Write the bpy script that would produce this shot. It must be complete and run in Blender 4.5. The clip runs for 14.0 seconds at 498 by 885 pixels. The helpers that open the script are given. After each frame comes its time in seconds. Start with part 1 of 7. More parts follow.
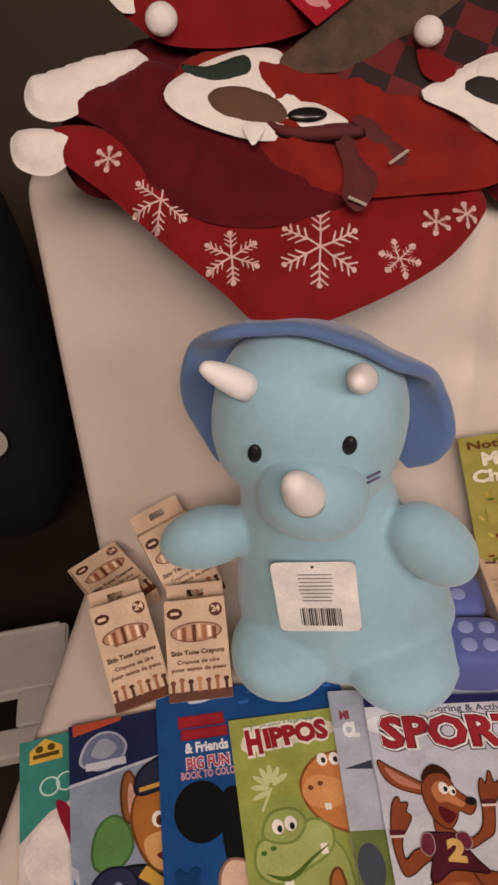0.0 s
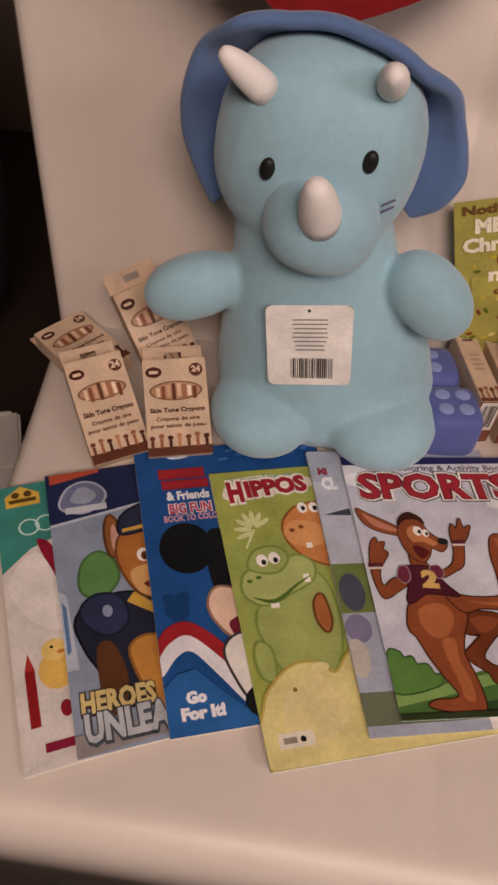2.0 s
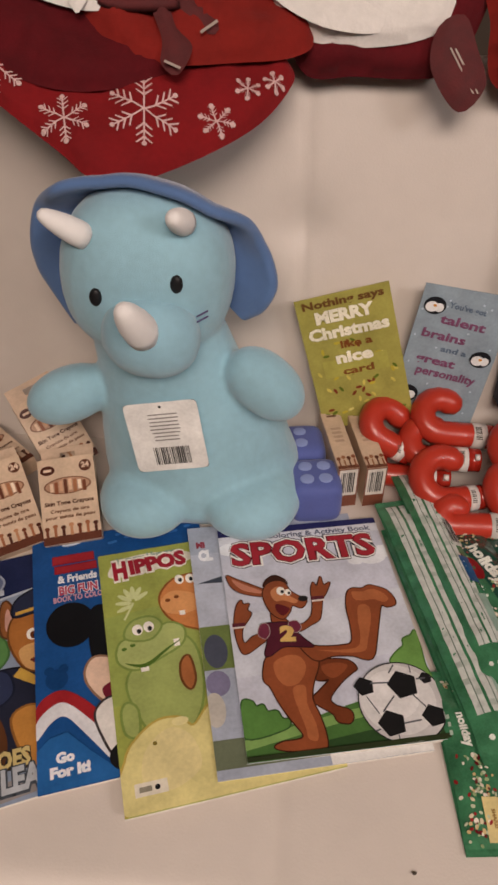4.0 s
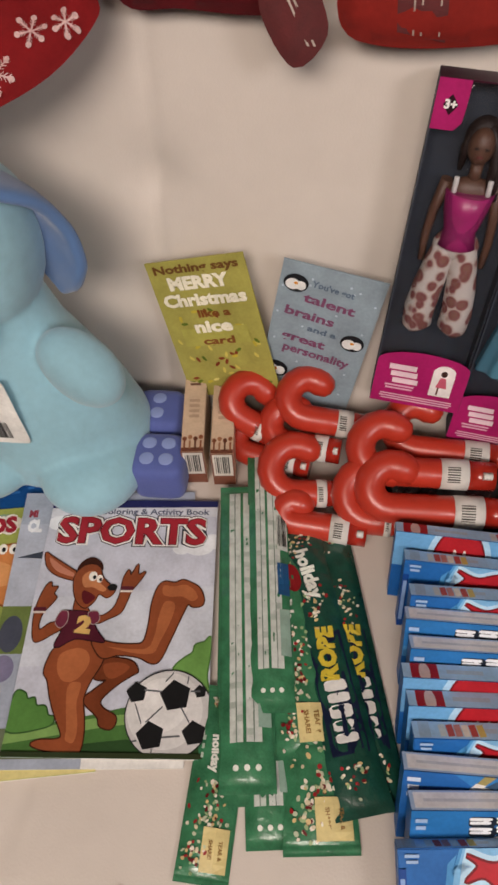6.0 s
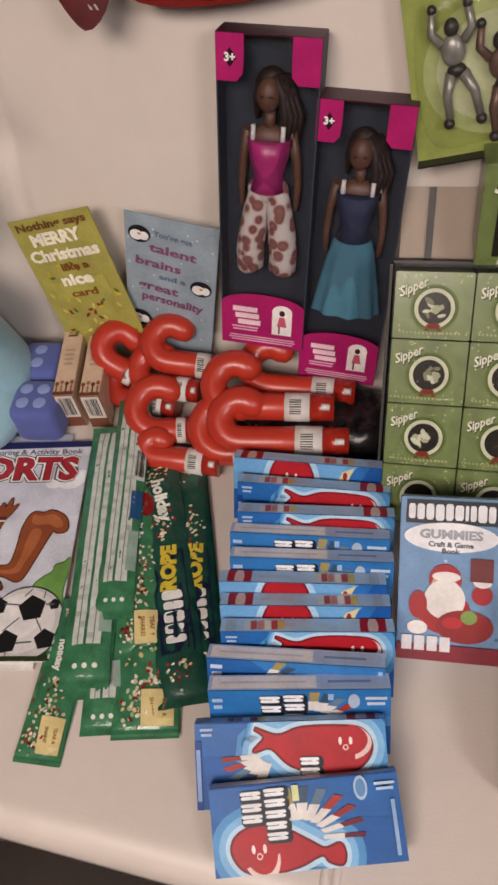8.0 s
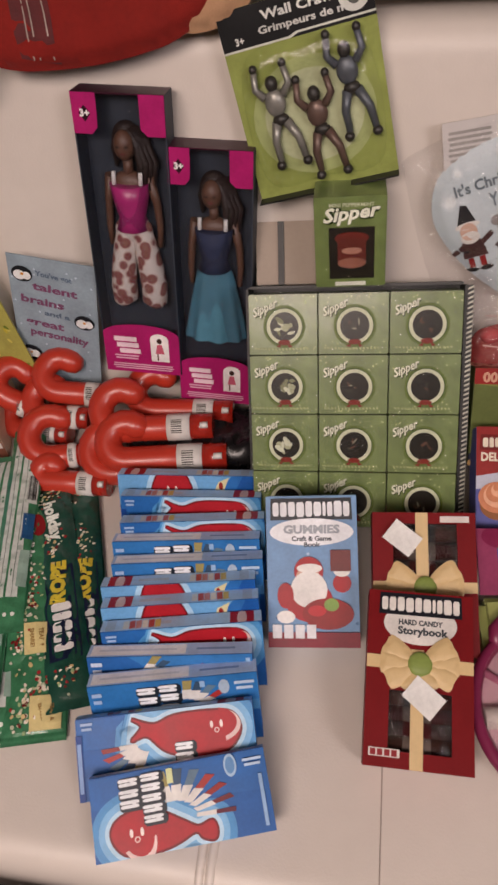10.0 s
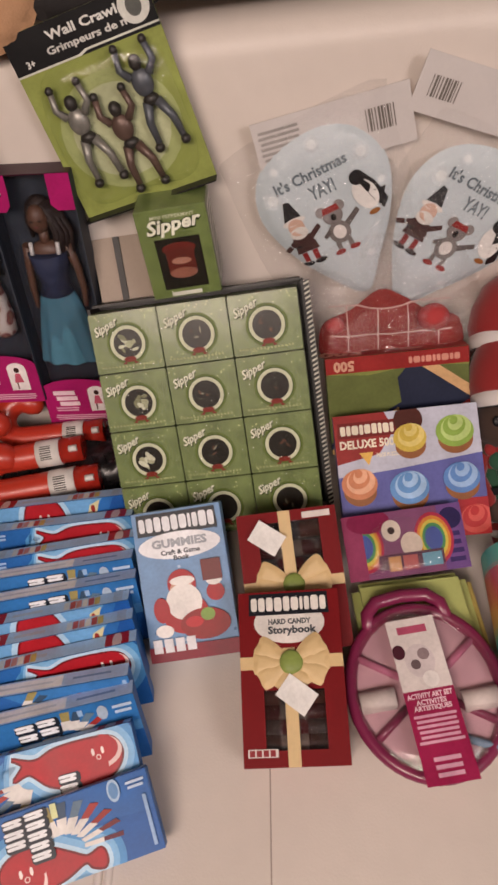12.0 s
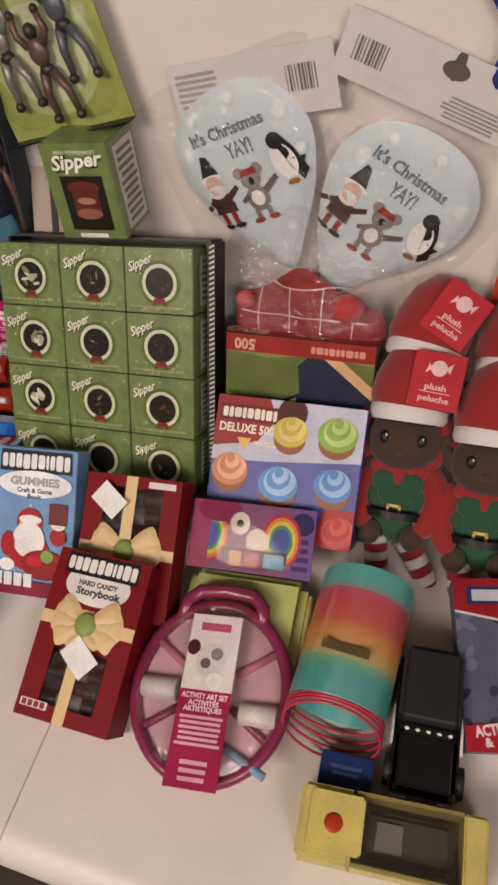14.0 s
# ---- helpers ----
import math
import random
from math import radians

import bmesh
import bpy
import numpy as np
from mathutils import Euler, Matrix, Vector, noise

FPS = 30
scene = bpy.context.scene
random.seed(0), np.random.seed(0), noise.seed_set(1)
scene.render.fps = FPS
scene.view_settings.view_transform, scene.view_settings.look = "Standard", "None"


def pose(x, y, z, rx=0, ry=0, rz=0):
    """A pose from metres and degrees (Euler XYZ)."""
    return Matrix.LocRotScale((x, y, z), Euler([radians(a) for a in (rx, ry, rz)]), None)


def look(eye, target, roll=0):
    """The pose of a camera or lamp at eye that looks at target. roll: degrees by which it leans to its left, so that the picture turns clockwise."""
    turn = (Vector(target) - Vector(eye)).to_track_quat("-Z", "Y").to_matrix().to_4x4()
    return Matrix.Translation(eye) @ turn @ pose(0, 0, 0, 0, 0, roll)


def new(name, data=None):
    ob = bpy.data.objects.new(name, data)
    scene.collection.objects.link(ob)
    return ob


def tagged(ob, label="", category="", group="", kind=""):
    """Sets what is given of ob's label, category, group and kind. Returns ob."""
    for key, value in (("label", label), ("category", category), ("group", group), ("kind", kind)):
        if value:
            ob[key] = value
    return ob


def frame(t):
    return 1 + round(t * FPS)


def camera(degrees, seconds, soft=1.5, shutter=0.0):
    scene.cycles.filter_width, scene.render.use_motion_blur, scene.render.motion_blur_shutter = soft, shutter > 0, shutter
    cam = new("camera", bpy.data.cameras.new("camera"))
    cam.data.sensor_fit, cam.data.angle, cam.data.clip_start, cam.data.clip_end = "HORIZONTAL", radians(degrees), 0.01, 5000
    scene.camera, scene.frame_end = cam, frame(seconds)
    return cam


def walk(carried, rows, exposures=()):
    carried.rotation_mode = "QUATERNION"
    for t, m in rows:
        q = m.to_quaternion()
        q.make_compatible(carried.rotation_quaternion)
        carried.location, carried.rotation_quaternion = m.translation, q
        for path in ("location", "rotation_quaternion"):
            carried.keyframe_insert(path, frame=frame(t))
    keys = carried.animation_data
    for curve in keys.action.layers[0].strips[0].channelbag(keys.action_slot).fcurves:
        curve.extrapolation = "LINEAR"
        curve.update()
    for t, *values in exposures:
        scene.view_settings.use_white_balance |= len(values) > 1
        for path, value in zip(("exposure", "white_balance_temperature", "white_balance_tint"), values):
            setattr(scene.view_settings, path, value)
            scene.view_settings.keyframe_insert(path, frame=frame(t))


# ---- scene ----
cam = camera(39.0, 14.0, soft=2.8)
PATH = [
    (0, (0.114, -0.059, 1.099), (-0.243, 1.506, -0.094), -3.4),
    (0.5, (0.082, -0.087, 1.057), (-0.156, 1.401, -0.259), -3.0),
    (1, (0.062, -0.091, 0.983), (-0.166, 1.269, -0.466), -4.1),
    (1.5, (0.052, -0.111, 0.981), (0.017, 1.24, -0.494), 3.7),
    (2, (0.051, -0.136, 0.99), (-0.031, 1.235, -0.464), 5.5),
    (2.5, (0.081, -0.164, 1.012), (-0.2, 1.24, -0.384), 2.0),
    (3, (0.132, -0.166, 1.023), (-0.128, 1.265, -0.35), 0.4),
    (3.5, (0.168, -0.172, 1.048), (-0.024, 1.315, -0.277), -0.6),
    (4, (0.218, -0.19, 1.057), (0.064, 1.339, -0.224), -1.4),
    (4.2, (0.25, -0.194, 1.048), (0.108, 1.342, -0.226), -2.1),
    (6.3, (0.51, 0.017, 1.131), (0.121, 1.149, -0.471), -5.0),
    (6.5, (0.537, -0.006, 1.131), (0.109, 1.143, -0.449), -5.6),
    (7, (0.59, -0.01, 1.149), (0.1, 1.14, -0.412), -7.0),
    (7.5, (0.639, -0.019, 1.139), (0.15, 1.119, -0.431), -9.6),
    (8, (0.688, -0.035, 1.132), (0.275, 1.086, -0.472), -8.7),
    (8.5, (0.734, -0.058, 1.125), (0.358, 1.085, -0.473), -8.0),
    (9, (0.769, -0.067, 1.136), (0.411, 1.109, -0.442), -8.7),
    (9.2, (0.777, -0.075, 1.152), (0.461, 1.164, -0.386), -6.9),
    (11.3, (0.807, -0.094, 1.139), (0.521, 1.175, -0.381), -6.4),
    (11.5, (0.835, -0.083, 1.144), (0.559, 1.181, -0.381), -7.9),
    (12, (0.895, -0.064, 1.153), (0.721, 1.185, -0.399), -9.8),
    (12.5, (0.969, -0.007, 1.127), (0.795, 1.225, -0.438), -7.7),
    (13, (1.038, 0.056, 1.116), (0.812, 1.197, -0.511), -5.0),
    (13.5, (1.104, 0.042, 1.114), (0.767, 1.161, -0.509), -10.0),
    (14, (1.165, 0.021, 1.115), (0.619, 1.083, -0.489), -12.3),
]
LOOKS = [(0, .13, 6700, 12), (1, .14, 6850, 18), (1.5, .0, 6850, 17), (2, -.08, 6750, 15), (2.5, .02, 6650, 13), (3.5, .02, 6500, 9), (6.5, .18, 6100, 2), (7.5, .14, 6180, 4), (9, .07, 6100, 10), (11.5, -.06, 6450, 10), (12, .06, 6450, 10), (13.2, .03, 6550, 10), (14, .14, 6250, 6)]
walk(cam, [(t, look(eye, target, roll)) for t, eye, target, roll in PATH], LOOKS)

# ---- light: a dim warm room lit by a ceiling lamp ----
world = bpy.data.worlds.new("World")
scene.world = world
world.use_nodes = True
world.node_tree.nodes["Background"].inputs[0].default_value = (0.9, 0.8, 0.7, 1)
world.node_tree.nodes["Background"].inputs[1].default_value = 0.0


def area_lamp(name, at, target, size, power, colour):
    data = bpy.data.lights.new(name, "AREA")
    data.shape, data.size, data.energy, data.color = "DISK", size, power, colour
    ob = new(name, data)
    ob.matrix_world = look(at, target)
    return ob


area_lamp("ceiling_lamp_light", (0.42, -1.28, 2.34), (0.5, 0.4, 0.5), 1.3, 69, (1.0, 0.795, 0.695))
# Unseen fill added over the right end to even out light and tint.
area_lamp("far_fill_light", (2.2, -1.5, 2.34), (1.0, 0.4, 0.5), 0.9, 38, (1.0, 0.86, 0.84))

# ---- materials ----
from mathutils import geometry
MATS = {}


def mat(name, colour, rough=0.5, var=0.12, scale=40.0, bump=0.0, bump_scale=300.0, metal=0.0, coat=0.0, sheen=0.0, spec=0.5):
    """A procedural surface: base colour broken up at two scales, uneven roughness and fine relief."""
    if name in MATS:
        return MATS[name]
    m = bpy.data.materials.new(name)
    m.use_nodes = True
    nt = m.node_tree
    b = nt.nodes["Principled BSDF"]
    co = nt.nodes.new("ShaderNodeTexCoord")
    big = nt.nodes.new("ShaderNodeTexNoise")
    big.inputs["Scale"].default_value, big.inputs["Detail"].default_value = scale, 4
    fine = nt.nodes.new("ShaderNodeTexNoise")
    fine.inputs["Scale"].default_value, fine.inputs["Detail"].default_value = scale * 9, 3
    nt.links.new(co.outputs["Object"], big.inputs["Vector"])
    nt.links.new(co.outputs["Object"], fine.inputs["Vector"])
    add = nt.nodes.new("ShaderNodeMath")
    add.operation = "MULTIPLY_ADD"
    nt.links.new(fine.outputs["Fac"], add.inputs[0])
    add.inputs[1].default_value = 0.4
    nt.links.new(big.outputs["Fac"], add.inputs[2])
    ramp = nt.nodes.new("ShaderNodeMapRange")
    ramp.inputs["From Min"].default_value, ramp.inputs["From Max"].default_value = 0.35, 1.05
    ramp.inputs["To Min"].default_value, ramp.inputs["To Max"].default_value = 1 - var, 1 + var
    nt.links.new(add.outputs[0], ramp.inputs["Value"])
    mul = nt.nodes.new("ShaderNodeVectorMath")
    mul.operation = "SCALE"
    mul.inputs[0].default_value = colour
    nt.links.new(ramp.outputs[0], mul.inputs["Scale"])
    nt.links.new(mul.outputs[0], b.inputs["Base Color"])
    rr = nt.nodes.new("ShaderNodeMapRange")
    rr.inputs["To Min"].default_value, rr.inputs["To Max"].default_value = max(rough - 0.08, 0.03), min(rough + 0.08, 1)
    nt.links.new(big.outputs["Fac"], rr.inputs["Value"])
    nt.links.new(rr.outputs[0], b.inputs["Roughness"])
    b.inputs["Metallic"].default_value = metal
    b.inputs["Coat Weight"].default_value = coat
    b.inputs["Coat Roughness"].default_value = 0.12
    b.inputs["Sheen Weight"].default_value = sheen
    b.inputs["Specular IOR Level"].default_value = spec
    if bump:
        bn = nt.nodes.new("ShaderNodeTexNoise")
        bn.inputs["Scale"].default_value, bn.inputs["Detail"].default_value = bump_scale, 4
        nt.links.new(co.outputs["Object"], bn.inputs["Vector"])
        bp = nt.nodes.new("ShaderNodeBump")
        bp.inputs["Strength"].default_value, bp.inputs["Distance"].default_value = bump, 0.002
        nt.links.new(bn.outputs["Fac"], bp.inputs["Height"])
        nt.links.new(bp.outputs[0], b.inputs["Normal"])
    MATS[name] = m
    return m


def ink(r, g, b, rough=0.38):
    """Printed colour on coated card."""
    return mat("ink_%d_%d_%d" % (round(r * 255), round(g * 255), round(b * 255)), (r, g, b), rough, 0.26, 30, 0.04, 300, spec=0.2)


def rgb(h):
    """Linear colour from a hex code of the printed colour."""
    v = [int(h[i:i + 2], 16) / 255 for i in (0, 2, 4)]
    return tuple(((c + 0.055) / 1.055) ** 2.4 if c > 0.04 else c / 12.92 for c in v)


def hexink(h):
    return ink(*rgb(h))


def clear(name, tint=(1, 1, 1), gloss=0.05, weight=0.16, bump=0.0, bump_scale=30.0):
    """Thin clear film: mostly see-through, with a glossy skin."""
    if name in MATS:
        return MATS[name]
    m = bpy.data.materials.new(name)
    m.use_nodes = True
    nt = m.node_tree
    nt.nodes.remove(nt.nodes["Principled BSDF"])
    tr, gl, mx = nt.nodes.new("ShaderNodeBsdfTransparent"), nt.nodes.new("ShaderNodeBsdfGlossy"), nt.nodes.new("ShaderNodeMixShader")
    tr.inputs[0].default_value = (*tint, 1)
    gl.inputs["Roughness"].default_value = gloss
    mx.inputs[0].default_value = weight
    nt.links.new(tr.outputs[0], mx.inputs[1])
    nt.links.new(gl.outputs[0], mx.inputs[2])
    nt.links.new(mx.outputs[0], nt.nodes["Material Output"].inputs[0])
    if bump:
        no, bp = nt.nodes.new("ShaderNodeTexNoise"), nt.nodes.new("ShaderNodeBump")
        no.inputs["Scale"].default_value, no.inputs["Detail"].default_value = bump_scale, 2
        bp.inputs["Strength"].default_value, bp.inputs["Distance"].default_value = bump, 0.01
        nt.links.new(no.outputs["Fac"], bp.inputs["Height"])
        nt.links.new(bp.outputs[0], gl.inputs["Normal"])
    MATS[name] = m
    FILMS.add(name)
    return m


FILMS = set()
LEATHER = mat("white_leather", (0.66, 0.595, 0.535), 0.45, 0.06, 5, 0.12, 420)
PAGE = mat("page_edges", (0.62, 0.58, 0.50), 0.8, 0.12, 200)
WHITE = ink(0.78, 0.77, 0.74)
BLACK = ink(0.012, 0.012, 0.013)


# ---- mesh helpers ----
def mesh_object(name, bm, material, parent=None, label="", smooth=False):
    me = bpy.data.meshes.new(name)
    bm.normal_update()
    bm.to_mesh(me)
    bm.free()
    for m in material if isinstance(material, (list, tuple)) else [material]:
        me.materials.append(m)
    if smooth:
        for p in me.polygons:
            p.use_smooth = True
    ob = new(name, me)
    if parent is not None:
        ob.parent = parent
    if label:
        ob["label"] = label
    return ob


def part(name, bm, material, parent, label="", smooth=False):
    ob = mesh_object(name, bm, material, parent, label, smooth)
    if not isinstance(material, (list, tuple)) and material.name in FILMS:
        ob.visible_shadow = False
    return ob


def base(name, m, label, category, group="", kind=""):
    ob = new(name)
    ob.empty_display_size = 0.02
    ob.matrix_world = m
    return tagged(ob, label, category, group, kind)


def slab(x0, x1, y0, y1, z0, z1, bevel=0.0006, seg=2):
    """A box with rounded edges."""
    bm = bmesh.new()
    bmesh.ops.create_cube(bm, size=1)
    for v in bm.verts:
        v.co = Vector(((x0 + x1) / 2 + v.co.x * (x1 - x0), (y0 + y1) / 2 + v.co.y * (y1 - y0), (z0 + z1) / 2 + v.co.z * (z1 - z0)))
    if bevel:
        bmesh.ops.bevel(bm, geom=bm.edges[:], offset=bevel, segments=seg, affect="EDGES")
    return bm


def blob(bm, c, r, turn=(0, 0, 0), power=1.0, u=24, v=16, mi=0):
    """Adds an ellipsoid (power under 1 makes it squarer)."""
    made = bmesh.ops.create_uvsphere(bm, u_segments=u, v_segments=v, radius=1)["verts"]
    e = Euler([radians(a) for a in turn]).to_matrix()
    for w in made:
        p = Vector([math.copysign(abs(k) ** power, k) for k in w.co]) if power != 1 else w.co.copy()
        w.co = Vector(c) + e @ Vector((p.x * r[0], p.y * r[1], p.z * r[2]))
    for fc in {q for w in made for q in w.link_faces}:
        fc.material_index = mi
        fc.smooth = True
    return bm


def tube(bm, pts, radii, n=14, mi=0, cap=True, round_ends=False):
    """Adds a tube along points."""
    pts = [Vector(p) for p in pts]
    if isinstance(radii, (int, float)):
        radii = [radii] * len(pts)
    if round_ends:
        a, b = (pts[0] - pts[1]).normalized(), (pts[-1] - pts[-2]).normalized()
        r0, r1 = radii[0], radii[-1]
        pts = [pts[0] + a * r0 * 0.95, pts[0] + a * r0 * 0.7] + pts + [pts[-1] + b * r1 * 0.7, pts[-1] + b * r1 * 0.95]
        radii = [r0 * 0.3, r0 * 0.72] + list(radii) + [r1 * 0.72, r1 * 0.3]
    rings, side = [], None
    for i, p in enumerate(pts):
        d = (pts[min(i + 1, len(pts) - 1)] - pts[max(i - 1, 0)]).normalized()
        if side is None:
            side = d.orthogonal().normalized()
        side = (side - d * side.dot(d)).normalized()
        up = d.cross(side)
        rings.append([bm.verts.new(p + (side * math.cos(k * math.tau / n) + up * math.sin(k * math.tau / n)) * radii[i]) for k in range(n)])
    for a, b in zip(rings, rings[1:]):
        for k in range(n):
            fc = bm.faces.new((a[k], a[(k + 1) % n], b[(k + 1) % n], b[k]))
            fc.material_index, fc.smooth = mi, True
    if cap:
        for r, flip in ((rings[0], True), (rings[-1], False)):
            fc = bm.faces.new(r[::-1] if flip else r)
            fc.material_index = mi
    return bm


def frame_of(bl, br, tl):
    """The pose of a flat face: origin at its bottom left corner, x to its right, y up it, z out of it; and its width and height."""
    o, u, v = Vector(bl), Vector(br) - Vector(bl), Vector(tl) - Vector(bl)
    w, h = u.length, v.length
    u.normalize()
    v.normalize()
    s, d = (u + v).normalized(), (u - v).normalized()
    u, v = (s + d).normalized(), (s - d).normalized()
    n = u.cross(v)
    m = Matrix((u, v, n)).transposed().to_4x4()
    m.translation = o
    return m, w, h


def pillow(outline, thick, soft, spacing=0.006, fold=0.0, seed=0, flat=0.0):
    """A stuffed flat shape: a smooth outline, bulging by thick within soft of its edge. Returns the mesh and its height."""
    pts = [Vector(p) for p in outline]
    n = len(pts)
    rim = []
    for i in range(n):
        a, b, c, d = pts[i - 1], pts[i], pts[(i + 1) % n], pts[(i + 2) % n]
        k = max(2, int((c - b).length / spacing))
        for j in range(k):
            t = j / k
            rim.append(0.5 * ((2 * b) + (c - a) * t + (2 * a - 5 * b + 4 * c - d) * t * t + (3 * b - a - 3 * c + d) * t ** 3))
    arr = np.array([(p.x, p.y) for p in rim])
    nxt = np.roll(arr, -1, 0)

    def away(x, y):
        q = np.array((x, y))
        e = nxt - arr
        t = np.clip(((q - arr) * e).sum(1) / np.maximum((e * e).sum(1), 1e-12), 0, 1)
        return float(np.sqrt((((arr + e * t[:, None]) - q) ** 2).sum(1).min()))

    def inside(x, y):
        c = (arr[:, 1] > y) != (nxt[:, 1] > y)
        return bool((c & (x < (nxt[:, 0] - arr[:, 0]) * (y - arr[:, 1]) / np.where(nxt[:, 1] == arr[:, 1], 1e-9, nxt[:, 1] - arr[:, 1]) + arr[:, 0])).sum() % 2)

    def height(x, y):
        if not inside(x, y):
            return flat
        d = min(away(x, y) / soft, 1)
        h = thick * math.sqrt(max(1 - (1 - d) ** 2, 0))
        return flat + h + fold * d * (noise.noise((x * 22 + seed, y * 22, seed * 1.7)) + 0.45 * noise.noise((x * 75 - y * 20, y * 38 + seed, seed * 2.3)))

    co = [Vector((p.x, p.y)) for p in rim]
    lo, hi = arr.min(0), arr.max(0)
    x = lo[0]
    row = 0
    y = lo[1]
    while y < hi[1]:
        x = lo[0] + (spacing / 2 if row % 2 else 0)
        while x < hi[0]:
            if inside(x, y) and away(x, y) > spacing * 0.55:
                co.append(Vector((x, y)))
            x += spacing
        y += spacing * 0.87
        row += 1
    m = len(rim)
    out = geometry.delaunay_2d_cdt(co, [(i, (i + 1) % m) for i in range(m)], [], 1, 1e-6)
    bm = bmesh.new()
    top = [bm.verts.new((p.x, p.y, height(p.x, p.y))) for p in out[0]]
    low = [bm.verts.new((p.x, p.y, -0.25 * (height(p.x, p.y) - flat))) for p in out[0]]
    for f in out[2]:
        bm.faces.new([top[i] for i in f])
        bm.faces.new([low[i] for i in reversed(f)])
    edge = [e for e in bm.edges if e.is_boundary]
    pair = dict(zip(top, low))
    for e in edge:
        a, b = e.verts
        if a in pair and b in pair:
            fc = e.link_faces[0]
            vs = list(fc.verts)
            i = vs.index(a)
            if vs[(i + 1) % len(vs)] is b:
                a, b = b, a
            bm.faces.new((a, b, pair[b], pair[a]))
    bmesh.ops.recalc_face_normals(bm, faces=bm.faces[:])
    for f in bm.faces:
        f.smooth = True
    return bm, height


class Print:
    """Printed matter: flat shapes laid over one another on a face of w x h metres, given in fractions of it."""

    def __init__(self, w, h, z=0.0003, lift=None):
        self.w, self.h, self.z, self.bm, self.mats = w, h, z, bmesh.new(), []
        self.cut, self.lift = lift is None, lift or (lambda x, y: 0.0)

    def slot(self, m):
        if isinstance(m, str):
            m = hexink(m)
        if m not in self.mats:
            self.mats.append(m)
        return self.mats.index(m)

    def clip(self, pts):
        """Cuts a shape off at the edges of the face."""
        for ax, lim, sign in ((0, 0.0, 1), (0, 1.0, -1), (1, 0.0, 1), (1, 1.0, -1)):
            out = []
            for a, b in zip(pts, pts[1:] + pts[:1]):
                ia, ib = (a[ax] - lim) * sign >= 0, (b[ax] - lim) * sign >= 0
                if ia:
                    out.append(a)
                if ia != ib:
                    t = (lim - a[ax]) / (b[ax] - a[ax])
                    out.append((a[0] + (b[0] - a[0]) * t, a[1] + (b[1] - a[1]) * t))
            pts = out
            if len(pts) < 3:
                return []
        return pts

    def poly(self, pts, m):
        if self.cut:
            pts = self.clip(list(pts))
            if not pts:
                return self
        i = self.slot(m)
        self.z += 0.00003
        f = self.bm.faces.new([self.bm.verts.new((x * self.w, y * self.h, self.z + self.lift(x * self.w, y * self.h))) for x, y in pts])
        f.material_index = i
        f.normal_update()
        if f.normal.z < 0:
            f.normal_flip()
        return self

    def shape(self, pts, m, edge=None, grow=0.012, n=5):
        """A smooth closed outline, with a darker line round it."""
        out = []
        k = len(pts)
        for i in range(k):
            a, b, c, d = (Vector(pts[(i + j) % k]) for j in (-1, 0, 1, 2))
            for j in range(n):
                t = j / n
                out.append(0.5 * ((2 * b) + (c - a) * t + (2 * a - 5 * b + 4 * c - d) * t * t + (3 * b - a - 3 * c + d) * t ** 3))
        if edge:
            area = sum(p.x * q.y - q.x * p.y for p, q in zip(out, out[1:] + out[:1]))
            sg = 1 if area > 0 else -1
            big = []
            for i, p in enumerate(out):
                e = out[(i + 1) % len(out)] - out[i - 1]
                nn = Vector((e.y * self.h, -e.x * self.w)).normalized() * sg * grow
                big.append((p.x + nn.x, p.y + nn.y * self.w / self.h))
            self.poly(big, edge)
        return self.poly([(p.x, p.y) for p in out], m)

    def rect(self, x0, y0, x1, y1, m):
        return self.poly([(x0, y0), (x1, y0), (x1, y1), (x0, y1)], m)

    def oval(self, cx, cy, rx, ry, m, turn=0, n=28, a0=0, a1=360):
        """rx and ry are in fractions of the width."""
        c, s = math.cos(radians(turn)), math.sin(radians(turn))
        pts = []
        full = a1 - a0 >= 360
        for k in range(n if full else n + 1):
            a = radians(a0 + (a1 - a0) * k / n)
            x, y = rx * math.cos(a), ry * math.sin(a)
            pts.append((cx + x * c - y * s, cy + (x * s + y * c) * self.w / self.h))
        return self.poly(pts, m)

    def ring(self, cx, cy, r, thick, m, n=32):
        i = self.slot(m)
        self.z += 0.00003
        vs = []
        for k in range(n):
            a = math.tau * k / n
            vs.append([self.bm.verts.new(((cx + q * math.cos(a)) * self.w, cy * self.h + q * math.sin(a) * self.w, self.z)) for q in (r, r - thick)])
        for k in range(n):
            a, b = vs[k], vs[(k + 1) % n]
            f = self.bm.faces.new((a[0], b[0], b[1], a[1]))
            f.material_index = i
        return self

    def text(self, s, x, y, size, m, turn=0, bold=0.0, width=None, align="CENTER", slant=0.0):
        """Words with the built-in font; size is the letter height in fractions of the face's height; width, in fractions of its width, fits them."""
        cu = bpy.data.curves.new("words", "FONT")
        cu.body, cu.align_x, cu.align_y, cu.resolution_u = s, align, "CENTER", 2
        cu.size = size * self.h * 1.35
        cu.shear = slant
        cu.offset = bold * cu.size * 0.03
        tmp = bpy.data.objects.new("words", cu)
        scene.collection.objects.link(tmp)
        bpy.context.view_layer.update()
        me = tmp.evaluated_get(bpy.context.evaluated_depsgraph_get()).to_mesh()
        i = self.slot(m)
        self.z += 0.00003
        xs = [v.co.x for v in me.vertices]
        fit = width * self.w / max(max(xs) - min(xs), 1e-6) if width and xs else 1
        c, sn = math.cos(radians(turn)), math.sin(radians(turn))
        vs = []
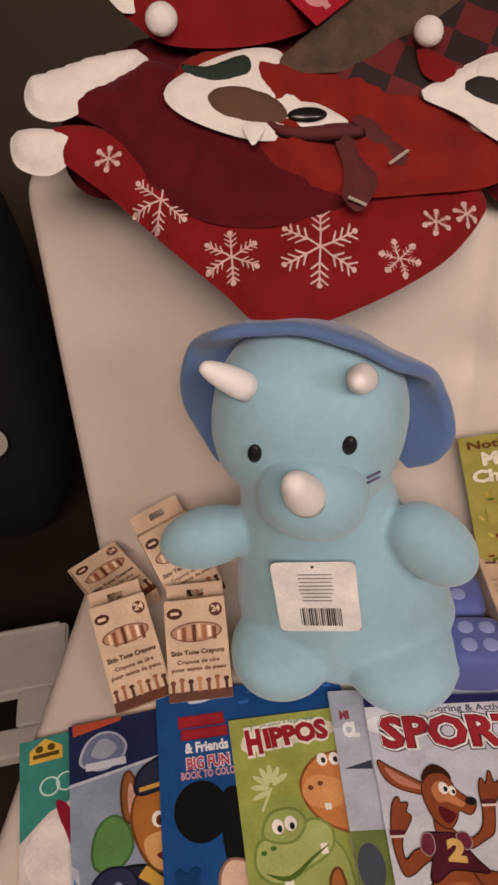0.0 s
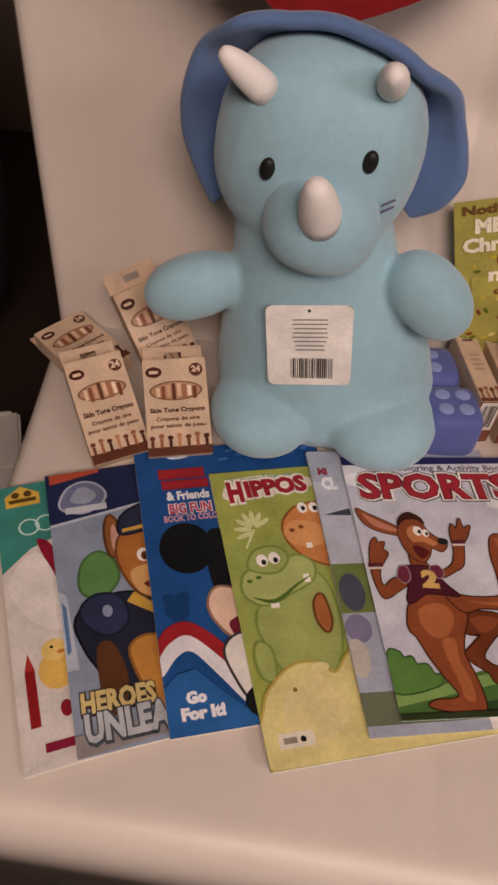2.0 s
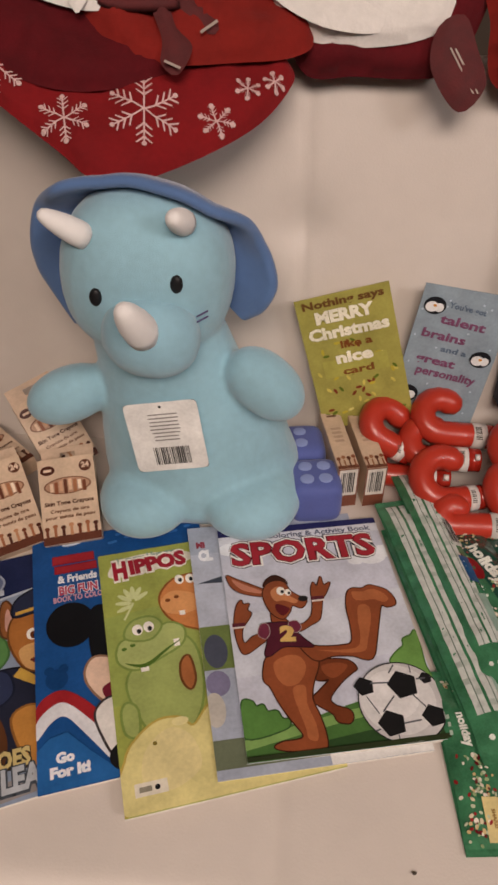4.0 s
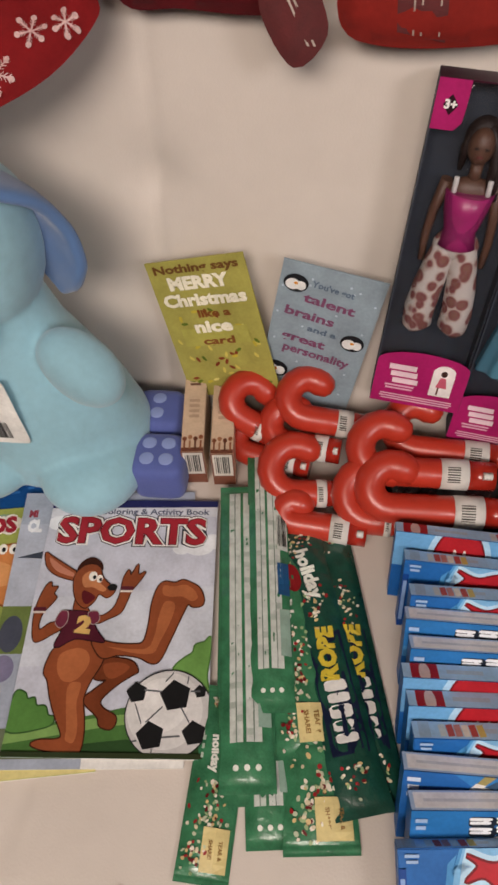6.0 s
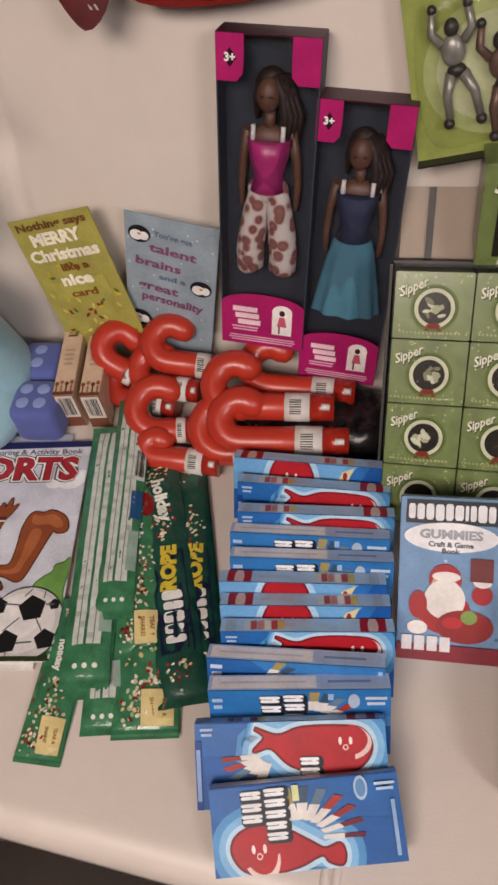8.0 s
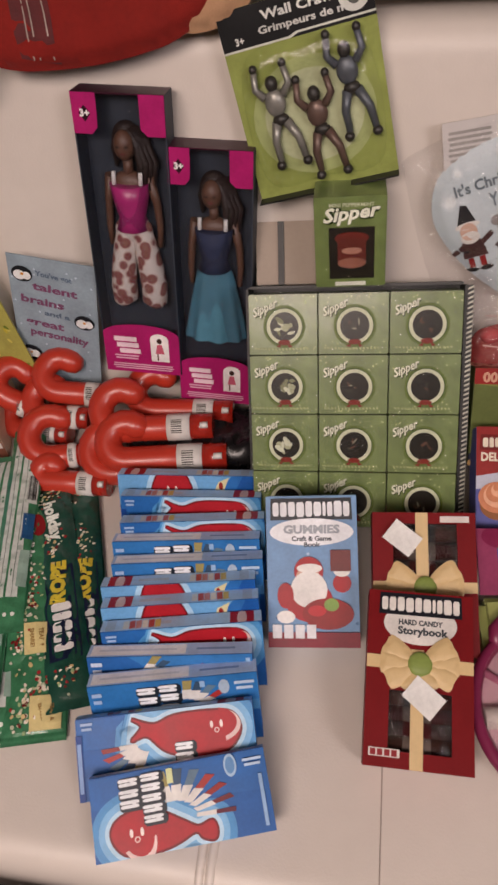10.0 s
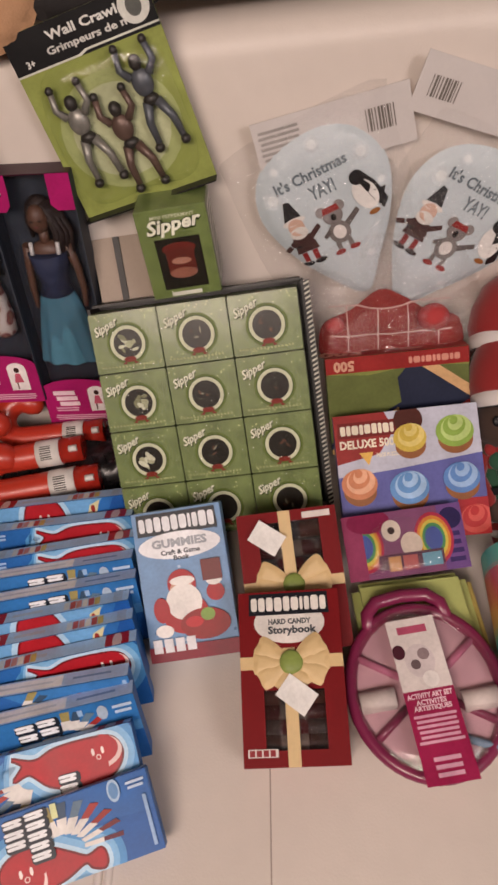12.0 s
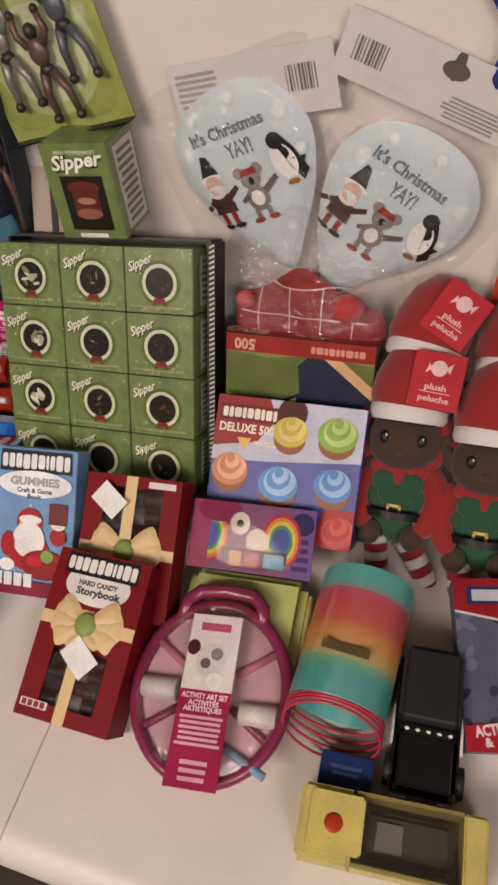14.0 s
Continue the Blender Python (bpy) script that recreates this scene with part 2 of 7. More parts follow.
        for v in me.vertices:
            a, b = v.co.x * fit, v.co.y
            px, py = x * self.w + a * c - b * sn, y * self.h + a * sn + b * c
            vs.append(self.bm.verts.new((px, py, self.z + self.lift(px, py))))
        for p in me.polygons:
            try:
                f = self.bm.faces.new([vs[k] for k in p.vertices])
                f.material_index = i
            except ValueError:
                pass
        tmp.to_mesh_clear()
        bpy.data.objects.remove(tmp)
        bpy.data.curves.remove(cu)
        return self

    def bars(self, x0, y0, x1, y1, rows, m, seed=1, gap=0.45):
        """Lines of writing too small to read, as bars."""
        rnd = random.Random(seed)
        step = (y1 - y0) / rows
        for k in range(rows):
            cut = rnd.uniform(0, 0.22) * (x1 - x0)
            self.rect(x0 + cut * 0.5, y1 - step * (k + 1 - gap / 2), x1 - cut * 0.5, y1 - step * (k + gap / 2), m)
        return self

    def barcode(self, x0, y0, x1, y1, m=None, seed=3, n=22):
        rnd = random.Random(seed)
        x = x0
        unit = (x1 - x0) / (n * 2.1)
        while x < x1 - unit:
            wd = unit * rnd.choice((0.7, 0.9, 1.7))
            self.rect(x, y0, min(x + wd, x1), y1, m or BLACK)
            x += wd + unit * rnd.choice((0.7, 1.0, 1.5))
        return self

    def done(self, parent, name="print", label=""):
        return part(name, self.bm, self.mats, parent, label)


def wordmark(p, x0, y0, x1, y1, n, seed=1, fg="ddd9d2", bg="16181a", upright=True):
    """A row (or column) of chunky pale marks on a dark band, for lettering kept unreadable."""
    rnd = random.Random(seed)
    pad = .02
    p.poly([(x0 - pad, y0 - pad), (x1 + pad, y0 - pad), (x1 + pad * .6, y1 + pad), (x0 - pad * .6, y1 + pad)], bg)
    sizes = [rnd.uniform(.6, 1.3) for _ in range(n)]
    total = sum(sizes)
    t = 0.0
    for k, sz in enumerate(sizes):
        a, b = t / total + .09 / n, (t + sz) / total - .09 / n
        t += sz
        lo, hi = rnd.uniform(0, .07), rnd.uniform(.93, 1)

        def at(u, v):
            return (x0 + (x1 - x0) * u, y0 + (y1 - y0) * v) if upright else (x0 + (x1 - x0) * v, y1 - (y1 - y0) * u)
        c = .18 * (b - a)
        p.poly([at(a + c, lo), at(b - c, lo), at(b, lo + .14), at(b, hi - .14), at(b - c, hi), at(a + c, hi), at(a, hi - .14), at(a, lo + .14)][::1 if upright else -1], fg)
    return p

# ---- room ----
SEAT = 0.42


def back_y(z):
    return 0.57 + (z - SEAT) * 0.2


def setting(name, bm, material, label, category):
    return tagged(mesh_object(name, bm, material), label, category, kind="structure")


FLOOR = mat("dark_floor", (0.028, 0.019, 0.014), 0.5, 0.3, 5, 0.05, 60)
# Brown of the back and left walls, darkened to carry the unlit room.
WALL = mat("dim_brown_wall", (0.085, 0.060, 0.042), 0.8, 0.1, 3, 0.05, 120)
setting("floor", slab(-2.0, 3.2, -3.0, 2.0, -0.10, 0.0, 0), FLOOR, "dark brown bare floor under the futon", "floor")
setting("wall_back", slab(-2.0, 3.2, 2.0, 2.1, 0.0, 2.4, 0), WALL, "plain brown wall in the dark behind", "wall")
# Unseen front and right walls, added pale to bounce fill onto the gifts.
BOUNCE_PAINT = mat("bounce_wall_paint", (0.55, 0.47, 0.40), 0.85, 0.06, 3, 0.04, 120)
setting("wall_front", slab(-2.0, 3.2, -3.1, -3.0, 0.0, 2.4, 0), BOUNCE_PAINT, "unseen pale wall facing the futon, bouncing fill light", "wall")
setting("wall_left", slab(-2.1, -2.0, -3.1, 2.1, 0.0, 2.4, 0), WALL, "unseen pale side wall, bouncing fill light in the dark", "wall")
setting("wall_right", slab(3.2, 3.3, -3.1, 2.1, 0.0, 2.4, 0), BOUNCE_PAINT, "unseen pale side wall, bouncing fill light", "wall")
# Unseen ceiling, kept pale for more bounced light.
setting("ceiling", slab(-2.1, 3.3, -3.1, 2.1, 2.4, 2.5, 0), mat("ceiling_paint", (0.6, 0.56, 0.5), 0.9, 0.05, 3), "unseen pale ceiling, bouncing light down", "ceiling")


# ---- futon ----
def grid_cushion(nx, ny, shape, thick):
    """A padded slab: shape(u, v) gives the place and outward direction of its upper face."""
    bm = bmesh.new()
    top = [[None] * (ny + 1) for _ in range(nx + 1)]
    low = [[None] * (ny + 1) for _ in range(nx + 1)]
    for i in range(nx + 1):
        for j in range(ny + 1):
            p, n = shape(i / nx, j / ny)
            top[i][j] = bm.verts.new(p)
            low[i][j] = bm.verts.new(Vector(p) - Vector(n) * thick)
    for i in range(nx):
        for j in range(ny):
            bm.faces.new((top[i][j], top[i + 1][j], top[i + 1][j + 1], top[i][j + 1]))
            bm.faces.new((low[i][j], low[i][j + 1], low[i + 1][j + 1], low[i + 1][j]))
    rim = [(i, 0) for i in range(nx)] + [(nx, j) for j in range(ny)] + [(i, ny) for i in range(nx, 0, -1)] + [(0, j) for j in range(ny, 0, -1)]
    for a, b in zip(rim, rim[1:] + rim[:1]):
        bm.faces.new((top[b[0]][b[1]], top[a[0]][a[1]], low[a[0]][a[1]], low[b[0]][b[1]]))
    bmesh.ops.recalc_face_normals(bm, faces=bm.faces[:])
    for f in bm.faces:
        f.smooth = True
    return bm


X0, X1 = -0.26, 1.56
SEAMS = (0.208, 0.676, 1.144)


def edge_round(d, r):
    """How far a padded face drops at distance d from its edge."""
    if d >= r:
        return 0.0
    return r - math.sqrt(max(r * r - (r - d) ** 2, 0))


def seat_shape(u, v):
    y = -0.012 + 0.60 * v
    left = X0 + 0.012 + 0.055 * max(0.0, 1 - v * 1.15)
    x = left + (X1 - left) * u
    d = min(x - left, X1 - x)
    z = SEAT - edge_round(d, 0.02) - edge_round(0.60 * v, 0.028)
    for s in SEAMS:
        z -= 0.0025 * math.exp(-((x - s) / 0.006) ** 2) * (1 if v < 0.6 else 0.4)
    z += 0.002 * noise.noise((x * 5, y * 5, 0.3)) - 0.001
    return (x, y, z), (0, 0, 1)


def back_shape(u, v):
    z = SEAT - 0.03 + 0.50 * v
    left = X0 + 0.006 - 0.036 * v
    x = left + (X1 - left) * u
    d = min(x - left, X1 - x)
    push = edge_round(d, 0.014) + edge_round(0.50 * (1 - v), 0.035)
    for s in SEAMS:
        push += 0.003 * math.exp(-((x - s) / 0.007) ** 2)
        for zz in (0.715,):
            push += 0.010 * math.exp(-(((x - s) / 0.03) ** 2 + ((z - zz) / 0.03) ** 2))
        for k in (-0.234, 0.0, 0.234):
            push += 0.0 if k == 0 else 0.004 * math.exp(-(((x - s - k) / 0.05) ** 2 + ((z - 0.60) / 0.05) ** 2))
    push += 0.003 * noise.noise((x * 4, z * 4, 7.7))
    n = Vector((0, -1, 0.2)).normalized()
    p = Vector((x, back_y(z), z)) - n * push
    return p, n


futon = base("futon", pose(0, 0, 0), "white leather futon sofa with tufted back, covered with gifts", "sofa")
part("seat", grid_cushion(240, 90, seat_shape, 0.13), LEATHER, futon, smooth=True)
part("backrest", grid_cushion(240, 90, back_shape, 0.12), LEATHER, futon, smooth=True)
LEGM = mat("futon_leg", (0.03, 0.03, 0.03), 0.3, 0.1, 30, metal=0.8)
for lx in (-0.1, 1.4):
    for ly in (0.10, 0.60):
        bm = bmesh.new()
        tube(bm, [(lx, ly, 0.0), (lx, ly, SEAT - 0.125)], [0.018, 0.024])
        part("leg", bm, LEGM, futon)


def on_seat(x, y, up):
    return (x, y, SEAT - edge_round(y + 0.012, 0.028) + 0.002 * noise.noise((x * 5, y * 5, 0.3)) - 0.001 + up)


# the strap between two cushions, rolled over the front edge, and a sewn joint
ys = [0.50 - 0.012 * k for k in range(43)] + [-0.008, -0.0105]
for dx, r in ((-0.0055, 0.0042), (0.0045, 0.0048)):
    bm = bmesh.new()
    tube(bm, [on_seat(0.681 + dx + 0.004 * max(0, 0.08 - y), y, -0.0016) for y in ys] + [(0.683 + dx, -0.0155, SEAT - 0.045), (0.684 + dx, -0.013, SEAT - 0.07)], r, 10)
    part("strap", bm, LEATHER, futon, "", True)
bm = bmesh.new()
tube(bm, [on_seat(0.8355, y, 0.0001) for y in ys], 0.0007, 6)
part("stitching", bm, mat("leather_thread", (0.36, 0.30, 0.26), 0.7, 0.1, 200), futon)

# ---- things ----
def packet(name, label, category, bl, br, tl, depth, colour, group="", bevel=0.0008, rough=0.38, body="box"):
    """A card box whose printed face has these corners. Returns the thing and the print for its face."""
    m, w, h = frame_of(bl, br, tl)
    ob = base(name, m, label, category, group)
    part(body, slab(0, w, 0, h, -depth, 0, bevel), hexink(colour) if isinstance(colour, str) else colour, ob)
    return ob, Print(w, h)


# colouring books, fanned on the seat
def book(label, tl, bl, width, tilt, lift, cover):
    """A stapled colouring book lying on the seat: a block of pages and a cover."""
    left = Vector((tl[0], tl[1], 0)) - Vector((bl[0], bl[1], 0))
    h = left.length
    v = left.normalized()
    u = Vector((v.y, -v.x, 0))
    u = (u + Vector((0, 0, -math.sin(radians(tilt))))).normalized()
    n = u.cross(v).normalized()
    m = Matrix((u, v, n)).transposed().to_4x4()
    m.translation = Vector((bl[0], bl[1], SEAT + lift))
    ob = base("colouring_book", m, label, "book", "colouring books fanned on the seat")
    part("pages", slab(0.001, width - 0.001, 0.001, h - 0.001, 0.0002, 0.0030, 0), PAGE, ob)
    part("cover", slab(0, width, 0, h, 0.0030, 0.0034, 0), hexink(cover), ob)
    part("back_cover", slab(0, width, 0, h, -0.0002, 0.0002, 0), hexink("d8d4cc"), ob)
    return ob, Print(width, h, 0.0035)


OUT = "3a2a26"
ob, p = book("white and teal colouring book lying underneath others", (-0.226, 0.281), (-0.102, 0.023), 0.2, 0.6, 0.002, "d6d0cb")
p.poly([(0, 1), (1, 1), (1, .80), (.30, .76), (.14, .72), (0, .64)], "3c8a80").ring(.145, .81, .05, .009, "bfe0d8").ring(.225, .815, .05, .009, "bfe0d8").oval(.36, .80, .10, .10, "70818a")
p.poly([(.05, .905), (.215, .905), (.215, .955), (.13, .995), (.05, .955)], "d8b24c").bars(.065, .915, .20, .945, 1, "5a4420").oval(.10, .957, .02, .02, "5a4420").oval(.16, .957, .02, .02, "5a4420")
p.shape([(.17, .745), (.22, .735), (.26, .66), (.25, .58), (.215, .62)], "8c2036").shape([(.02, .6), (.16, .70), (.24, .56), (.26, .4), (.1, .45)], "e2ddd8")
p.oval(.175, .275, .075, .085, "e0b860").oval(.175, .34, .055, .05, "e6c878").oval(.165, .35, .007, .007, BLACK).oval(.20, .33, .016, .009, "c9803a")
p.rect(.045, .12, .085, .29, "8c1f22").poly([(.045, .29), (.085, .29), (.065, .345)], "a83430").oval(.19, .155, .024, .035, "8c2030").rect(.09, .045, .24, .07, "86203a").done(ob)

ob, p = book("grey-blue colouring book with a cartoon dog in a cap", (-0.181, 0.305), (-0.066, 0.040), 0.2, 1.6, 0.0055, "8b98ac")
p.poly([(0, .775), (.5, .825), (1, .85), (1, 1), (0, 1)], "222a4e").poly([(.02, .955), (.27, .985), (.27, 1.0), (.02, 1.0)], "b4503a").poly([(0, .768), (.5, .815), (.5, .826), (0, .779)], "b9c2ce")
p.shape([(.06, .86), (.10, .92), (.17, .945), (.24, .93), (.28, .885), (.25, .84), (.17, .815), (.09, .83)], "6c7694", "aab3c4").shape([(.11, .87), (.15, .92), (.20, .92), (.24, .88), (.18, .85)], "98a2b6").rect(.08, .815, .28, .842, "c4cad4")
p.shape([(.10, .54), (.13, .61), (.20, .64), (.26, .60), (.27, .53), (.20, .48), (.12, .49)], "5c8a4e", "456a3c").poly([(0, .25), (0, .52), (.035, .50), (.05, .25)], "b4becb").poly([(.01, .30), (.028, .31), (.028, .46), (.01, .48)], "5878a0")
p.shape([(.06, .40), (.14, .46), (.30, .47), (.44, .42), (.48, .30), (.44, .14), (.20, .12), (.13, .24), (.09, .30)], "252838", "16171f").shape([(.09, .44), (.16, .48), (.26, .46), (.28, .38), (.20, .34), (.11, .38)], "2e3550", "1b1f30").oval(.20, .42, .022, .03, "8792ac").poly([(.29, .44), (.33, .47), (.43, .40), (.40, .38)], "c9a24a")
p.shape([(.13, .30), (.20, .31), (.24, .20), (.20, .10), (.13, .12)], "5a3822").shape([(.27, .28), (.36, .31), (.45, .26), (.46, .12), (.36, .09), (.30, .16)], "bd8440", "8a5c2c")
p.shape([(.26, .62), (.25, .72), (.285, .78), (.33, .70), (.34, .62)], "8d5a34", "5a3820").shape([(.275, .64), (.275, .71), (.295, .74), (.315, .66)], "cfa090")
p.shape([(.29, .58), (.31, .68), (.40, .72), (.52, .72), (.56, .56), (.48, .45), (.36, .46)], "a86c36", "6e4422").shape([(.33, .54), (.40, .56), (.50, .54), (.52, .47), (.42, .44), (.35, .47)], "d0a268").oval(.405, .60, .030, .038, "eee9e0").oval(.412, .595, .018, .025, "6b3a1a").oval(.416, .592, .008, .012, BLACK).shape([(.38, .49), (.44, .50), (.48, .49), (.44, .46)], "6a2620")
p.shape([(.32, .70), (.36, .78), (.56, .82), (.60, .72), (.44, .70)], "2a3046", "171b28").poly([(.33, .70), (.56, .715), (.56, .73), (.33, .715)], "c9a24a")
p.poly([(0, 0), (1, .04), (1, .10), (0, .06)], "8f8a88").text("HEROES", .185, .135, .060, "3d3328", -2, 4, .31).text("HEROES", .185, .138, .060, "cdb97c", -2, 1.6, .30).text("UNLEASHED", .335, .062, .078, "4a5058", -1, 4, .60).text("UNLEASHED", .335, .065, .078, "b4b9be", -1, 1.6, .59).done(ob)

ob, p = book("blue colouring book with large black and red shapes", (-0.100, 0.353), (0.000, 0.065), 0.2, 2.2, 0.0085, "1f4f8c")
p.oval(.23, .96, .06, .016, "b9c8da", 4).rect(.11, .86, .35, .905, "8c1e28").rect(.12, .815, .36, .855, "8c1e28").rect(.115, .865, .345, .90, "a22a32").rect(.125, .82, .355, .85, "a22a32")
p.text("& Friends", .245, .785, .036, "e6e8ee", 0, 1.5, .22).text("BIG FUN", .245, .73, .040, "e4dfe6", 0, 3.0, .22).text("BIG FUN", .245, .73, .040, "b84a60", 0, 1.2, .21).text("BOOK TO COLOR", .25, .692, .026, "d0a0b0", 0, 1.2, .29)
for k in range(26):
    p.oval(.45 + .5 * ((k * 37) % 101) / 101, .93 + .06 * ((k * 53) % 97) / 97, .014, .010, "3c74b8")
p.oval(.19, .575, .128, .145, "151518").shape([(.30, .62), (.42, .62), (.56, .50), (.56, .30), (.36, .30), (.28, .44)], "121214").shape([(.25, .38), (.30, .42), (.40, .40), (.50, .36), (.46, .26), (.34, .25), (.26, .32)], "ddbfa8", "8d6c58").oval(.46, .42, .06, .08, "e8d0bc").shape([(.32, .30), (.42, .32), (.46, .26), (.36, .24)], "6f2030").oval(.43, .345, .04, .03, BLACK)
p.oval(.105, .365, .055, .058, "173f72").oval(.07, .40, .024, .024, "173f72").oval(.14, .40, .024, .024, "173f72")
p.shape([(0, .22), (.06, .265), (.14, .275), (.25, .20), (.34, .10), (.34, .17), (.25, .26), (.14, .32), (.05, .31), (0, .27)], "9c262c").shape([(0, .165), (.07, .215), (.14, .225), (.24, .14), (.34, .05), (.34, .11), (.25, .20), (.14, .275), (.06, .265), (0, .22)], "e0e0e4").poly([(0, 0), (.36, 0), (.36, .02), (.24, .10), (.14, .175), (.06, .165), (0, .13)], "2a62a0")
p.shape([(.28, .22), (.36, .26), (.46, .22), (.46, .08), (.36, .06), (.30, .14)], "e2ded8", "3a3434").oval(.40, .06, .08, .07, BLACK).text("Go", .125, .095, .032, "e8e8ec", 0, 2.2, .085).text("For It!", .145, .052, .032, "e8e8ec", 0, 2.2, .18).done(ob)

ob, p = book("green colouring book with cartoon hippos and a red title", (-0.016, 0.337), (0.080, 0.052), 0.2, 2.4, 0.0090, "9fa853")
p.poly([(0, .35), (1, .35), (1, .75), (0, .70)], "98a656").shape([(.05, .885), (.10, .955), (.28, .975), (.50, .955), (.54, .915), (.40, .895), (.2, .875)], "ded8c8").text("Hungry Hungry", .27, .962, .030, "7d9a88", 3, 1.2, .34).text("H", .115, .905, .085, "ece6da", 2, 5, .085).text("IPPOS", .33, .918, .068, "ece6da", 3, 5, .34).text("H", .115, .905, .085, "982030", 2, 2, .08).text("IPPOS", .33, .918, .068, "982030", 3, 2, .33)
for k in range(7):
    a = radians(200 - 28 * k)
    p.oval(.165 + .055 * math.cos(a), .745 + .05 * math.sin(a), .045, .014, "cdd49a", math.degrees(a))
p.poly([(.10, .68), (.16, .75), (.17, .745), (.11, .675)], "cdd49a")
p.shape([(.31, .74), (.36, .80), (.44, .83), (.56, .82), (.62, .70), (.58, .58), (.44, .60), (.34, .66)], "c9824a", "8d5426").shape([(.31, .73), (.38, .77), (.50, .74), (.52, .68), (.42, .66), (.33, .68)], "d89a62").oval(.435, .818, .026, .034, "eee9e0").oval(.495, .815, .026, .034, "eee9e0").oval(.44, .815, .011, .015, BLACK).oval(.50, .812, .011, .015, BLACK).rect(.40, .655, .43, .675, "eee9e0").oval(.35, .73, .014, .012, "7a4420").oval(.40, .74, .014, .012, "7a4420")
p.shape([(.08, .42), (.12, .30), (.20, .22), (.36, .24), (.44, .36), (.44, .52), (.34, .58), (.16, .50)], "9ca962", "7c9148").shape([(.05, .55), (.09, .59), (.20, .58), (.32, .63), (.40, .60), (.38, .54), (.26, .50), (.14, .47), (.06, .50)], "aab670", "7c9148").shape([(.10, .60), (.14, .66), (.24, .67), (.29, .63), (.22, .58)], "9ca962", "7c9148").oval(.165, .625, .028, .034, "eee9e0").oval(.225, .63, .028, .034, "eee9e0").oval(.172, .618, .012, .016, BLACK).oval(.23, .622, .012, .016, BLACK)
p.oval(.085, .555, .014, .010, "55752c").oval(.13, .565, .014, .010, "55752c").rect(.155, .455, .195, .485, "eee9e0").rect(.34, .53, .37, .56, "eee9e0").shape([(.08, .50), (.18, .485), (.30, .53), (.38, .555), (.30, .52), (.18, .47)], "4f6c28").shape([(.04, .32), (.07, .35), (.11, .32), (.10, .24), (.05, .25)], "9ca962", "7c9148").shape([(.36, .46), (.40, .48), (.41, .40), (.38, .36), (.35, .40)], "a8683c", "6e4422")
p.shape([(.02, 0), (.03, .16), (.10, .23), (.20, .27), (.30, .265), (.36, .23), (.46, .29), (.56, .26), (1, .22), (1, 0)], "d8cd8c", "b8a452").shape([(.10, .08), (.12, .18), (.24, .24), (.34, .20), (.36, .10), (.22, .05)], "dccf96").oval(.30, .255, .04, .022, "e2d79c").oval(.17, .20, .010, .010, "7f7030").rect(.055, .048, .20, .088, "ddd6c4").rect(.075, .06, .13, .076, "8d8878").oval(.155, .068, .012, .012, BLACK).done(ob)

ob, p = book("pale colouring book mostly hidden under another", (0.082, 0.387), (0.155, 0.089), 0.2, 2.4, 0.0100, "a3abba")
p.rect(0, .5, .3, .86, "b4bac8").text("MI", .065, .905, .03, "8c3040", 0, 2, .05).text("CL", .085, .85, .05, "e6e8ec", 0, 2.5, .085).poly([(.02, .72), (.16, .745), (.16, .715)], "3a404c").rect(0, .36, .3, .53, "6c7c44").oval(.07, .43, .06, .10, "4a4e5c").oval(.06, .31, .06, .07, "7c7894").oval(.03, .22, .05, .09, "bdb8ae").rect(0, .03, 1, .12, "68705a").rect(.52, 0, 1.0, .04, WHITE).done(ob)

ob, p = book("sports colouring book with a kicking kangaroo and football", (0.119, 0.384), (0.180, 0.106), 0.193, 1.8, 0.0115, "ccd2dc")
ROO, ROOD, ROOL, ROOS, RE = "8a4a2c", "6e3820", "a8643e", "bd7c52", "3a1c12"
p.poly([(0, .0), (1, .0), (1, .94), (0, .94)], "c6c9d6").poly([(0, .30), (1, .34), (1, .62), (0, .56)], "ccd0da").poly([(0, .955), (1, .965), (1, 1), (0, 1)], "2a2c5c").poly([(0, .918), (1, .925), (1, .97), (0, .96)], "d2d5dc").text("Coloring & Activity Book", .62, .945, .028, "565c70", 0, .8, .66)
for cx, cy, r in ((.06, .89, .07), (.12, .83, .05), (.90, .79, .09), (.98, .81, .07), (.80, .775, .05)):
    p.oval(cx, cy, r, r * .7, "e2e5ea")
for grow, c in ((3.9, "33363e"), (3.0, "efece6"), (1.7, "5a1820"), (1.0, "a02a36")):
    p.text("SPORTS", .50, .850, .118, c, -.5, grow, .90 - .008 * (3.9 - grow))
p.poly([(0, .0), (1, .0), (1, .19), (.62, .17), (.3, .12), (0, .085)], "4a7038").poly([(0, .04), (.5, .10), (1, .14), (1, .17), (.5, .135), (0, .075)], "7da05a").poly([(.2, .03), (.6, .06), (1, .05), (1, .0), (.2, .0)], "2f4a28")
p.shape([(0.01, 0.207), (0.059, 0.209), (0.078, 0.188), (0.113, 0.191), (0.13, 0.166), (0.175, 0.164), (0.197, 0.135), (0.229, 0.128), (0.199, 0.098), (0.002, 0.084)], "56803e", "35542a", .008).shape([(0.848, 0.278), (0.81, 0.3), (0.86, 0.336), (0.905, 0.357), (0.917, 0.386), (0.965, 0.398), (0.992, 0.417), (1, 0.384), (0.983, 0.278), (0.992, 0.215), (0.905, 0.246)], "6c964c", "4a7034", .008)
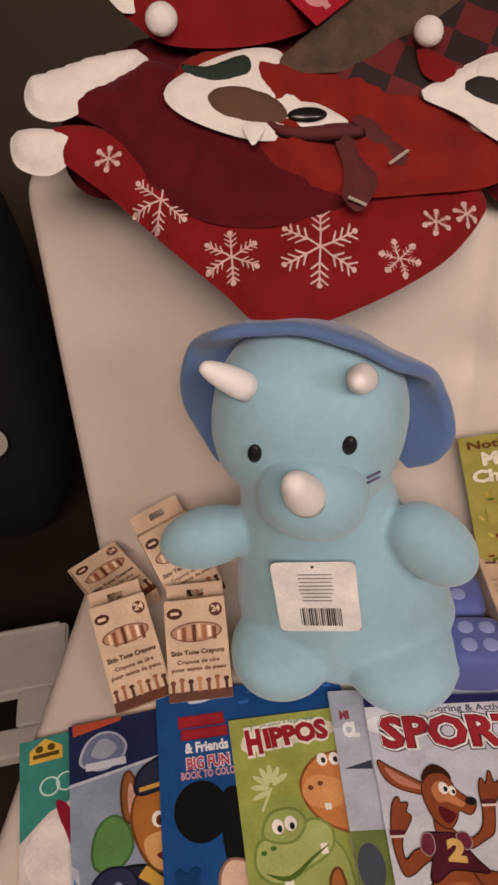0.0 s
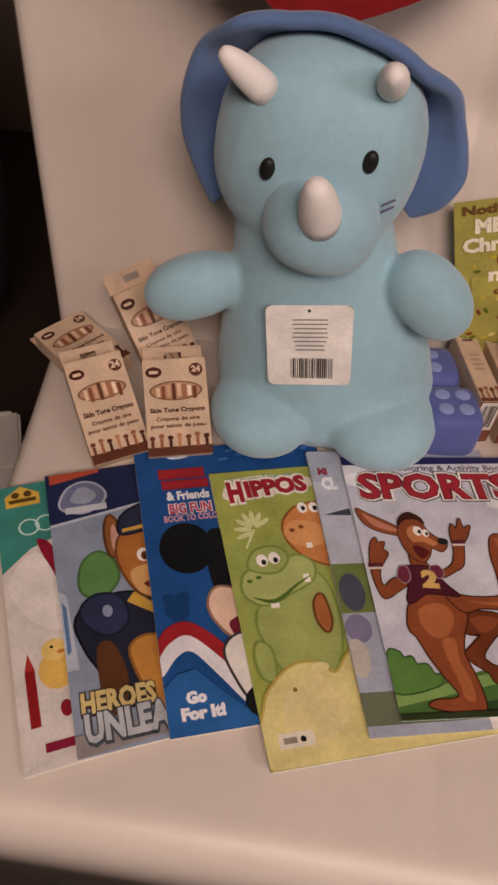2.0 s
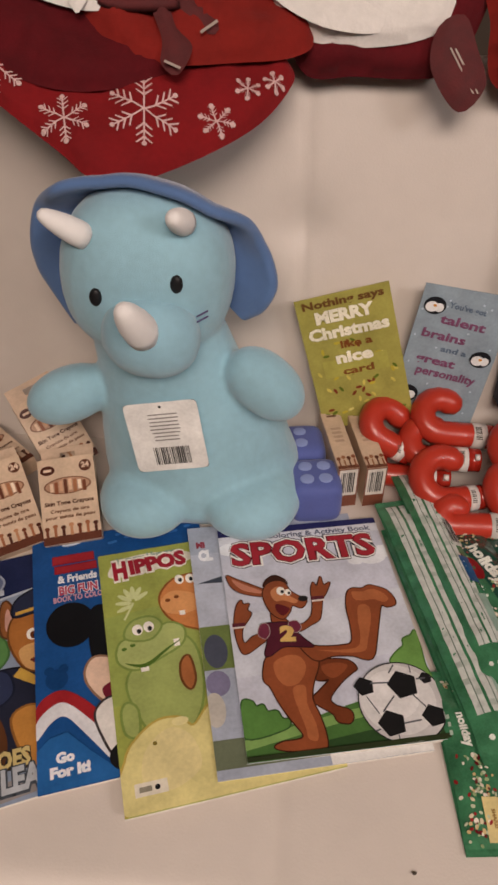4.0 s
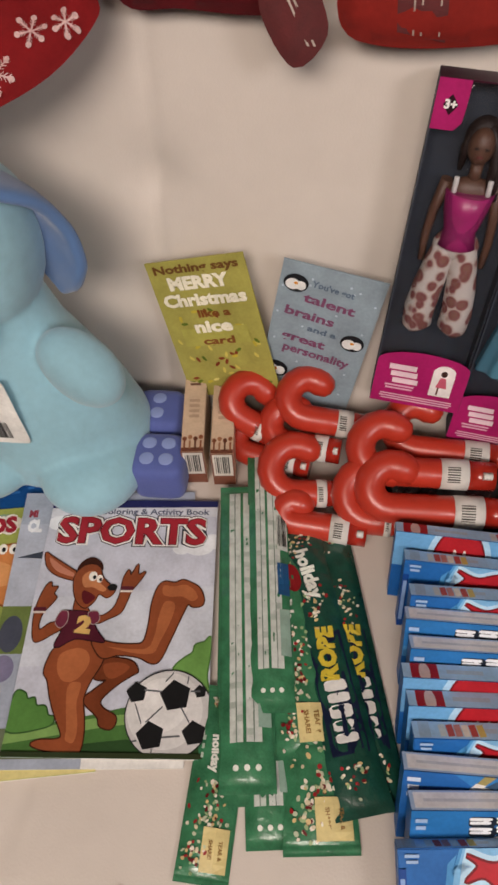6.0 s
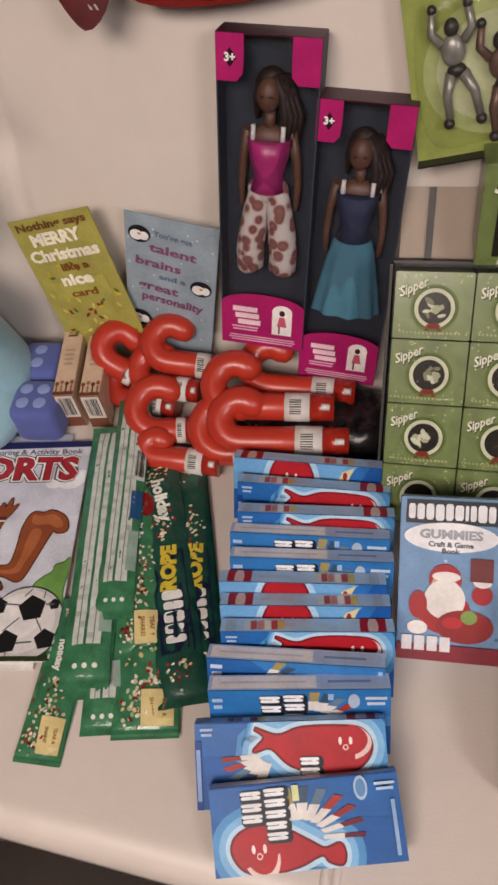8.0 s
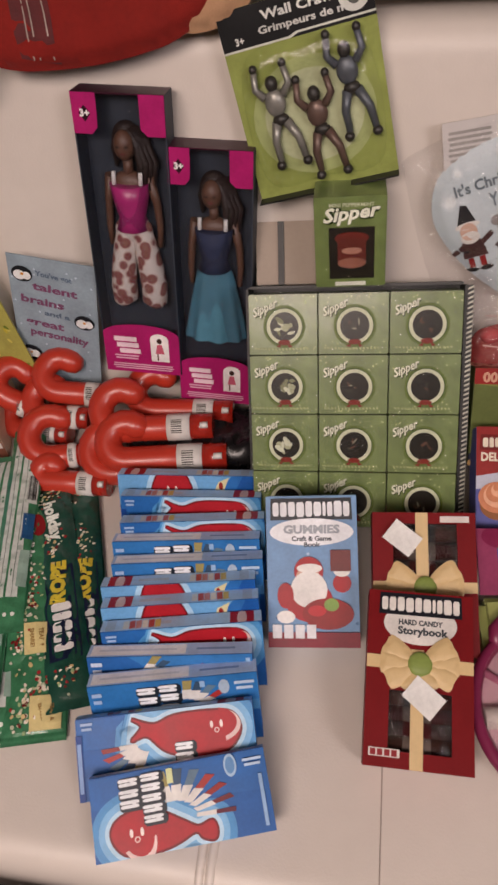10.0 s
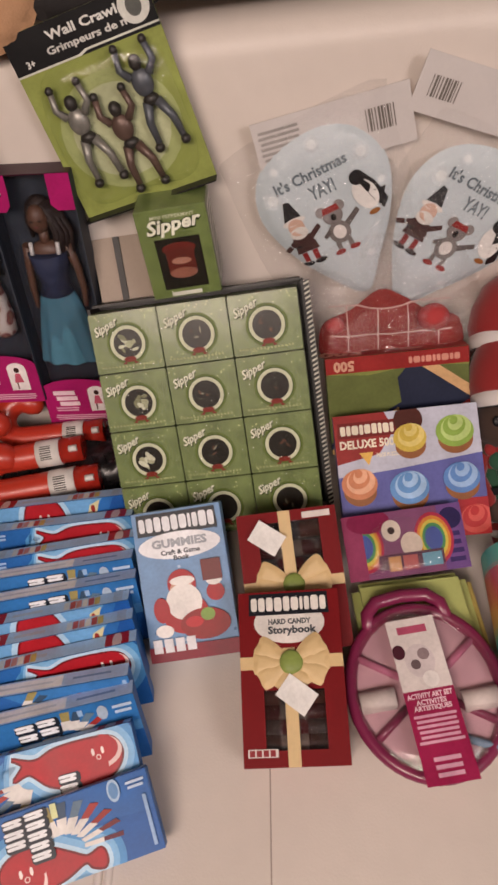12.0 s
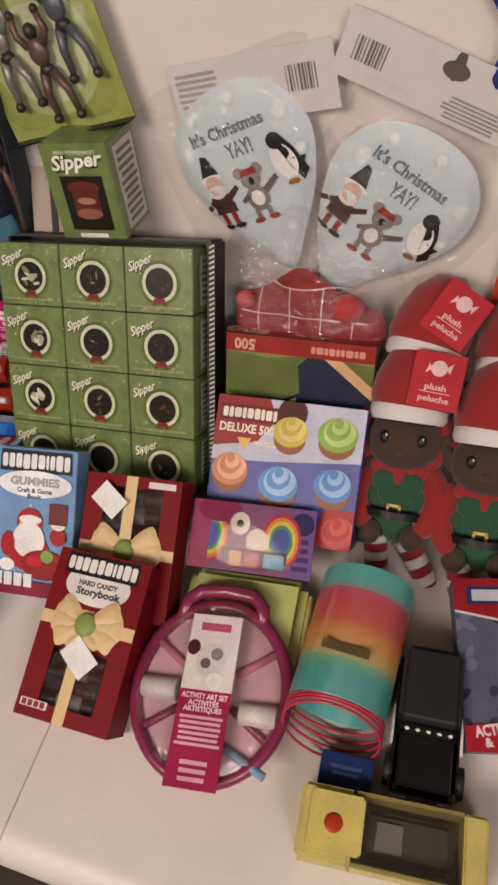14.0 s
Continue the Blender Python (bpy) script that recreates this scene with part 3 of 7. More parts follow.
p.shape([(0.422, 0.332), (0.525, 0.334), (0.595, 0.321), (0.625, 0.289), (0.593, 0.273), (0.524, 0.24), (0.453, 0.189), (0.469, 0.16), (0.532, 0.137), (0.541, 0.113), (0.517, 0.092), (0.464, 0.102), (0.446, 0.132), (0.386, 0.166), (0.362, 0.192), (0.418, 0.225), (0.468, 0.257), (0.413, 0.258), (0.396, 0.281)], ROOD, RE, .007).shape([(0.446, 0.312), (0.526, 0.319), (0.58, 0.304), (0.541, 0.275), (0.49, 0.261), (0.454, 0.278)], ROO)
p.shape([(0.175, 0.372), (0.274, 0.407), (0.379, 0.4), (0.435, 0.365), (0.429, 0.314), (0.384, 0.249), (0.362, 0.192), (0.379, 0.133), (0.39, 0.075), (0.385, 0.026), (0.354, 0.012), (0.208, 0.023), (0.138, 0.04), (0.178, 0.055), (0.255, 0.057), (0.281, 0.072), (0.235, 0.131), (0.193, 0.193), (0.164, 0.252), (0.137, 0.28), (0.144, 0.325)], ROO, RE, .007).shape([(0.205, 0.346), (0.289, 0.37), (0.351, 0.354), (0.363, 0.31), (0.314, 0.258), (0.247, 0.25), (0.204, 0.288)], ROOL).shape([(0.272, 0.231), (0.339, 0.243), (0.332, 0.176), (0.355, 0.098), (0.346, 0.048), (0.304, 0.056), (0.299, 0.097)], ROOL)
p.shape([(0.364, 0.402), (0.482, 0.389), (0.577, 0.386), (0.636, 0.396), (0.656, 0.464), (0.662, 0.546), (0.687, 0.611), (0.724, 0.634), (0.78, 0.629), (0.824, 0.641), (0.877, 0.628), (0.921, 0.607), (0.946, 0.566), (0.937, 0.538), (0.888, 0.532), (0.86, 0.541), (0.825, 0.486), (0.775, 0.396), (0.735, 0.331), (0.692, 0.317), (0.616, 0.339), (0.513, 0.346), (0.441, 0.334), (0.398, 0.352)], ROO, RE, .007).shape([(0.447, 0.376), (0.581, 0.368), (0.664, 0.375), (0.694, 0.424), (0.706, 0.492), (0.733, 0.551), (0.788, 0.543), (0.777, 0.483), (0.727, 0.398), (0.693, 0.354), (0.591, 0.354)], ROOL).shape([(0.718, 0.617), (0.775, 0.614), (0.836, 0.621), (0.884, 0.604), (0.913, 0.571), (0.881, 0.555), (0.824, 0.573), (0.766, 0.571), (0.719, 0.582)], ROOL)
p.shape([(0.243, 0.568), (0.303, 0.527), (0.322, 0.501), (0.241, 0.502)], ROO, RE, .006).shape([(0.167, 0.507), (0.221, 0.512), (0.323, 0.505), (0.351, 0.469), (0.387, 0.43), (0.428, 0.394), (0.363, 0.398), (0.267, 0.404), (0.191, 0.374), (0.165, 0.382), (0.189, 0.436), (0.172, 0.47)], "4e1c2a", "24101a", .006)
p.shape([(0.165, 0.466), (0.117, 0.461), (0.073, 0.437), (0.058, 0.457), (0.069, 0.501), (0.103, 0.534), (0.128, 0.564), (0.109, 0.581), (0.124, 0.608), (0.091, 0.608), (0.082, 0.628), (0.052, 0.603), (0.028, 0.535), (0.026, 0.466), (0.045, 0.401), (0.077, 0.393), (0.14, 0.42), (0.184, 0.441)], ROO, RE, .006).shape([(0.357, 0.491), (0.404, 0.495), (0.454, 0.526), (0.479, 0.582), (0.487, 0.644), (0.511, 0.681), (0.527, 0.659), (0.561, 0.706), (0.568, 0.663), (0.607, 0.673), (0.573, 0.627), (0.541, 0.596), (0.519, 0.546), (0.495, 0.506), (0.442, 0.485), (0.374, 0.464)], ROO, RE, .006)
p.shape([(0.167, 0.507), (0.204, 0.507), (0.209, 0.469), (0.179, 0.446), (0.147, 0.468)], "6e2c40", "a89a98", .004).shape([(0.323, 0.505), (0.367, 0.509), (0.384, 0.479), (0.355, 0.46), (0.328, 0.477)], "6e2c40", "a89a98", .004).text("2", 0.304, 0.455, .062, "d0ac66", -6, 2.4, .085)
for x, y in ((0.049, 0.513), (0.513, 0.6)):
    p.rect(x - .035, y - .012, x + .035, y + .012, "e0d6cc").rect(x - .035, y - .004, x + .035, y + .012, "5a2430")
p.shape([(0.216, 0.681), (0.24, 0.716), (0.294, 0.735), (0.348, 0.714), (0.363, 0.681), (0.309, 0.688), (0.257, 0.675)], RE).shape([(0.018, 0.752), (0.071, 0.731), (0.178, 0.686), (0.237, 0.657), (0.225, 0.634), (0.107, 0.655), (0.041, 0.692)], ROO, RE, .006).shape([(0.048, 0.732), (0.115, 0.7), (0.205, 0.662), (0.197, 0.65), (0.109, 0.67), (0.063, 0.702)], "b87a62").shape([(0.21, 0.651), (0.244, 0.69), (0.296, 0.703), (0.343, 0.691), (0.371, 0.647), (0.421, 0.615), (0.448, 0.606), (0.441, 0.583), (0.408, 0.565), (0.363, 0.579), (0.34, 0.55), (0.296, 0.523), (0.245, 0.549), (0.217, 0.596)], ROO, RE, .006).shape([(0.255, 0.65), (0.293, 0.675), (0.33, 0.665), (0.348, 0.632), (0.398, 0.601), (0.376, 0.589), (0.322, 0.606), (0.271, 0.608)], ROOS).shape([(0.274, 0.593), (0.331, 0.576), (0.343, 0.56), (0.299, 0.537), (0.268, 0.565)], "5a1a20")
p.oval(0.314, 0.652, .024, .030, "eee9e0").oval(0.353, 0.642, .018, .024, "eee9e0").oval(0.323, 0.648, .010, .013, BLACK).oval(0.359, 0.638, .008, .011, BLACK).oval(0.431, 0.606, .028, .020, BLACK)
BX, BY, BR = 0.803, 0.143, 0.216
p.oval(BX, BY, BR + .006, BR + .006, "24262a", n=40).oval(BX, BY, BR, BR, "c4c1c0", n=40).oval(BX - .02, BY + .012, BR * .88, BR * .88, "d6d4d2", n=36).oval(BX - .04, BY + .03, BR * .62, BR * .62, "e4e2e0", n=32)
pent = [(math.cos(radians(100 + 72 * k)), math.sin(radians(100 + 72 * k))) for k in range(5)]
RW = 0.193 / 0.285
for cx, cy, q in ((0.831, 0.204, 0.082), (0.633, 0.213, 0.055), (0.935, 0.081, 0.062), (0.72, 0.071, 0.072), (0.956, 0.219, 0.035)):
    p.poly([(cx + q * a, cy + q * b * RW) for a, b in pent], BLACK)
for a, b in (((0.762, 0.217), (0.668, 0.222)), ((0.907, 0.219), (0.956, 0.219)), ((0.77, 0.166), (0.692, 0.114)), ((0.863, 0.165), (0.909, 0.114)), ((0.776, 0.066), (0.866, 0.071)), ((0.631, 0.175), (0.671, 0.109)), ((0.776, 0.252), (0.814, 0.282)), ((0.889, 0.244), (0.893, 0.273)), ((0.656, 0.055), (0.632, 0.052)), ((0.734, 0.031), (0.732, 0.014))):
    d = Vector((b[1] - a[1], a[0] - b[0])).normalized() * 0.0030
    p.poly([(a[0] + d.x, a[1] + d.y), (b[0] + d.x, b[1] + d.y), (b[0] - d.x, b[1] - d.y), (a[0] - d.x, a[1] - d.y)], "5a5c60")
p.poly([(0, 0), (1, 0), (1, .016), (0, .016)], "2f3822")
p.done(ob)


# ---- plush dinosaur ----
PLUSH = mat("pale_blue_plush", (0.29, 0.505, 0.60), 0.9, 0.17, 13, 0.35, 900, sheen=0.35)
FRILL = mat("blue_plush", (0.085, 0.165, 0.35), 0.85, 0.14, 16, 0.35, 900, sheen=0.35)
HORN = mat("white_plush", (0.83, 0.81, 0.79), 0.9, 0.06, 20, 0.3, 900, sheen=0.3)
plush = base("plush_dinosaur", pose(0.075, 0.47, SEAT), "pale blue plush triceratops with white horns and darker frill, sitting", "plush toy")
PB = Vector((0.075, 0.47, SEAT))


def rel(*c):
    return tuple(Vector(c) - PB)


bm = bmesh.new()
rings = []
prof = ((0.419, .09, .475, .06, .05), (0.424, .09, .475, .095, .072), (0.445, .092, .477, .117, .086), (0.48, .091, .478, .122, .088), (0.53, .084, .478, .112, .080), (0.58, .072, .478, .095, .070), (0.62, .063, .476, .082, .062), (0.66, .055, .476, .075, .06), (0.70, .05, .476, .06, .05))
for z, cx, cy, rx, ry in prof:
    rings.append([bm.verts.new(rel(cx + rx * math.cos(k * math.tau / 32), cy + ry * math.sin(k * math.tau / 32), z)) for k in range(32)])
for a, b in zip(rings, rings[1:]):
    for k in range(32):
        bm.faces.new((a[k], a[(k + 1) % 32], b[(k + 1) % 32], b[k]))
bm.faces.new(rings[0][::-1])
bm.faces.new(rings[-1])
blob(bm, rel(.050, .478, .725), (.091, .074, .091), (0, 8, 0), 0.86)
blob(bm, rel(.028, .418, .456), (.056, .062, .037), (0, 0, 12), 0.95)
blob(bm, rel(.158, .424, .458), (.060, .064, .039), (0, 0, -14), 0.95)
blob(bm, rel(-.053, .450, .583), (.054, .030, .033), (0, -22, 8), 0.94)
blob(bm, rel(.174, .442, .612), (.050, .032, .034), (0, 40, -10), 0.94)
body = part("body", bm, PLUSH, plush, smooth=True)
bm = bmesh.new()
blob(bm, rel(.061, .412, .688), (.050, .036, .044), (0, 8, 0), 0.92, 40, 28)
part("muzzle", bm, mat("muzzle_plush", (0.275, 0.485, 0.59), 0.9, 0.17, 14, 0.35, 900, sheen=0.35), plush, "slightly deeper blue plush muzzle", True)
rm = body.modifiers.new("merge", "REMESH")
rm.mode, rm.voxel_size, rm.use_smooth_shade = "VOXEL", 0.0036, True
sm = body.modifiers.new("soften", "SMOOTH")
sm.factor, sm.iterations = 0.5, 7
# frill: a thick scalloped sheet behind the head
bm = bmesh.new()
N, R = 64, 8
cen = Vector((0.055, 0.515, 0.735))
# the rim's angle and reach, from the lower left lobe over the top to the lower right one
TURN = (221, 202, 185, 168, 152, 141, 130, 112, 78, 43, 25, 9, -12, -28, -40)
REACH = (.131, .130, .129, .127, .127, .122, .117, .100, .091, .096, .112, .116, .133, .129, .120)
grid = []
for i in range(N + 1):
    s = i / N * (len(TURN) - 1)
    a = radians(float(np.interp(s, range(len(TURN)), TURN)))
    ro = float(np.interp(s, range(len(TURN)), REACH))
    top = max(0.0, math.sin(a))
    row = []
    for j in range(R + 1):
        q = j / R
        r = 0.05 + (ro - 0.05) * q
        y = -0.026 * q ** 2 - 0.050 * q ** 3 * top + 0.007 * q * q * math.sin(s * 1.9)
        row.append(bm.verts.new(rel(cen.x + r * math.cos(a), cen.y + y, cen.z + r * math.sin(a))))
    grid.append(row)
for i in range(N):
    for j in range(R):
        bm.faces.new((grid[i][j], grid[i + 1][j], grid[i + 1][j + 1], grid[i][j + 1]))
fr = part("frill", bm, FRILL, plush, "darker blue scalloped frill", True)
so = fr.modifiers.new("thick", "SOLIDIFY")
so.thickness, so.offset = 0.013, 0
ss = fr.modifiers.new("soft", "SUBSURF")
ss.levels = ss.render_levels = 1


def horn(a, b, r):
    bm = bmesh.new()
    a, b = Vector(rel(*a)), Vector(rel(*b))
    d = b - a
    tube(bm, [a + d * t for t in (0, .2, .45, .7, .88, .96, 1.0)], [r, r, r * .92, r * .76, r * .56, r * .40, r * .12], 18)
    return bm


part("horn", horn((.004, .432, .782), (-.029, .411, .814), .0128), HORN, plush, "white stuffed horn")
part("horn", horn((.099, .434, .797), (.096, .396, .817), .0125), HORN, plush, "white stuffed horn")
part("nose_horn", horn((.060, .388, .704), (.052, .352, .752), .0175), HORN, plush, "white stuffed nose horn")
for ex, ey, ez in ((.012, .4075, .732), (.092, .4105, .746)):
    bm = bmesh.new()
    blob(bm, rel(ex, ey, ez), (.0062, .0045, .0095), (0, 8, 0))
    part("eye", bm, BLACK, plush, "small black oval eye")
STITCH = hexink("5a4f78")
for k in range(2):
    bm = bmesh.new()
    tube(bm, [rel(.108, .4150, .703 + .006 * k), rel(.119, .4205, .707 + .006 * k)], 0.0009, 6)
    part("stitch", bm, STITCH, plush)
m, w, h = frame_of((.033, .3925, .518), (.113, .3965, .532), (.026, .402, .606))
r = 0.006
bm, _ = pillow([(r, 0), (w / 2, 0), (w - r, 0), (w - r * .3, r * .3), (w, r), (w, h / 2), (w, h - r), (w - r * .3, h - r * .3), (w - r, h), (w / 2, h), (r, h), (r * .3, h - r * .3), (0, h - r), (0, h / 2), (0, r), (r * .3, r * .3)], 0.0006, 0.001, 0.006)
tag = part("hang_tag", bm, WHITE, plush, "white cardboard tag with barcode")
tag.matrix_local = plush.matrix_world.inverted() @ m
p = Print(w, h, 0.0008)
p.oval(0.5, 0.94, 0.02, 0.02, "30302e").bars(0.30, 0.44, 0.72, 0.86, 8, "8a8682", 4, 0.66).barcode(0.28, 0.10, 0.78, 0.36).done(tag)


# ---- crayon boxes ----
CARD = mat("brown_card", (0.30, 0.15, 0.08), 0.6, 0.1, 50)


def crayon_box(bl, br, tl, label):
    ob, p = packet("crayon_box", label, "crayon box", bl, br, tl, 0.024, "cdb49a", "boxes of skin tone crayons")
    p.rect(0, 0, 1, 0.09, "5a3020").oval(0.17, 0.86, 0.13, 0.09, "4a241a").rect(0.10, 0.845, 0.24, 0.875, "d9c0a8")
    p.oval(0.84, 0.87, 0.11, 0.11, "5a3424").text("24", 0.84, 0.875, 0.065, "d9c0a8", 0, 1.5)
    p.oval(0.5, 0.66, 0.42, 0.16, "7a5540").oval(0.5, 0.66, 0.39, 0.14, "b08a70")
    for k, c in enumerate(("e0c2a4", "8a5236", "caa080", "5f3524", "d8b494", "a26c4a", "ecd6bd", "70402a")):
        p.rect(0.19 + 0.082 * k, 0.60 - 0.03 * (k % 2), 0.25 + 0.082 * k, 0.74 - 0.012 * abs(k - 3.5), c)
    p.text("Skin Tone Crayons", 0.5, 0.46, 0.048, "4a2a1c", 0, 1.2, 0.86).text("Crayons de cire", 0.5, 0.37, 0.040, "6a4632", 0, 1.0, 0.68).text("pour teints de peau", 0.5, 0.30, 0.040, "6a4632", 0, 1.0, 0.86)
    for k in range(7):
        c = ("6b3a26", "9a6242", "4c261a", "b98560")[k % 4]
        x = 0.08 + 0.14 * k
        p.rect(x - 0.025, 0.08, x + 0.025, 0.16 + 0.02 * (k % 2), c).oval(x, 0.18 + 0.02 * (k % 2), 0.045, 0.035, c)
    p.done(ob)
    w, h = p.w, p.h
    for x0, x1, y0, y1 in ((.02, .36, .0, .022), (.64, .98, .0, .022), (.36, .64, .0, .007), (.36, .64, .015, .022)):
        part("hang_tab", slab(x0 * w, x1 * w, h + y0, h + y1, -0.0245, -0.0238, 0), hexink("c9b098"), ob)
    return ob


LB = "tan cardboard box of skin tone crayons leaning in a small heap"
crayon_box((-.176, .430, .452), (-.133, .480, .458), (-.256, .498, .452), LB)
crayon_box((-.102, .456, .442), (-.049, .494, .450), (-.159, .491, .522), LB)
crayon_box((-.134, .325, .434), (-.080, .357, .436), (-.188, .410, .491), LB)
crayon_box((-.081, .344, .437), (-.015, .360, .437), (-.111, .431, .492), LB)


# ---- soft dice ----
DICE = mat("blue_foam", (0.085, 0.115, 0.36), 0.75, 0.1, 30, 0.2, 500, sheen=0.2)
DOT = mat("pale_dots", (0.26, 0.33, 0.62), 0.7, 0.08, 40)


def die(m, top, front, label):
    ob = base("soft_die", m, label, "soft die", "soft dice beside the plush toy")
    bm = bmesh.new()
    blob(bm, (0, 0, 0.031), (0.032, 0.032, 0.031), (0, 0, 0), 0.42, 32, 24)
    part("cube", bm, DICE, ob, smooth=True)
    for face, dots in (("top", top), ("front", front)):
        for a, b in dots:
            bm = bmesh.new()
            blob(bm, (a * 0.011, b * 0.011, 0.0615) if face == "top" else (a * 0.011, -0.0315, 0.031 + b * 0.011), (0.0088, 0.0088, 0.0012) if face == "top" else (0.0088, 0.0012, 0.0088), u=16, v=8)
            part("dot", bm, DOT, ob)
    return ob


FOUR = ((-1, -1), (1, -1), (-1, 1), (1, 1))
die(pose(0.234, 0.446, SEAT, 0, 0, 8), FOUR, (), "blue soft foam die with pale dots")
die(pose(0.214, 0.512, SEAT, 0, 0, 8), ((0, -1), (0, 1)), (), "blue soft foam die with pale dots, set behind another")


# ---- two standing crayon boxes ----
def slim_box(bl, br, tl):
    ob, p = packet("crayon_box", "tan crayon box tipped back, showing its narrow side", "crayon box", bl, br, tl, 0.066, "cdb49a", "boxes of skin tone crayons")
    p.rect(0, 0, 1, 0.05, "6b4030").bars(0.22, 0.42, 0.78, 0.70, 4, "b49a84", 5).bars(0.2, 0.86, 0.8, 0.92, 1, "6a4a3a", 6)
    for k in range(4):
        p.rect(0.11 + 0.24 * k, 0.03, 0.19 + 0.24 * k, 0.14, ("7a4a34", "9a6a4c", "5f3524", "8a5236")[k]).oval(0.15 + 0.24 * k, 0.16 + .02 * (k % 2), 0.10, 0.12, ("7a4a34", "9a6a4c", "5f3524", "8a5236")[k])
    p.done(ob)
    e = Print(p.w, 0.066, 0.0004)
    e.rect(0, 0, 1, 1, "7a4a38").rect(0.06, 0.30, 0.94, 0.97, "d8d2c8").barcode(0.16, 0.38, 0.84, 0.90, n=9)
    q = e.done(ob, "end_print", "white barcode label")
    q.matrix_local = pose(0, 0, -0.066, 90, 0, 0)
    return ob


slim_box((.262, .446, .487), (.287, .453, .487), (.243, .555, .492))
slim_box((.296, .450, .487), (.321, .457, .487), (.279, .560, .492))

bm = bmesh.new()
blob(bm, (0, 0, .0015), (.002, .0012, .0012), u=10, v=6)
o2 = mesh_object("crumb", bm, hexink("4a4238"))
o2.matrix_world = pose(.322, .034, SEAT - .001, 0, 0, 20)
tagged(o2, "tiny dark crumb lying on the white seat", "crumb")

# ---- greeting cards ----
ob, p = packet("greeting_card", "green greeting card with festive lettering leaning on the backrest", "greeting card", (0.246, 0.545, 0.469), (0.36, 0.545, 0.491), (0.186, 0.579, 0.634), 0.0015, "a09a4e", bevel=0)
for k in range(46):
    rnd = random.Random(k)
    p.oval(rnd.uniform(.06, .94), rnd.choice((rnd.uniform(.08, .40), rnd.uniform(.40, .66))), .035, .016, rnd.choice(("b8a83a", "5f6e22", "c7b95a", "7c3a22", "d2c878")), rnd.uniform(0, 180))
p.rect(.15, .40, .85, .53, "a8a350")
p.text("Nothing says", .5, .945, .055, "6b4a26", 0, 1.2, .86).text("MERRY", .48, .845, .085, "ece6cf", 0, 1.8, .62).text("Christmas", .5, .73, .085, "ece6cf", 0, 1.6, .86).text("like a", .55, .63, .055, "7a4a22", 0, 1.2, .34).text("nice", .5, .535, .085, "ece6cf", 0, 1.6, .40).text("card", .52, .43, .055, "7a4a22", 0, 1.2, .34).done(ob)
ob, p = packet("greeting_card", "pale blue greeting card with small penguins leaning on the backrest", "greeting card", (0.324, 0.56, 0.478), (0.434, 0.56, 0.461), (0.357, 0.581, 0.667), 0.0015, "8f9ea8", bevel=0)
rnd = random.Random(5)
for k in range(26):
    p.oval(rnd.uniform(.04, .96), rnd.uniform(.05, .95), .012, .012, "b9c8d4")
for s, y, w in (("You've got", .88, .42), ("talent", .78, .52), ("brains", .675, .50), ("and a", .585, .30), ("great", .50, .46), ("personality", .41, .70)):
    p.text(s, .52 if s not in ("brains", "great") else .36, y, .06 if w > .44 else .04, "7a4a68" if w > .44 else "5d6d80", -4, 1.0, w)
for cx, cy, s in ((.16, .87, 1), (.84, .56, 1), (.15, .24, 1.1)):
    p.oval(cx, cy, .12 * s, .10 * s, "1b1d22").oval(cx - .03, cy - .01, .07 * s, .06 * s, "e6e6e4").oval(cx + .05, cy - .01, .05 * s, .05 * s, "e6e6e4").oval(cx, cy, .02, .015, "d9922e")
p.done(ob)


# ---- candy canes ----
CANE = mat("red_plastic", (0.45, 0.036, 0.018), 0.34, 0.12, 30, 0.02, 100, coat=0.15)
CANEIN = mat("cane_clear_end", (0.36, 0.022, 0.012), 0.25, 0.3, 60, coat=0.2)
LABEL = mat("cane_label", (0.70, 0.67, 0.63), 0.5, 0.12, 90)


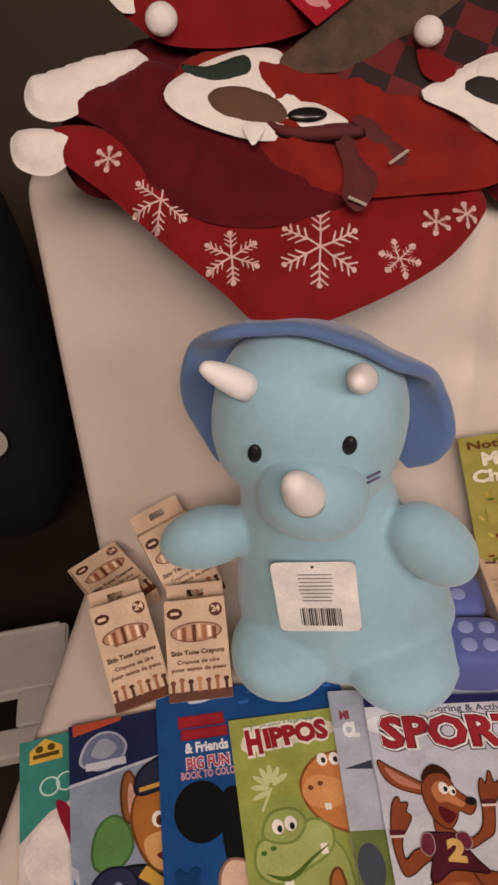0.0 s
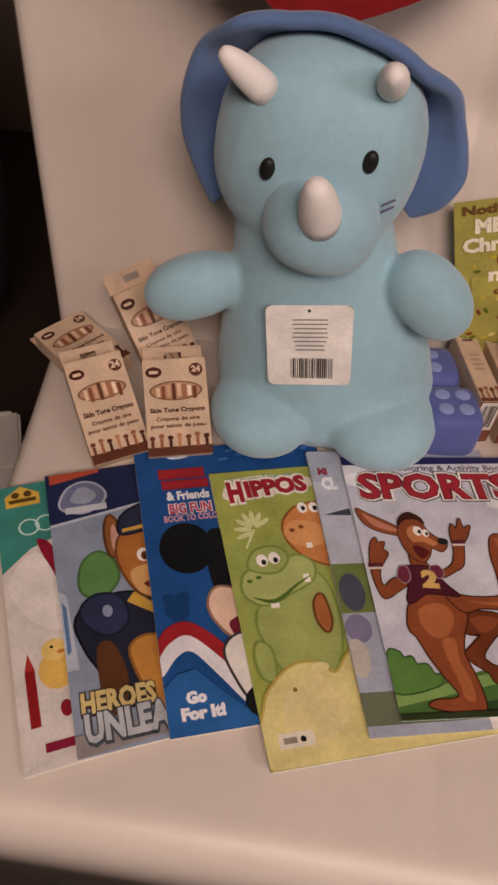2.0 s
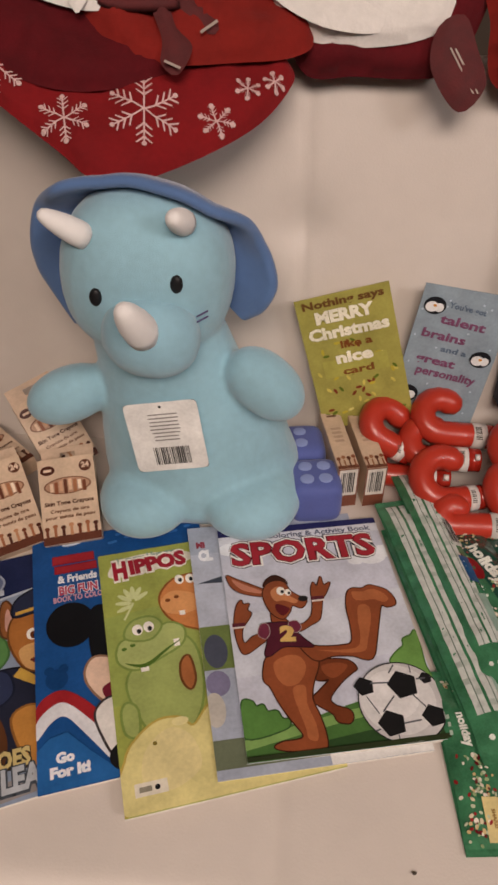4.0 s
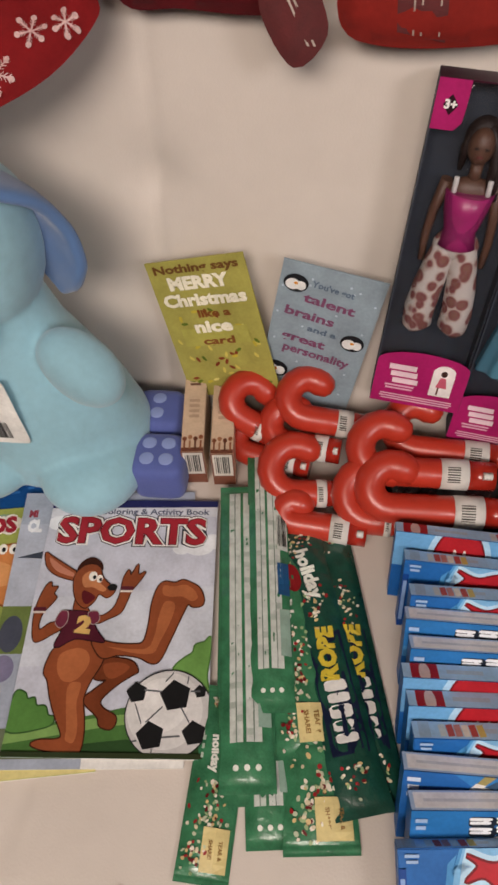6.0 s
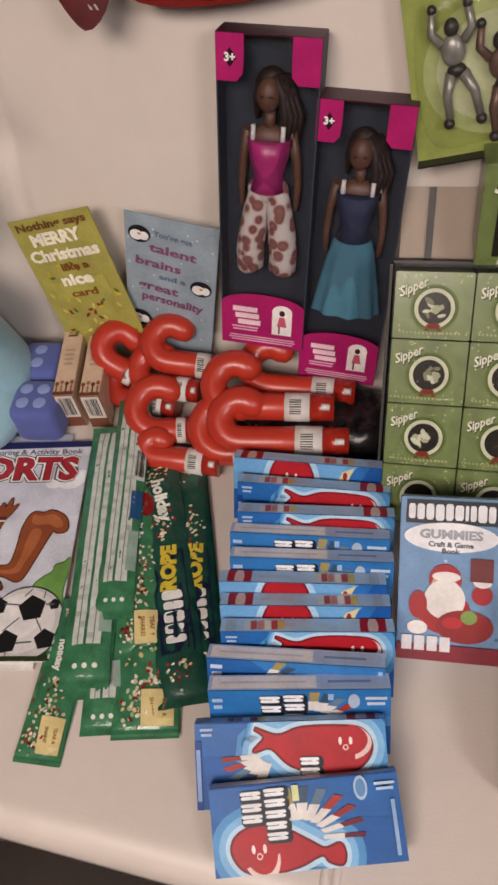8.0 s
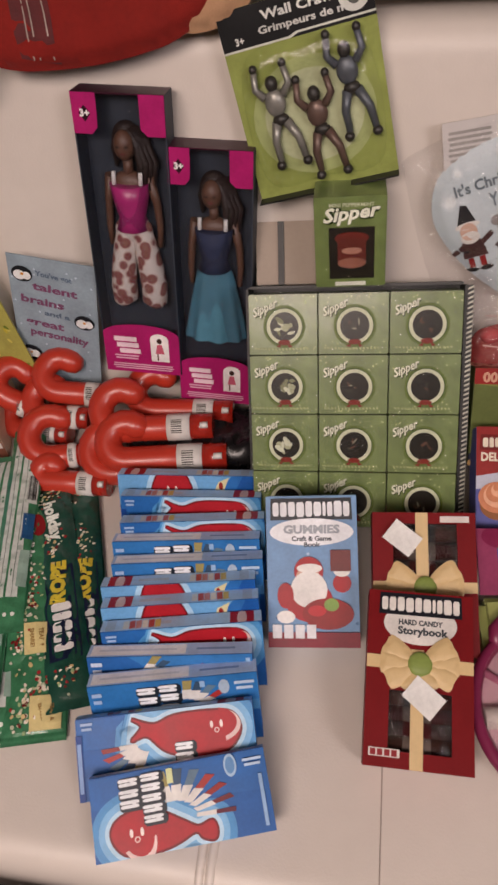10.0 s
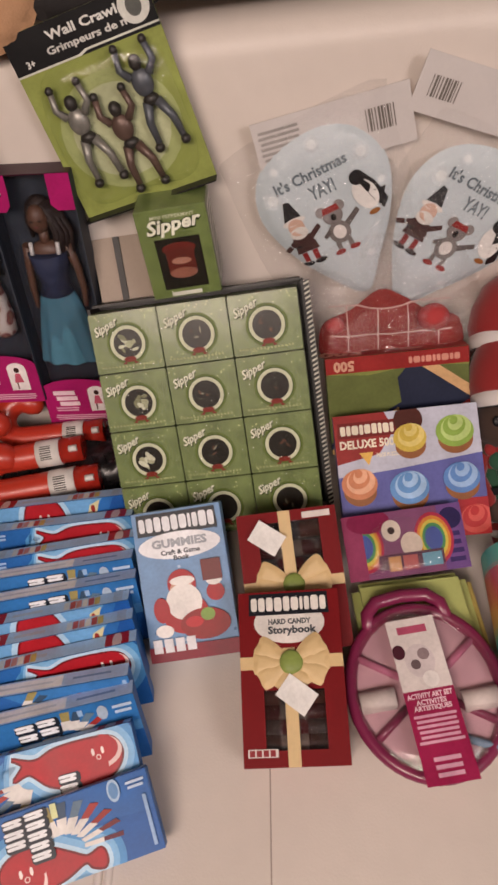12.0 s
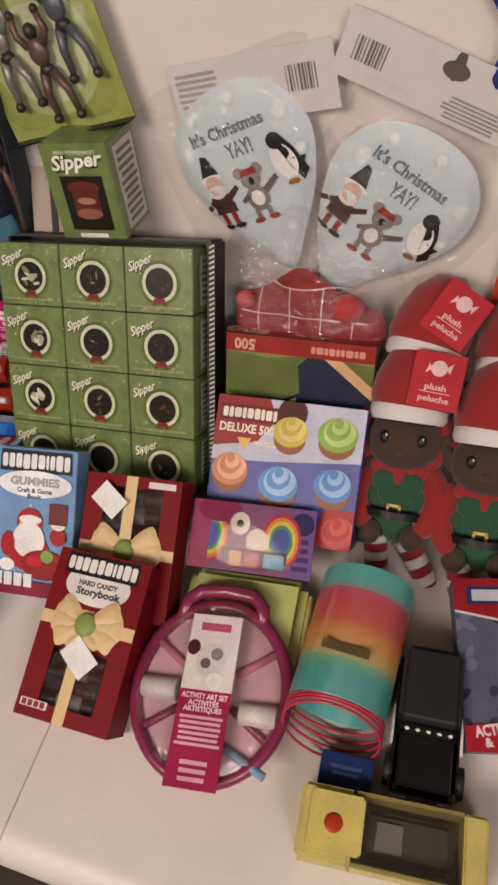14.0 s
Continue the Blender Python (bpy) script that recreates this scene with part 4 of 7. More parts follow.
def cane(hook, end, z, hook_r=0.030, r=0.0165, flip=1, z2=None):
    """A candy-filled cane: a hooked red tube, a paper label and a clear end."""
    z2 = z if z2 is None else z2
    a, e = Vector((*hook, z)), Vector((*end, z2))
    d = (e - a).normalized()
    hook_r, r = hook_r * 0.9, r * 0.96
    a = a + d * hook_r * 0.7
    s = (Vector((-d.y, d.x, 0)).normalized() * flip + Vector((0, 0, 0.62))).normalized()
    s = (s - d * s.dot(d)).normalized()
    bm = bmesh.new()
    c = a + s * hook_r
    pts = []
    for k in range(11):
        t = radians(215 - 215 * k / 10)
        pts.append(c + (-d * math.sin(t) - s * math.cos(t)) * hook_r)
    ob = base("candy_cane", pose(*a), "red plastic candy cane tube with white label, in a heap", "candy cane", "red candy canes in a heap")
    L = (e - a).length
    pts += [a + d * L * q for q in (0.12, 0.3, 0.52)]
    tube(bm, [q - a for q in pts], r, 18, round_ends=True)
    part("tube", bm, CANE, ob, smooth=True)
    bm = bmesh.new()
    tube(bm, [d * L * 0.50, d * L * 0.74], r + 0.0006, 18)
    part("label", bm, LABEL, ob, "white paper label")
    side, upv = Vector((-d.y, d.x, 0)).normalized(), Vector((0, 0, 1))
    for q in range(7):
        bm = bmesh.new()
        a0 = radians(25 + 9 * q)
        o = (upv * math.sin(a0) - side * math.cos(a0)) * (r + 0.0009)
        tube(bm, [o + d * L * 0.55, o + d * L * 0.66], 0.0006 + 0.0003 * (q % 2), 4)
        part("label_bar", bm, hexink("5a5650"), ob)
    bm = bmesh.new()
    tube(bm, [d * L * 0.74, d * L * 0.97], r - 0.0005, 18)
    part("end_cap", bm, CANEIN, ob, "darker red transparent end")
    bm = bmesh.new()
    o = (upv * 0.8 - side * 0.6) * (r + 0.0002)
    tube(bm, [o + d * L * 0.85, o + d * L * 0.93], 0.0042, 6)
    part("sticker", bm, LABEL, ob, "small white sticker")
    return ob


for args in (((0.303, 0.514), (0.355, 0.509), 0.49, 0.025, 0.0165, 1, 0.462),
             ((0.376, 0.519), (0.465, 0.528), 0.492, 0.026, 0.0165, 1, 0.48),
             ((0.317, 0.494), (0.408, 0.487), 0.44, 0.022, 0.0155, 1, 0.44),
             ((0.359, 0.497), (0.441, 0.496), 0.468, 0.024, 0.016, 1, 0.468),
             ((0.377, 0.437), (0.442, 0.453), 0.45, 0.031, 0.0165, 1, 0.446),
             ((0.471, 0.47), (0.612, 0.489), 0.478, 0.029, 0.0175, 1, 0.478),
             ((0.502, 0.517), (0.632, 0.524), 0.468, 0.028, 0.0165, 1, 0.468),
             ((0.463, 0.422), (0.514, 0.427), 0.447, 0.033, 0.0165, 1, 0.447),
             ((0.487, 0.432), (0.635, 0.454), 0.462, 0.027, 0.0185, 1, 0.462),
             ((0.391, 0.41), (0.485, 0.412), 0.438, 0.013, 0.0165, 1, 0.438)):
    cane(*args)


# ---- candy rope packets ----
FOIL = mat("green_foil", (0.045, 0.175, 0.082), 0.20, 0.45, 60, 0.8, 75, coat=0.5)
FOILD = mat("dark_foil", (0.012, 0.060, 0.040), 0.20, 0.4, 60, 0.8, 75, coat=0.5)
STRIP = mat("pale_strip", (0.56, 0.59, 0.55), 0.30, 0.25, 110, 0.5, 120, coat=0.3)
STRIPD = mat("pale_strip_dull", (.42, .47, .42), .3, .3, 80, .5, 90, coat=0.3)


def rope_packet(top, foot, width, lift, kind, tag, label):
    """A long wrapped candy rope: a wrinkled foil sleeve, round in the middle, flat and crimped at both ends."""
    a, b = Vector((*foot, SEAT + lift)), Vector((*top, SEAT + lift + 0.004))
    v = (b - a).normalized()
    u = v.cross(Vector((0, 0, 1))).normalized()
    m = Matrix((u, v, u.cross(v))).transposed().to_4x4()
    m.translation = a
    L = (b - a).length
    ob = base("candy_rope", m, label, "candy packet", "wrapped candy ropes on the seat")
    rnd = random.Random(round(top[0] * 977 + top[1] * 311))
    seed = rnd.uniform(0, 50)
    NL, NW = 110, 14

    def high(x, y):
        """Height of the sleeve over its back: full in the middle, flat at the sealed ends, wrinkled all over."""
        q = max(-1.0, min(1.0, 2 * x / width))
        full = max(0.0, min(1.0, (y - .008) / .035, (L - y - .008) / .035))
        h = 0.0010 + 0.0085 * full ** 0.7 * (1 - abs(q) ** 2.4)
        wr = noise.noise((x * 130 + seed, y * 70, seed)) * 0.0011 + noise.noise((x * 60 + y * 55 + seed, y * 25 - x * 40, 3.1)) * 0.0014
        return h + wr * (0.25 + 0.75 * full) + (0.0005 * math.sin(y * 2600) if y < .009 or y > L - .009 else 0.0)

    bm = bmesh.new()
    rows = []
    for i in range(NL + 1):
        y = L * i / NL
        full = max(0.0, min(1.0, y / .04, (L - y) / .04))
        wd = width * (1 - 0.07 * full) + 0.0012 * noise.noise((y * 40, seed, 1.0))
        zig = 0.0016 * (i % 2) if i in (0, NL) else 0.0
        rows.append([bm.verts.new((wd * (k / NW - .5), y + zig * (k % 2), high(wd * (k / NW - .5), y))) for k in range(NW + 1)])
    for r0, r1 in zip(rows, rows[1:]):
        for k in range(NW):
            bm.faces.new((r0[k], r0[k + 1], r1[k + 1], r1[k]))
    lo = [bm.verts.new((w0.co.x, w0.co.y, -0.0004)) for w0 in (rows[0][0], rows[0][-1], rows[-1][-1], rows[-1][0])]
    bm.faces.new(lo[::-1])
    part("sleeve", bm, FOILD if kind == "dark" else FOIL, ob, smooth=True)
    p = Print(width, L, 0.0004, lambda x, y: high(x - width / 2, y))

    def panel(x0, y0, x1, y1, c, n=0):
        """A printed panel that follows the sleeve."""
        n = n or max(1, int((y1 - y0) * L / .006))
        z = p.z
        for k in range(n):
            for x2, x3 in ((x0, (x0 + x1) / 2), ((x0 + x1) / 2, x1)):
                p.z = z
                p.rect(x2, y0 + (y1 - y0) * k / n, x3, y0 + (y1 - y0) * (k + 1) / n, c(k) if callable(c) else c)
        return p

    def beads(cy, sy, n, cx=.5, sx=.14):
        """Printed candy beads, red, cream and pale green."""
        z = p.z
        for k in range(n):
            p.z = z + k * 0.000008
            x, y = cx + rnd.gauss(0, sx), cy + rnd.gauss(0, sy)
            if .05 < x < .95 and .03 < y < .97:
                p.oval(x, y, rnd.uniform(.022, .05), rnd.uniform(.02, .036), rnd.choice(("8c2024", "c9bfa0", "d8d2c0", "c4ae7a", "e0dacb", "8fa678", "b0b89c", "5e1418")), rnd.uniform(0, 180), 7)

    if kind == "back":
        for q0, q1 in ((.20, .44), (.50, .78)):
            panel(q0, .13, q1, .97, lambda k: STRIP if rnd.random() < .86 else STRIPD)
            panel((q0 + q1) / 2 - .012, .13, (q0 + q1) / 2 + .012, .97, "6d7d70")
        panel(.70, .55, .97, .70, "c3c8c0")
        p.barcode(.73, .565, .95, .69, n=9)
        panel(.70, .38, .97, .50, "24507c")
        panel(.72, .17, .95, .33, "8fa89a")
        for k in range(3):
            p.oval(.30 + .2 * k, .065, .055, .055, "d8dcd2", 0, 8)
    elif kind == "front":
        beads(.30, .05, 45)
        beads(.46, .03, 30, .6)
        beads(.90, .04, 40)
        for y in (.62,):
            p.oval(.62, y + .13, .17, .30, "7c1a1e", 8, 14)
            p.text("holiday", .45, y, .050, "dfe2d8", -86, 1.6)
            p.bars(.16, y - .04, .22, y + .10, 3, "aebfb0", 3)
    elif kind == "plain":
        for k in range(10):
            panel(.10 + .03 * (k % 2), .06 + .018 * k, .34, .071 + .018 * k, "c9cfc4", 1)
        panel(.42, .42, .80, .56, "c3c8c0")
        p.barcode(.46, .43, .76, .55, n=7)
        beads(.75, .05, 20)
    else:
        panel(.18, .17, .84, .56, "141c34")
        p.z += .0002
        wordmark(p, .30, .20, .72, .40, 5, 4, "dcdad6", "141c34", False)
        p.text("ROPE", .52, .485, .055, "c9b43a", 84, 2.2)
        beads(.11, .03, 26)
        beads(.66, .04, 36)
        if tag:
            p.text("holiday", .52, .78, .050, "dfe2d8", -84, 1.6)
        beads(.92, .03, 26)
    if tag and kind != "dark":
        beads(.13, .04, 34, .34, .10)
        panel(.44, .055, .92, .055 + .034 / L, "cdbd84")
        p.text("TEAR &", .78, .055 + .017 / L, .020, "8a6a3a", -88, 1.0, None).text("SHARE!", .60, .055 + .017 / L, .020, "8a6a3a", -88, 1.0, None)
    p.done(ob).matrix_local = pose(-width / 2, 0, 0)
    return ob


GL = "green foil candy rope packet with festive print, overlapping others"
for top, foot, wd, lift, kind, tag in (((0.376, 0.342), (0.443, 0.09), 0.045, 0.001, 'back', 0),
                                       ((0.373, 0.218), (0.389, 0.051), 0.048, 0.002, 'front', 1),
                                       ((0.335, 0.408), (0.406, 0.116), 0.04, 0.005, 'plain', 0),
                                       ((0.439, 0.287), (0.487, 0.095), 0.068, 0.004, 'front', 1),
                                       ((0.435, 0.423), (0.537, 0.141), 0.046, 0.003, 'dark', 0),
                                       ((0.401, 0.409), (0.519, 0.132), 0.054, 0.011, 'dark', 1),
                                       ((0.389, 0.393), (0.458, 0.168), 0.054, 0.012, 'front', 1),
                                       ((0.334, 0.443), (0.414, 0.126), 0.052, 0.016, 'back', 0),
                                       ((0.35, 0.494), (0.422, 0.198), 0.044, 0.024, 'back', 0)):
    rope_packet(top, foot, wd, lift, kind, tag, GL if kind != "dark" else "dark green candy rope packet with white lettering")


# ---- blue candy boxes, stacked like shingles ----
def candy_box(bl, br, tl, kind, deep=0.012):
    ob, p = packet("candy_box", "blue cardboard candy box with a red balloon face, overlapping others", "candy box", bl, br, tl, deep, "2862a8", "blue candy boxes in an overlapping row")
    BAL, LET, DK = "a81f2a", "e3e6ea", "1c2430"

    def balloon(pts):
        """A glossy red balloon: pale halo, dark rim, brighter middle."""
        for g, c in ((.11, "4f90c8"), (.07, "7db2dc"), (.035, "b4d4ea")):
            p.shape(pts, c, c, g)
        p.shape(pts, BAL, "6c121c", .012)

    def smile(x, y, r, turn=0):
        p.oval(x, y, r, r * 1.5, "e0c4c0", turn, a0=200, a1=340).oval(x, y + .03, r * .90, r * 1.28, BAL, turn, a0=190, a1=350)
        p.oval(x - r * .30, y + .02, r * .10, r * .22, "e6d8d4").oval(x + r * .30, y + .02, r * .10, r * .22, "e6d8d4").ring(x, y - r * .6, r * .16, r * .06, "e0c4c0")

    def packs(x, y, n, r0, r1, a0, step):
        for k in range(n):
            a = radians(a0 - step * k)
            c = ("9a8f5c", "39506a", "5f7a90", "a03430", "8c2a28", "6a2228", "5c1a30")[k % 7]
            for q0, q1, cc in ((r0, (r0 + r1) / 2, "d8d6d2"), ((r0 + r1) / 2, r1, c)):
                x0, y0, x1, y1 = x + q0 * math.cos(a), y + q0 * 1.7 * math.sin(a), x + q1 * math.cos(a), y + q1 * 1.7 * math.sin(a)
                d = Vector((-(y1 - y0), x1 - x0)).normalized() * .024
                p.poly([(x0 + d.x, y0 + d.y), (x1 + d.x * 1.2, y1 + d.y * 1.2), (x1 - d.x * 1.2, y1 - d.y * 1.2), (x0 - d.x, y0 - d.y)], cc)

    def puffy(x, y, rx, ry):
        """One puffy pale letter lying on its side, with a dark shadow."""
        def bar(cx, cy, a, b, c):
            p.poly([(cx - a, cy - b * .5), (cx - a * .8, cy - b), (cx + a * .8, cy - b), (cx + a, cy - b * .5), (cx + a, cy + b * .5), (cx + a * .8, cy + b), (cx - a * .8, cy + b), (cx - a, cy + b * .5)], c)
        bar(x + .010, y - .012, rx + .012, ry + .016, DK)
        bar(x, y + ry * .45, rx, ry * .38, LET)
        bar(x, y - ry * .45, rx * .94, ry * .38, LET)
        bar(x + rx * .45, y, rx * .22, ry * .7, LET)

    p.poly([(0, 0), (1, 0), (1, .5), (0, .62)], "225aa0")
    if kind == 0:
        balloon([(.10, .26), (.13, .44), (.24, .53), (.38, .47), (.50, .32), (.58, .22), (.66, .26), (.68, .14), (.66, .04), (.60, .08), (.56, .16), (.44, .06), (.28, .01), (.16, .06)])
        smile(.24, .26, .10, 18)
        packs(.46, .36, 7, .12, .34, 100, 17)
        for y in (.88, .745, .62):
            puffy(.22, y, .055, .055)
        for y in (.90, .78, .655, .53, .41):
            puffy(.345, y, .055, .052)
        p.rect(.44, .78, .475, .96, "cfd6a0").oval(.80, .86, .036, .060, "a4c0da").oval(.80, .86, .026, .044, "5f8cbc").bars(.87, .80, .98, .92, 2, "b4cce4").rect(.948, .08, .968, .70, "93b4d8")
    elif kind == 1:
        balloon([(.32, .93), (.37, .82), (.31, .66), (.40, .70), (.50, .50), (.66, .40), (.84, .44), (.92, .66), (.88, .88), (.74, .93), (.56, .92), (.44, .84)])
        smile(.79, .74, .09, 90)
        packs(.40, .62, 5, .06, .26, 250, 16)
        for y in (.54, .42):
            puffy(.60, y, .05, .052)
        p.rect(.0, .0, .035, .80, "173f86").bars(.03, .84, .10, .96, 2, "9cb8dc").rect(.006, .1, .028, .7, "7f9cc8")
    elif kind == 2:
        p.rect(0, .60, 1, 1, "3272b4").rect(0, .45, 1, .60, "4f8cc4")
        for x, y in ((.34, .86), (.345, .72), (.47, .88), (.475, .75), (.47, .60)):
            puffy(x, y, .056, .058)
        packs(.56, .50, 4, .12, .28, 84, 16)
        p.oval(.80, .84, .032, .05, "a4b8cc").bars(.86, .76, .98, .92, 2, "b4cce4").rect(.66, .86, .69, .95, "93b4d8").bars(.02, .72, .08, .92, 2, "9cb8dc")
    elif kind == 4:
        p.rect(0, .52, 1, 1, "3a78b8").poly([(.0, .52), (.55, .52), (.25, 1), (0, 1)], "2a5fa4")
        packs(.30, .62, 4, .10, .26, 60, 16)
        p.poly([(.62, .80), (.70, .88), (.74, .62), (.66, .60)], "a81f2a").bars(.02, .62, .09, .94, 3, "c4d2e6").rect(.96, .5, .985, .95, "93b4d8")
    else:
        p.rect(0, .50, 1, 1, "6ba2d2").poly([(.66, .50), (1, .50), (1, 1), (.84, 1)], "2f6cb4").poly([(.80, .50), (1, .50), (1, 1), (.92, 1)], "1f57a4")
        p.oval(.40, .62, .20, .30, "a8cce6").oval(.40, .60, .165, .27, "6c121c").oval(.40, .59, .155, .26, BAL).oval(.37, .78, .010, .022, "e6d8d4").oval(.43, .78, .010, .022, "e6d8d4").oval(.40, .66, .06, .04, "e0c4c0").oval(.40, .68, .055, .036, BAL)
        p.poly([(.70, .68), (.78, .76), (.82, .98), (.74, .90)], "d4cda0").oval(.76, .84, .015, .03, "8c2a24")
    p.done(ob)
    # Pale edge print, its inks brightened to make up for the grazing light.
    e = Print(p.w, deep, 0)
    if kind in (2, 0, 4):
        e.rect(0, 0, 1, 1, "b4cdf0").rect(.02, .10, .60, .90, "f6f4f8").bars(.06, .36, .55, .64, 1, "dcdde6").rect(.62, .1, .98, .9, "b0c6ea").bars(.66, .35, .9, .65, 1, "7a94c4")
    else:
        far = kind == 1
        e.rect(0, 0, 1, 1, "b0d2f4").oval(.88 if far else .12, .5, .075, .42, "a81f2a").oval(.88 if far else .12, .4, .03, .08, "e0c4c0").bars(.22, .25, .46, .75, 1, "b4c6dc", 6)
        for k in range(6):
            x = (.14 if far else .58) + .04 * k
            e.poly([(x, .1), (x + .035, .15), (x + .030, .85), (x - .005, .8)], ("d4dade", "b85450", "c88a86", "e8e4dc", "b4504e", "d0bc70")[k])
        e.oval(.06 if far else .93, .5, .03, .3, "a8c0dc")
    q = e.done(ob, "edge_print")
    q.matrix_local = pose(0, p.h + 0.0006, -0.0, 0, 0, 0) @ pose(0, 0, 0, -90, 0, 0)
    return ob


# the top edge of each box that leans on the one behind it, from the front of the row to its back
SHINGLES = ((0.55, 0.134, 0.716, 0.17, 2),
            (0.541, 0.163, 0.703, 0.186, 4),
            (0.547, 0.19, 0.707, 0.221, 1),
            (0.54, 0.216, 0.7, 0.245, 3),
            (0.533, 0.24, 0.697, 0.267, 3),
            (0.537, 0.268, 0.694, 0.291, 2),
            (0.53, 0.296, 0.691, 0.316, 2),
            (0.532, 0.321, 0.687, 0.342, 1),
            (0.523, 0.358, 0.683, 0.371, 1),
            (0.511, 0.389, 0.679, 0.401, 3))
for xa, ya, xb, yb, kind in SHINGLES[::-1]:
    top = Vector((xa, ya, 0.493))
    rt = (Vector((xb, yb, 0.493)) - top).normalized()
    up = Vector((-rt.y * 0.50, rt.x * 0.50, 0.866)).normalized()
    bl = top - up * 0.078
    candy_box(bl, bl + rt * 0.164, top, kind, 0.019)
candy_box((0.558, 0.045, 0.442), (0.724, 0.08, 0.442), (0.541, 0.106, 0.48), 1, 0.016)
candy_box((0.587, -0.002, 0.441), (0.743, 0.045, 0.442), (0.567, 0.059, 0.469), 0, 0.016)


# ---- black bag behind the candy canes ----
bm, _ = pillow([(-.10, -.045), (.06, -.05), (.082, .0), (.075, .055), (-.02, .058), (-.10, .04)], .040, .03, .007, .018, 41)
o2 = mesh_object("black_bag", bm, mat("black_film", (.010, .009, .010), .28, .4, 60, .5, 60))
o2.matrix_world = pose(.598, .492, SEAT + .004, 0, 0, 4)
tagged(o2, "crumpled black plastic bag lying behind candy canes", "bag")

# ---- boxed fashion dolls ----
MAG = "a31d63"
FILM = clear("box_film", (0.88, 0.88, 0.90), 0.08, 0.04, 0.45, 26)
SKIN = mat("brown_vinyl", (0.120, 0.058, 0.036), 0.45, 0.06, 20)
HAIR = mat("dark_hair", (0.020, 0.010, 0.008), 0.55, 0.5, 160, 0.6, 300)
NAVY = mat("dark_insert", (0.022, 0.030, 0.046), 0.6, 0.15, 15)


def doll_box(bl, br, tl, outfit, label):
    m, w, h = frame_of(bl, br, tl)
    D = 0.033
    ob = base("doll_box", m, label, "doll box", "boxed fashion dolls")
    part("back_card", slab(0, w, 0, h, -D, -D + 0.002, 0), NAVY, ob)
    part("side_panel", slab(-0.0005, 0.001, 0.0, h, -D, -0.001, 0), NAVY, ob)
    part("side_panel", slab(w - 0.001, w + 0.0005, 0.0, h, -D, -0.001, 0), NAVY, ob)
    part("bottom_panel", slab(0, w, -0.0005, 0.001, -D, 0, 0), hexink(MAG), ob)
    part("top_panel", slab(0, w, h - 0.001, h + 0.0005, -D, 0, 0), hexink("3a1626"), ob)
    part("window", slab(0.001, w - 0.001, 0.001, h - 0.001, -0.0009, -0.0004, 0), FILM, ob, "clear plastic window")
    p = Print(w, h, 0.0002)
    arch = [(0, 0), (1, 0), (1, .155)] + [(.5 + .5 * math.cos(radians(a)), .165 + .045 * math.sin(radians(a))) for a in range(8, 180, 12)] + [(0, .155)]
    p.poly(arch, MAG)
    for k in range(3):
        p.rect(.14 + .03 * k, .135 - .026 * k, .44 + .02 * k, .155 - .026 * k, "e6cdd6")
    p.rect(.62, .055, .86, .15, "e8e2e0").oval(.74, .15, .12, .09, "e8e2e0").oval(.74, .145, .035, .04, "3a2420").poly([(.68, .09), (.80, .09), (.77, .13), (.71, .13)], "c05a70").rect(.70, .06, .72, .09, "5a3426")
    p.bars(.12, .055, .46, .078, 2, "d7a9bd", 3).bars(.08, .012, .92, .04, 3, "d7a9bd", 4)
    p.done(ob, "base_print", "magenta arch with pale marks")
    p = Print(w, h, 0.0002)
    p.poly([(1, .88), (.80, .88), (.73, .90), (.73, 1.0), (1, 1.0)], MAG).done(ob, "corner_print")
    p = Print(w, h, 0.0002)
    p.poly([(0, .88), (.20, .88), (.26, .90), (.27, .94), (.27, 1.0), (0, 1.0)], MAG)
    p.poly([(.07, .94), (.135, .965), (.20, .94), (.135, .915)], "2a0f1a").text("3+", .135, .94, .022, WHITE, 0, 1.5)
    p.done(ob, "corner_print")
    # the doll: one figure with hair and clothes
    UP = .045
    cx, z = w * .5, -D * .50
    bm = bmesh.new()
    top, skirt = outfit
    mats = [SKIN, HAIR, top, skirt, WHITE, hexink("7a2c38")]
    blob(bm, (cx, h * (UP + .805), z - .005), (.0165, .020, .012), mi=1)
    for k in range(9):
        o = .004 * math.sin(k * 2.1)
        tube(bm, [(cx + .004 + .0012 * k, h * (UP + .845), z + .002 - .001 * k), (cx + .012 + .0012 * k, h * (UP + .80), z + .003 - .001 * k), (cx + .016 + .0014 * k + o, h * (UP + .74), z + .004 - .0012 * k), (cx + .013 + .0016 * k + o, h * (UP + .66 - .006 * (k % 3)), z + .006 - .0012 * k)], [.0035, .0048, .0050, .0016], 8, 1)
    tube(bm, [(cx - .009, h * (UP + .83), z), (cx - .013, h * (UP + .78), z - .003), (cx - .014, h * (UP + .72), z - .006)], [.004, .0052, .002], 8, 1)
    blob(bm, (cx - .001, h * (UP + .795), z + .004), (.0115, .0160, .011), mi=0)
    for s in (-1, 1):
        blob(bm, (cx - .001 + s * .0045, h * (UP + .797), z + .0145), (.0022, .0012, .0008), mi=1, u=8, v=6)
    blob(bm, (cx - .001, h * (UP + .776), z + .0138), (.0032, .0010, .0008), mi=5, u=8, v=6)
    tube(bm, [(cx, h * (UP + .70), z), (cx, h * (UP + .75), z)], .0055, 10, 0)
    blob(bm, (cx, h * (UP + .665), z), (.0215, .016, .010), mi=0)
    tube(bm, [(cx, h * (UP + .52), z), (cx, h * (UP + .56), z), (cx, h * (UP + .61), z), (cx, h * (UP + .675), z)], [.0195, .0150, .0195, .0225], 20, 2)
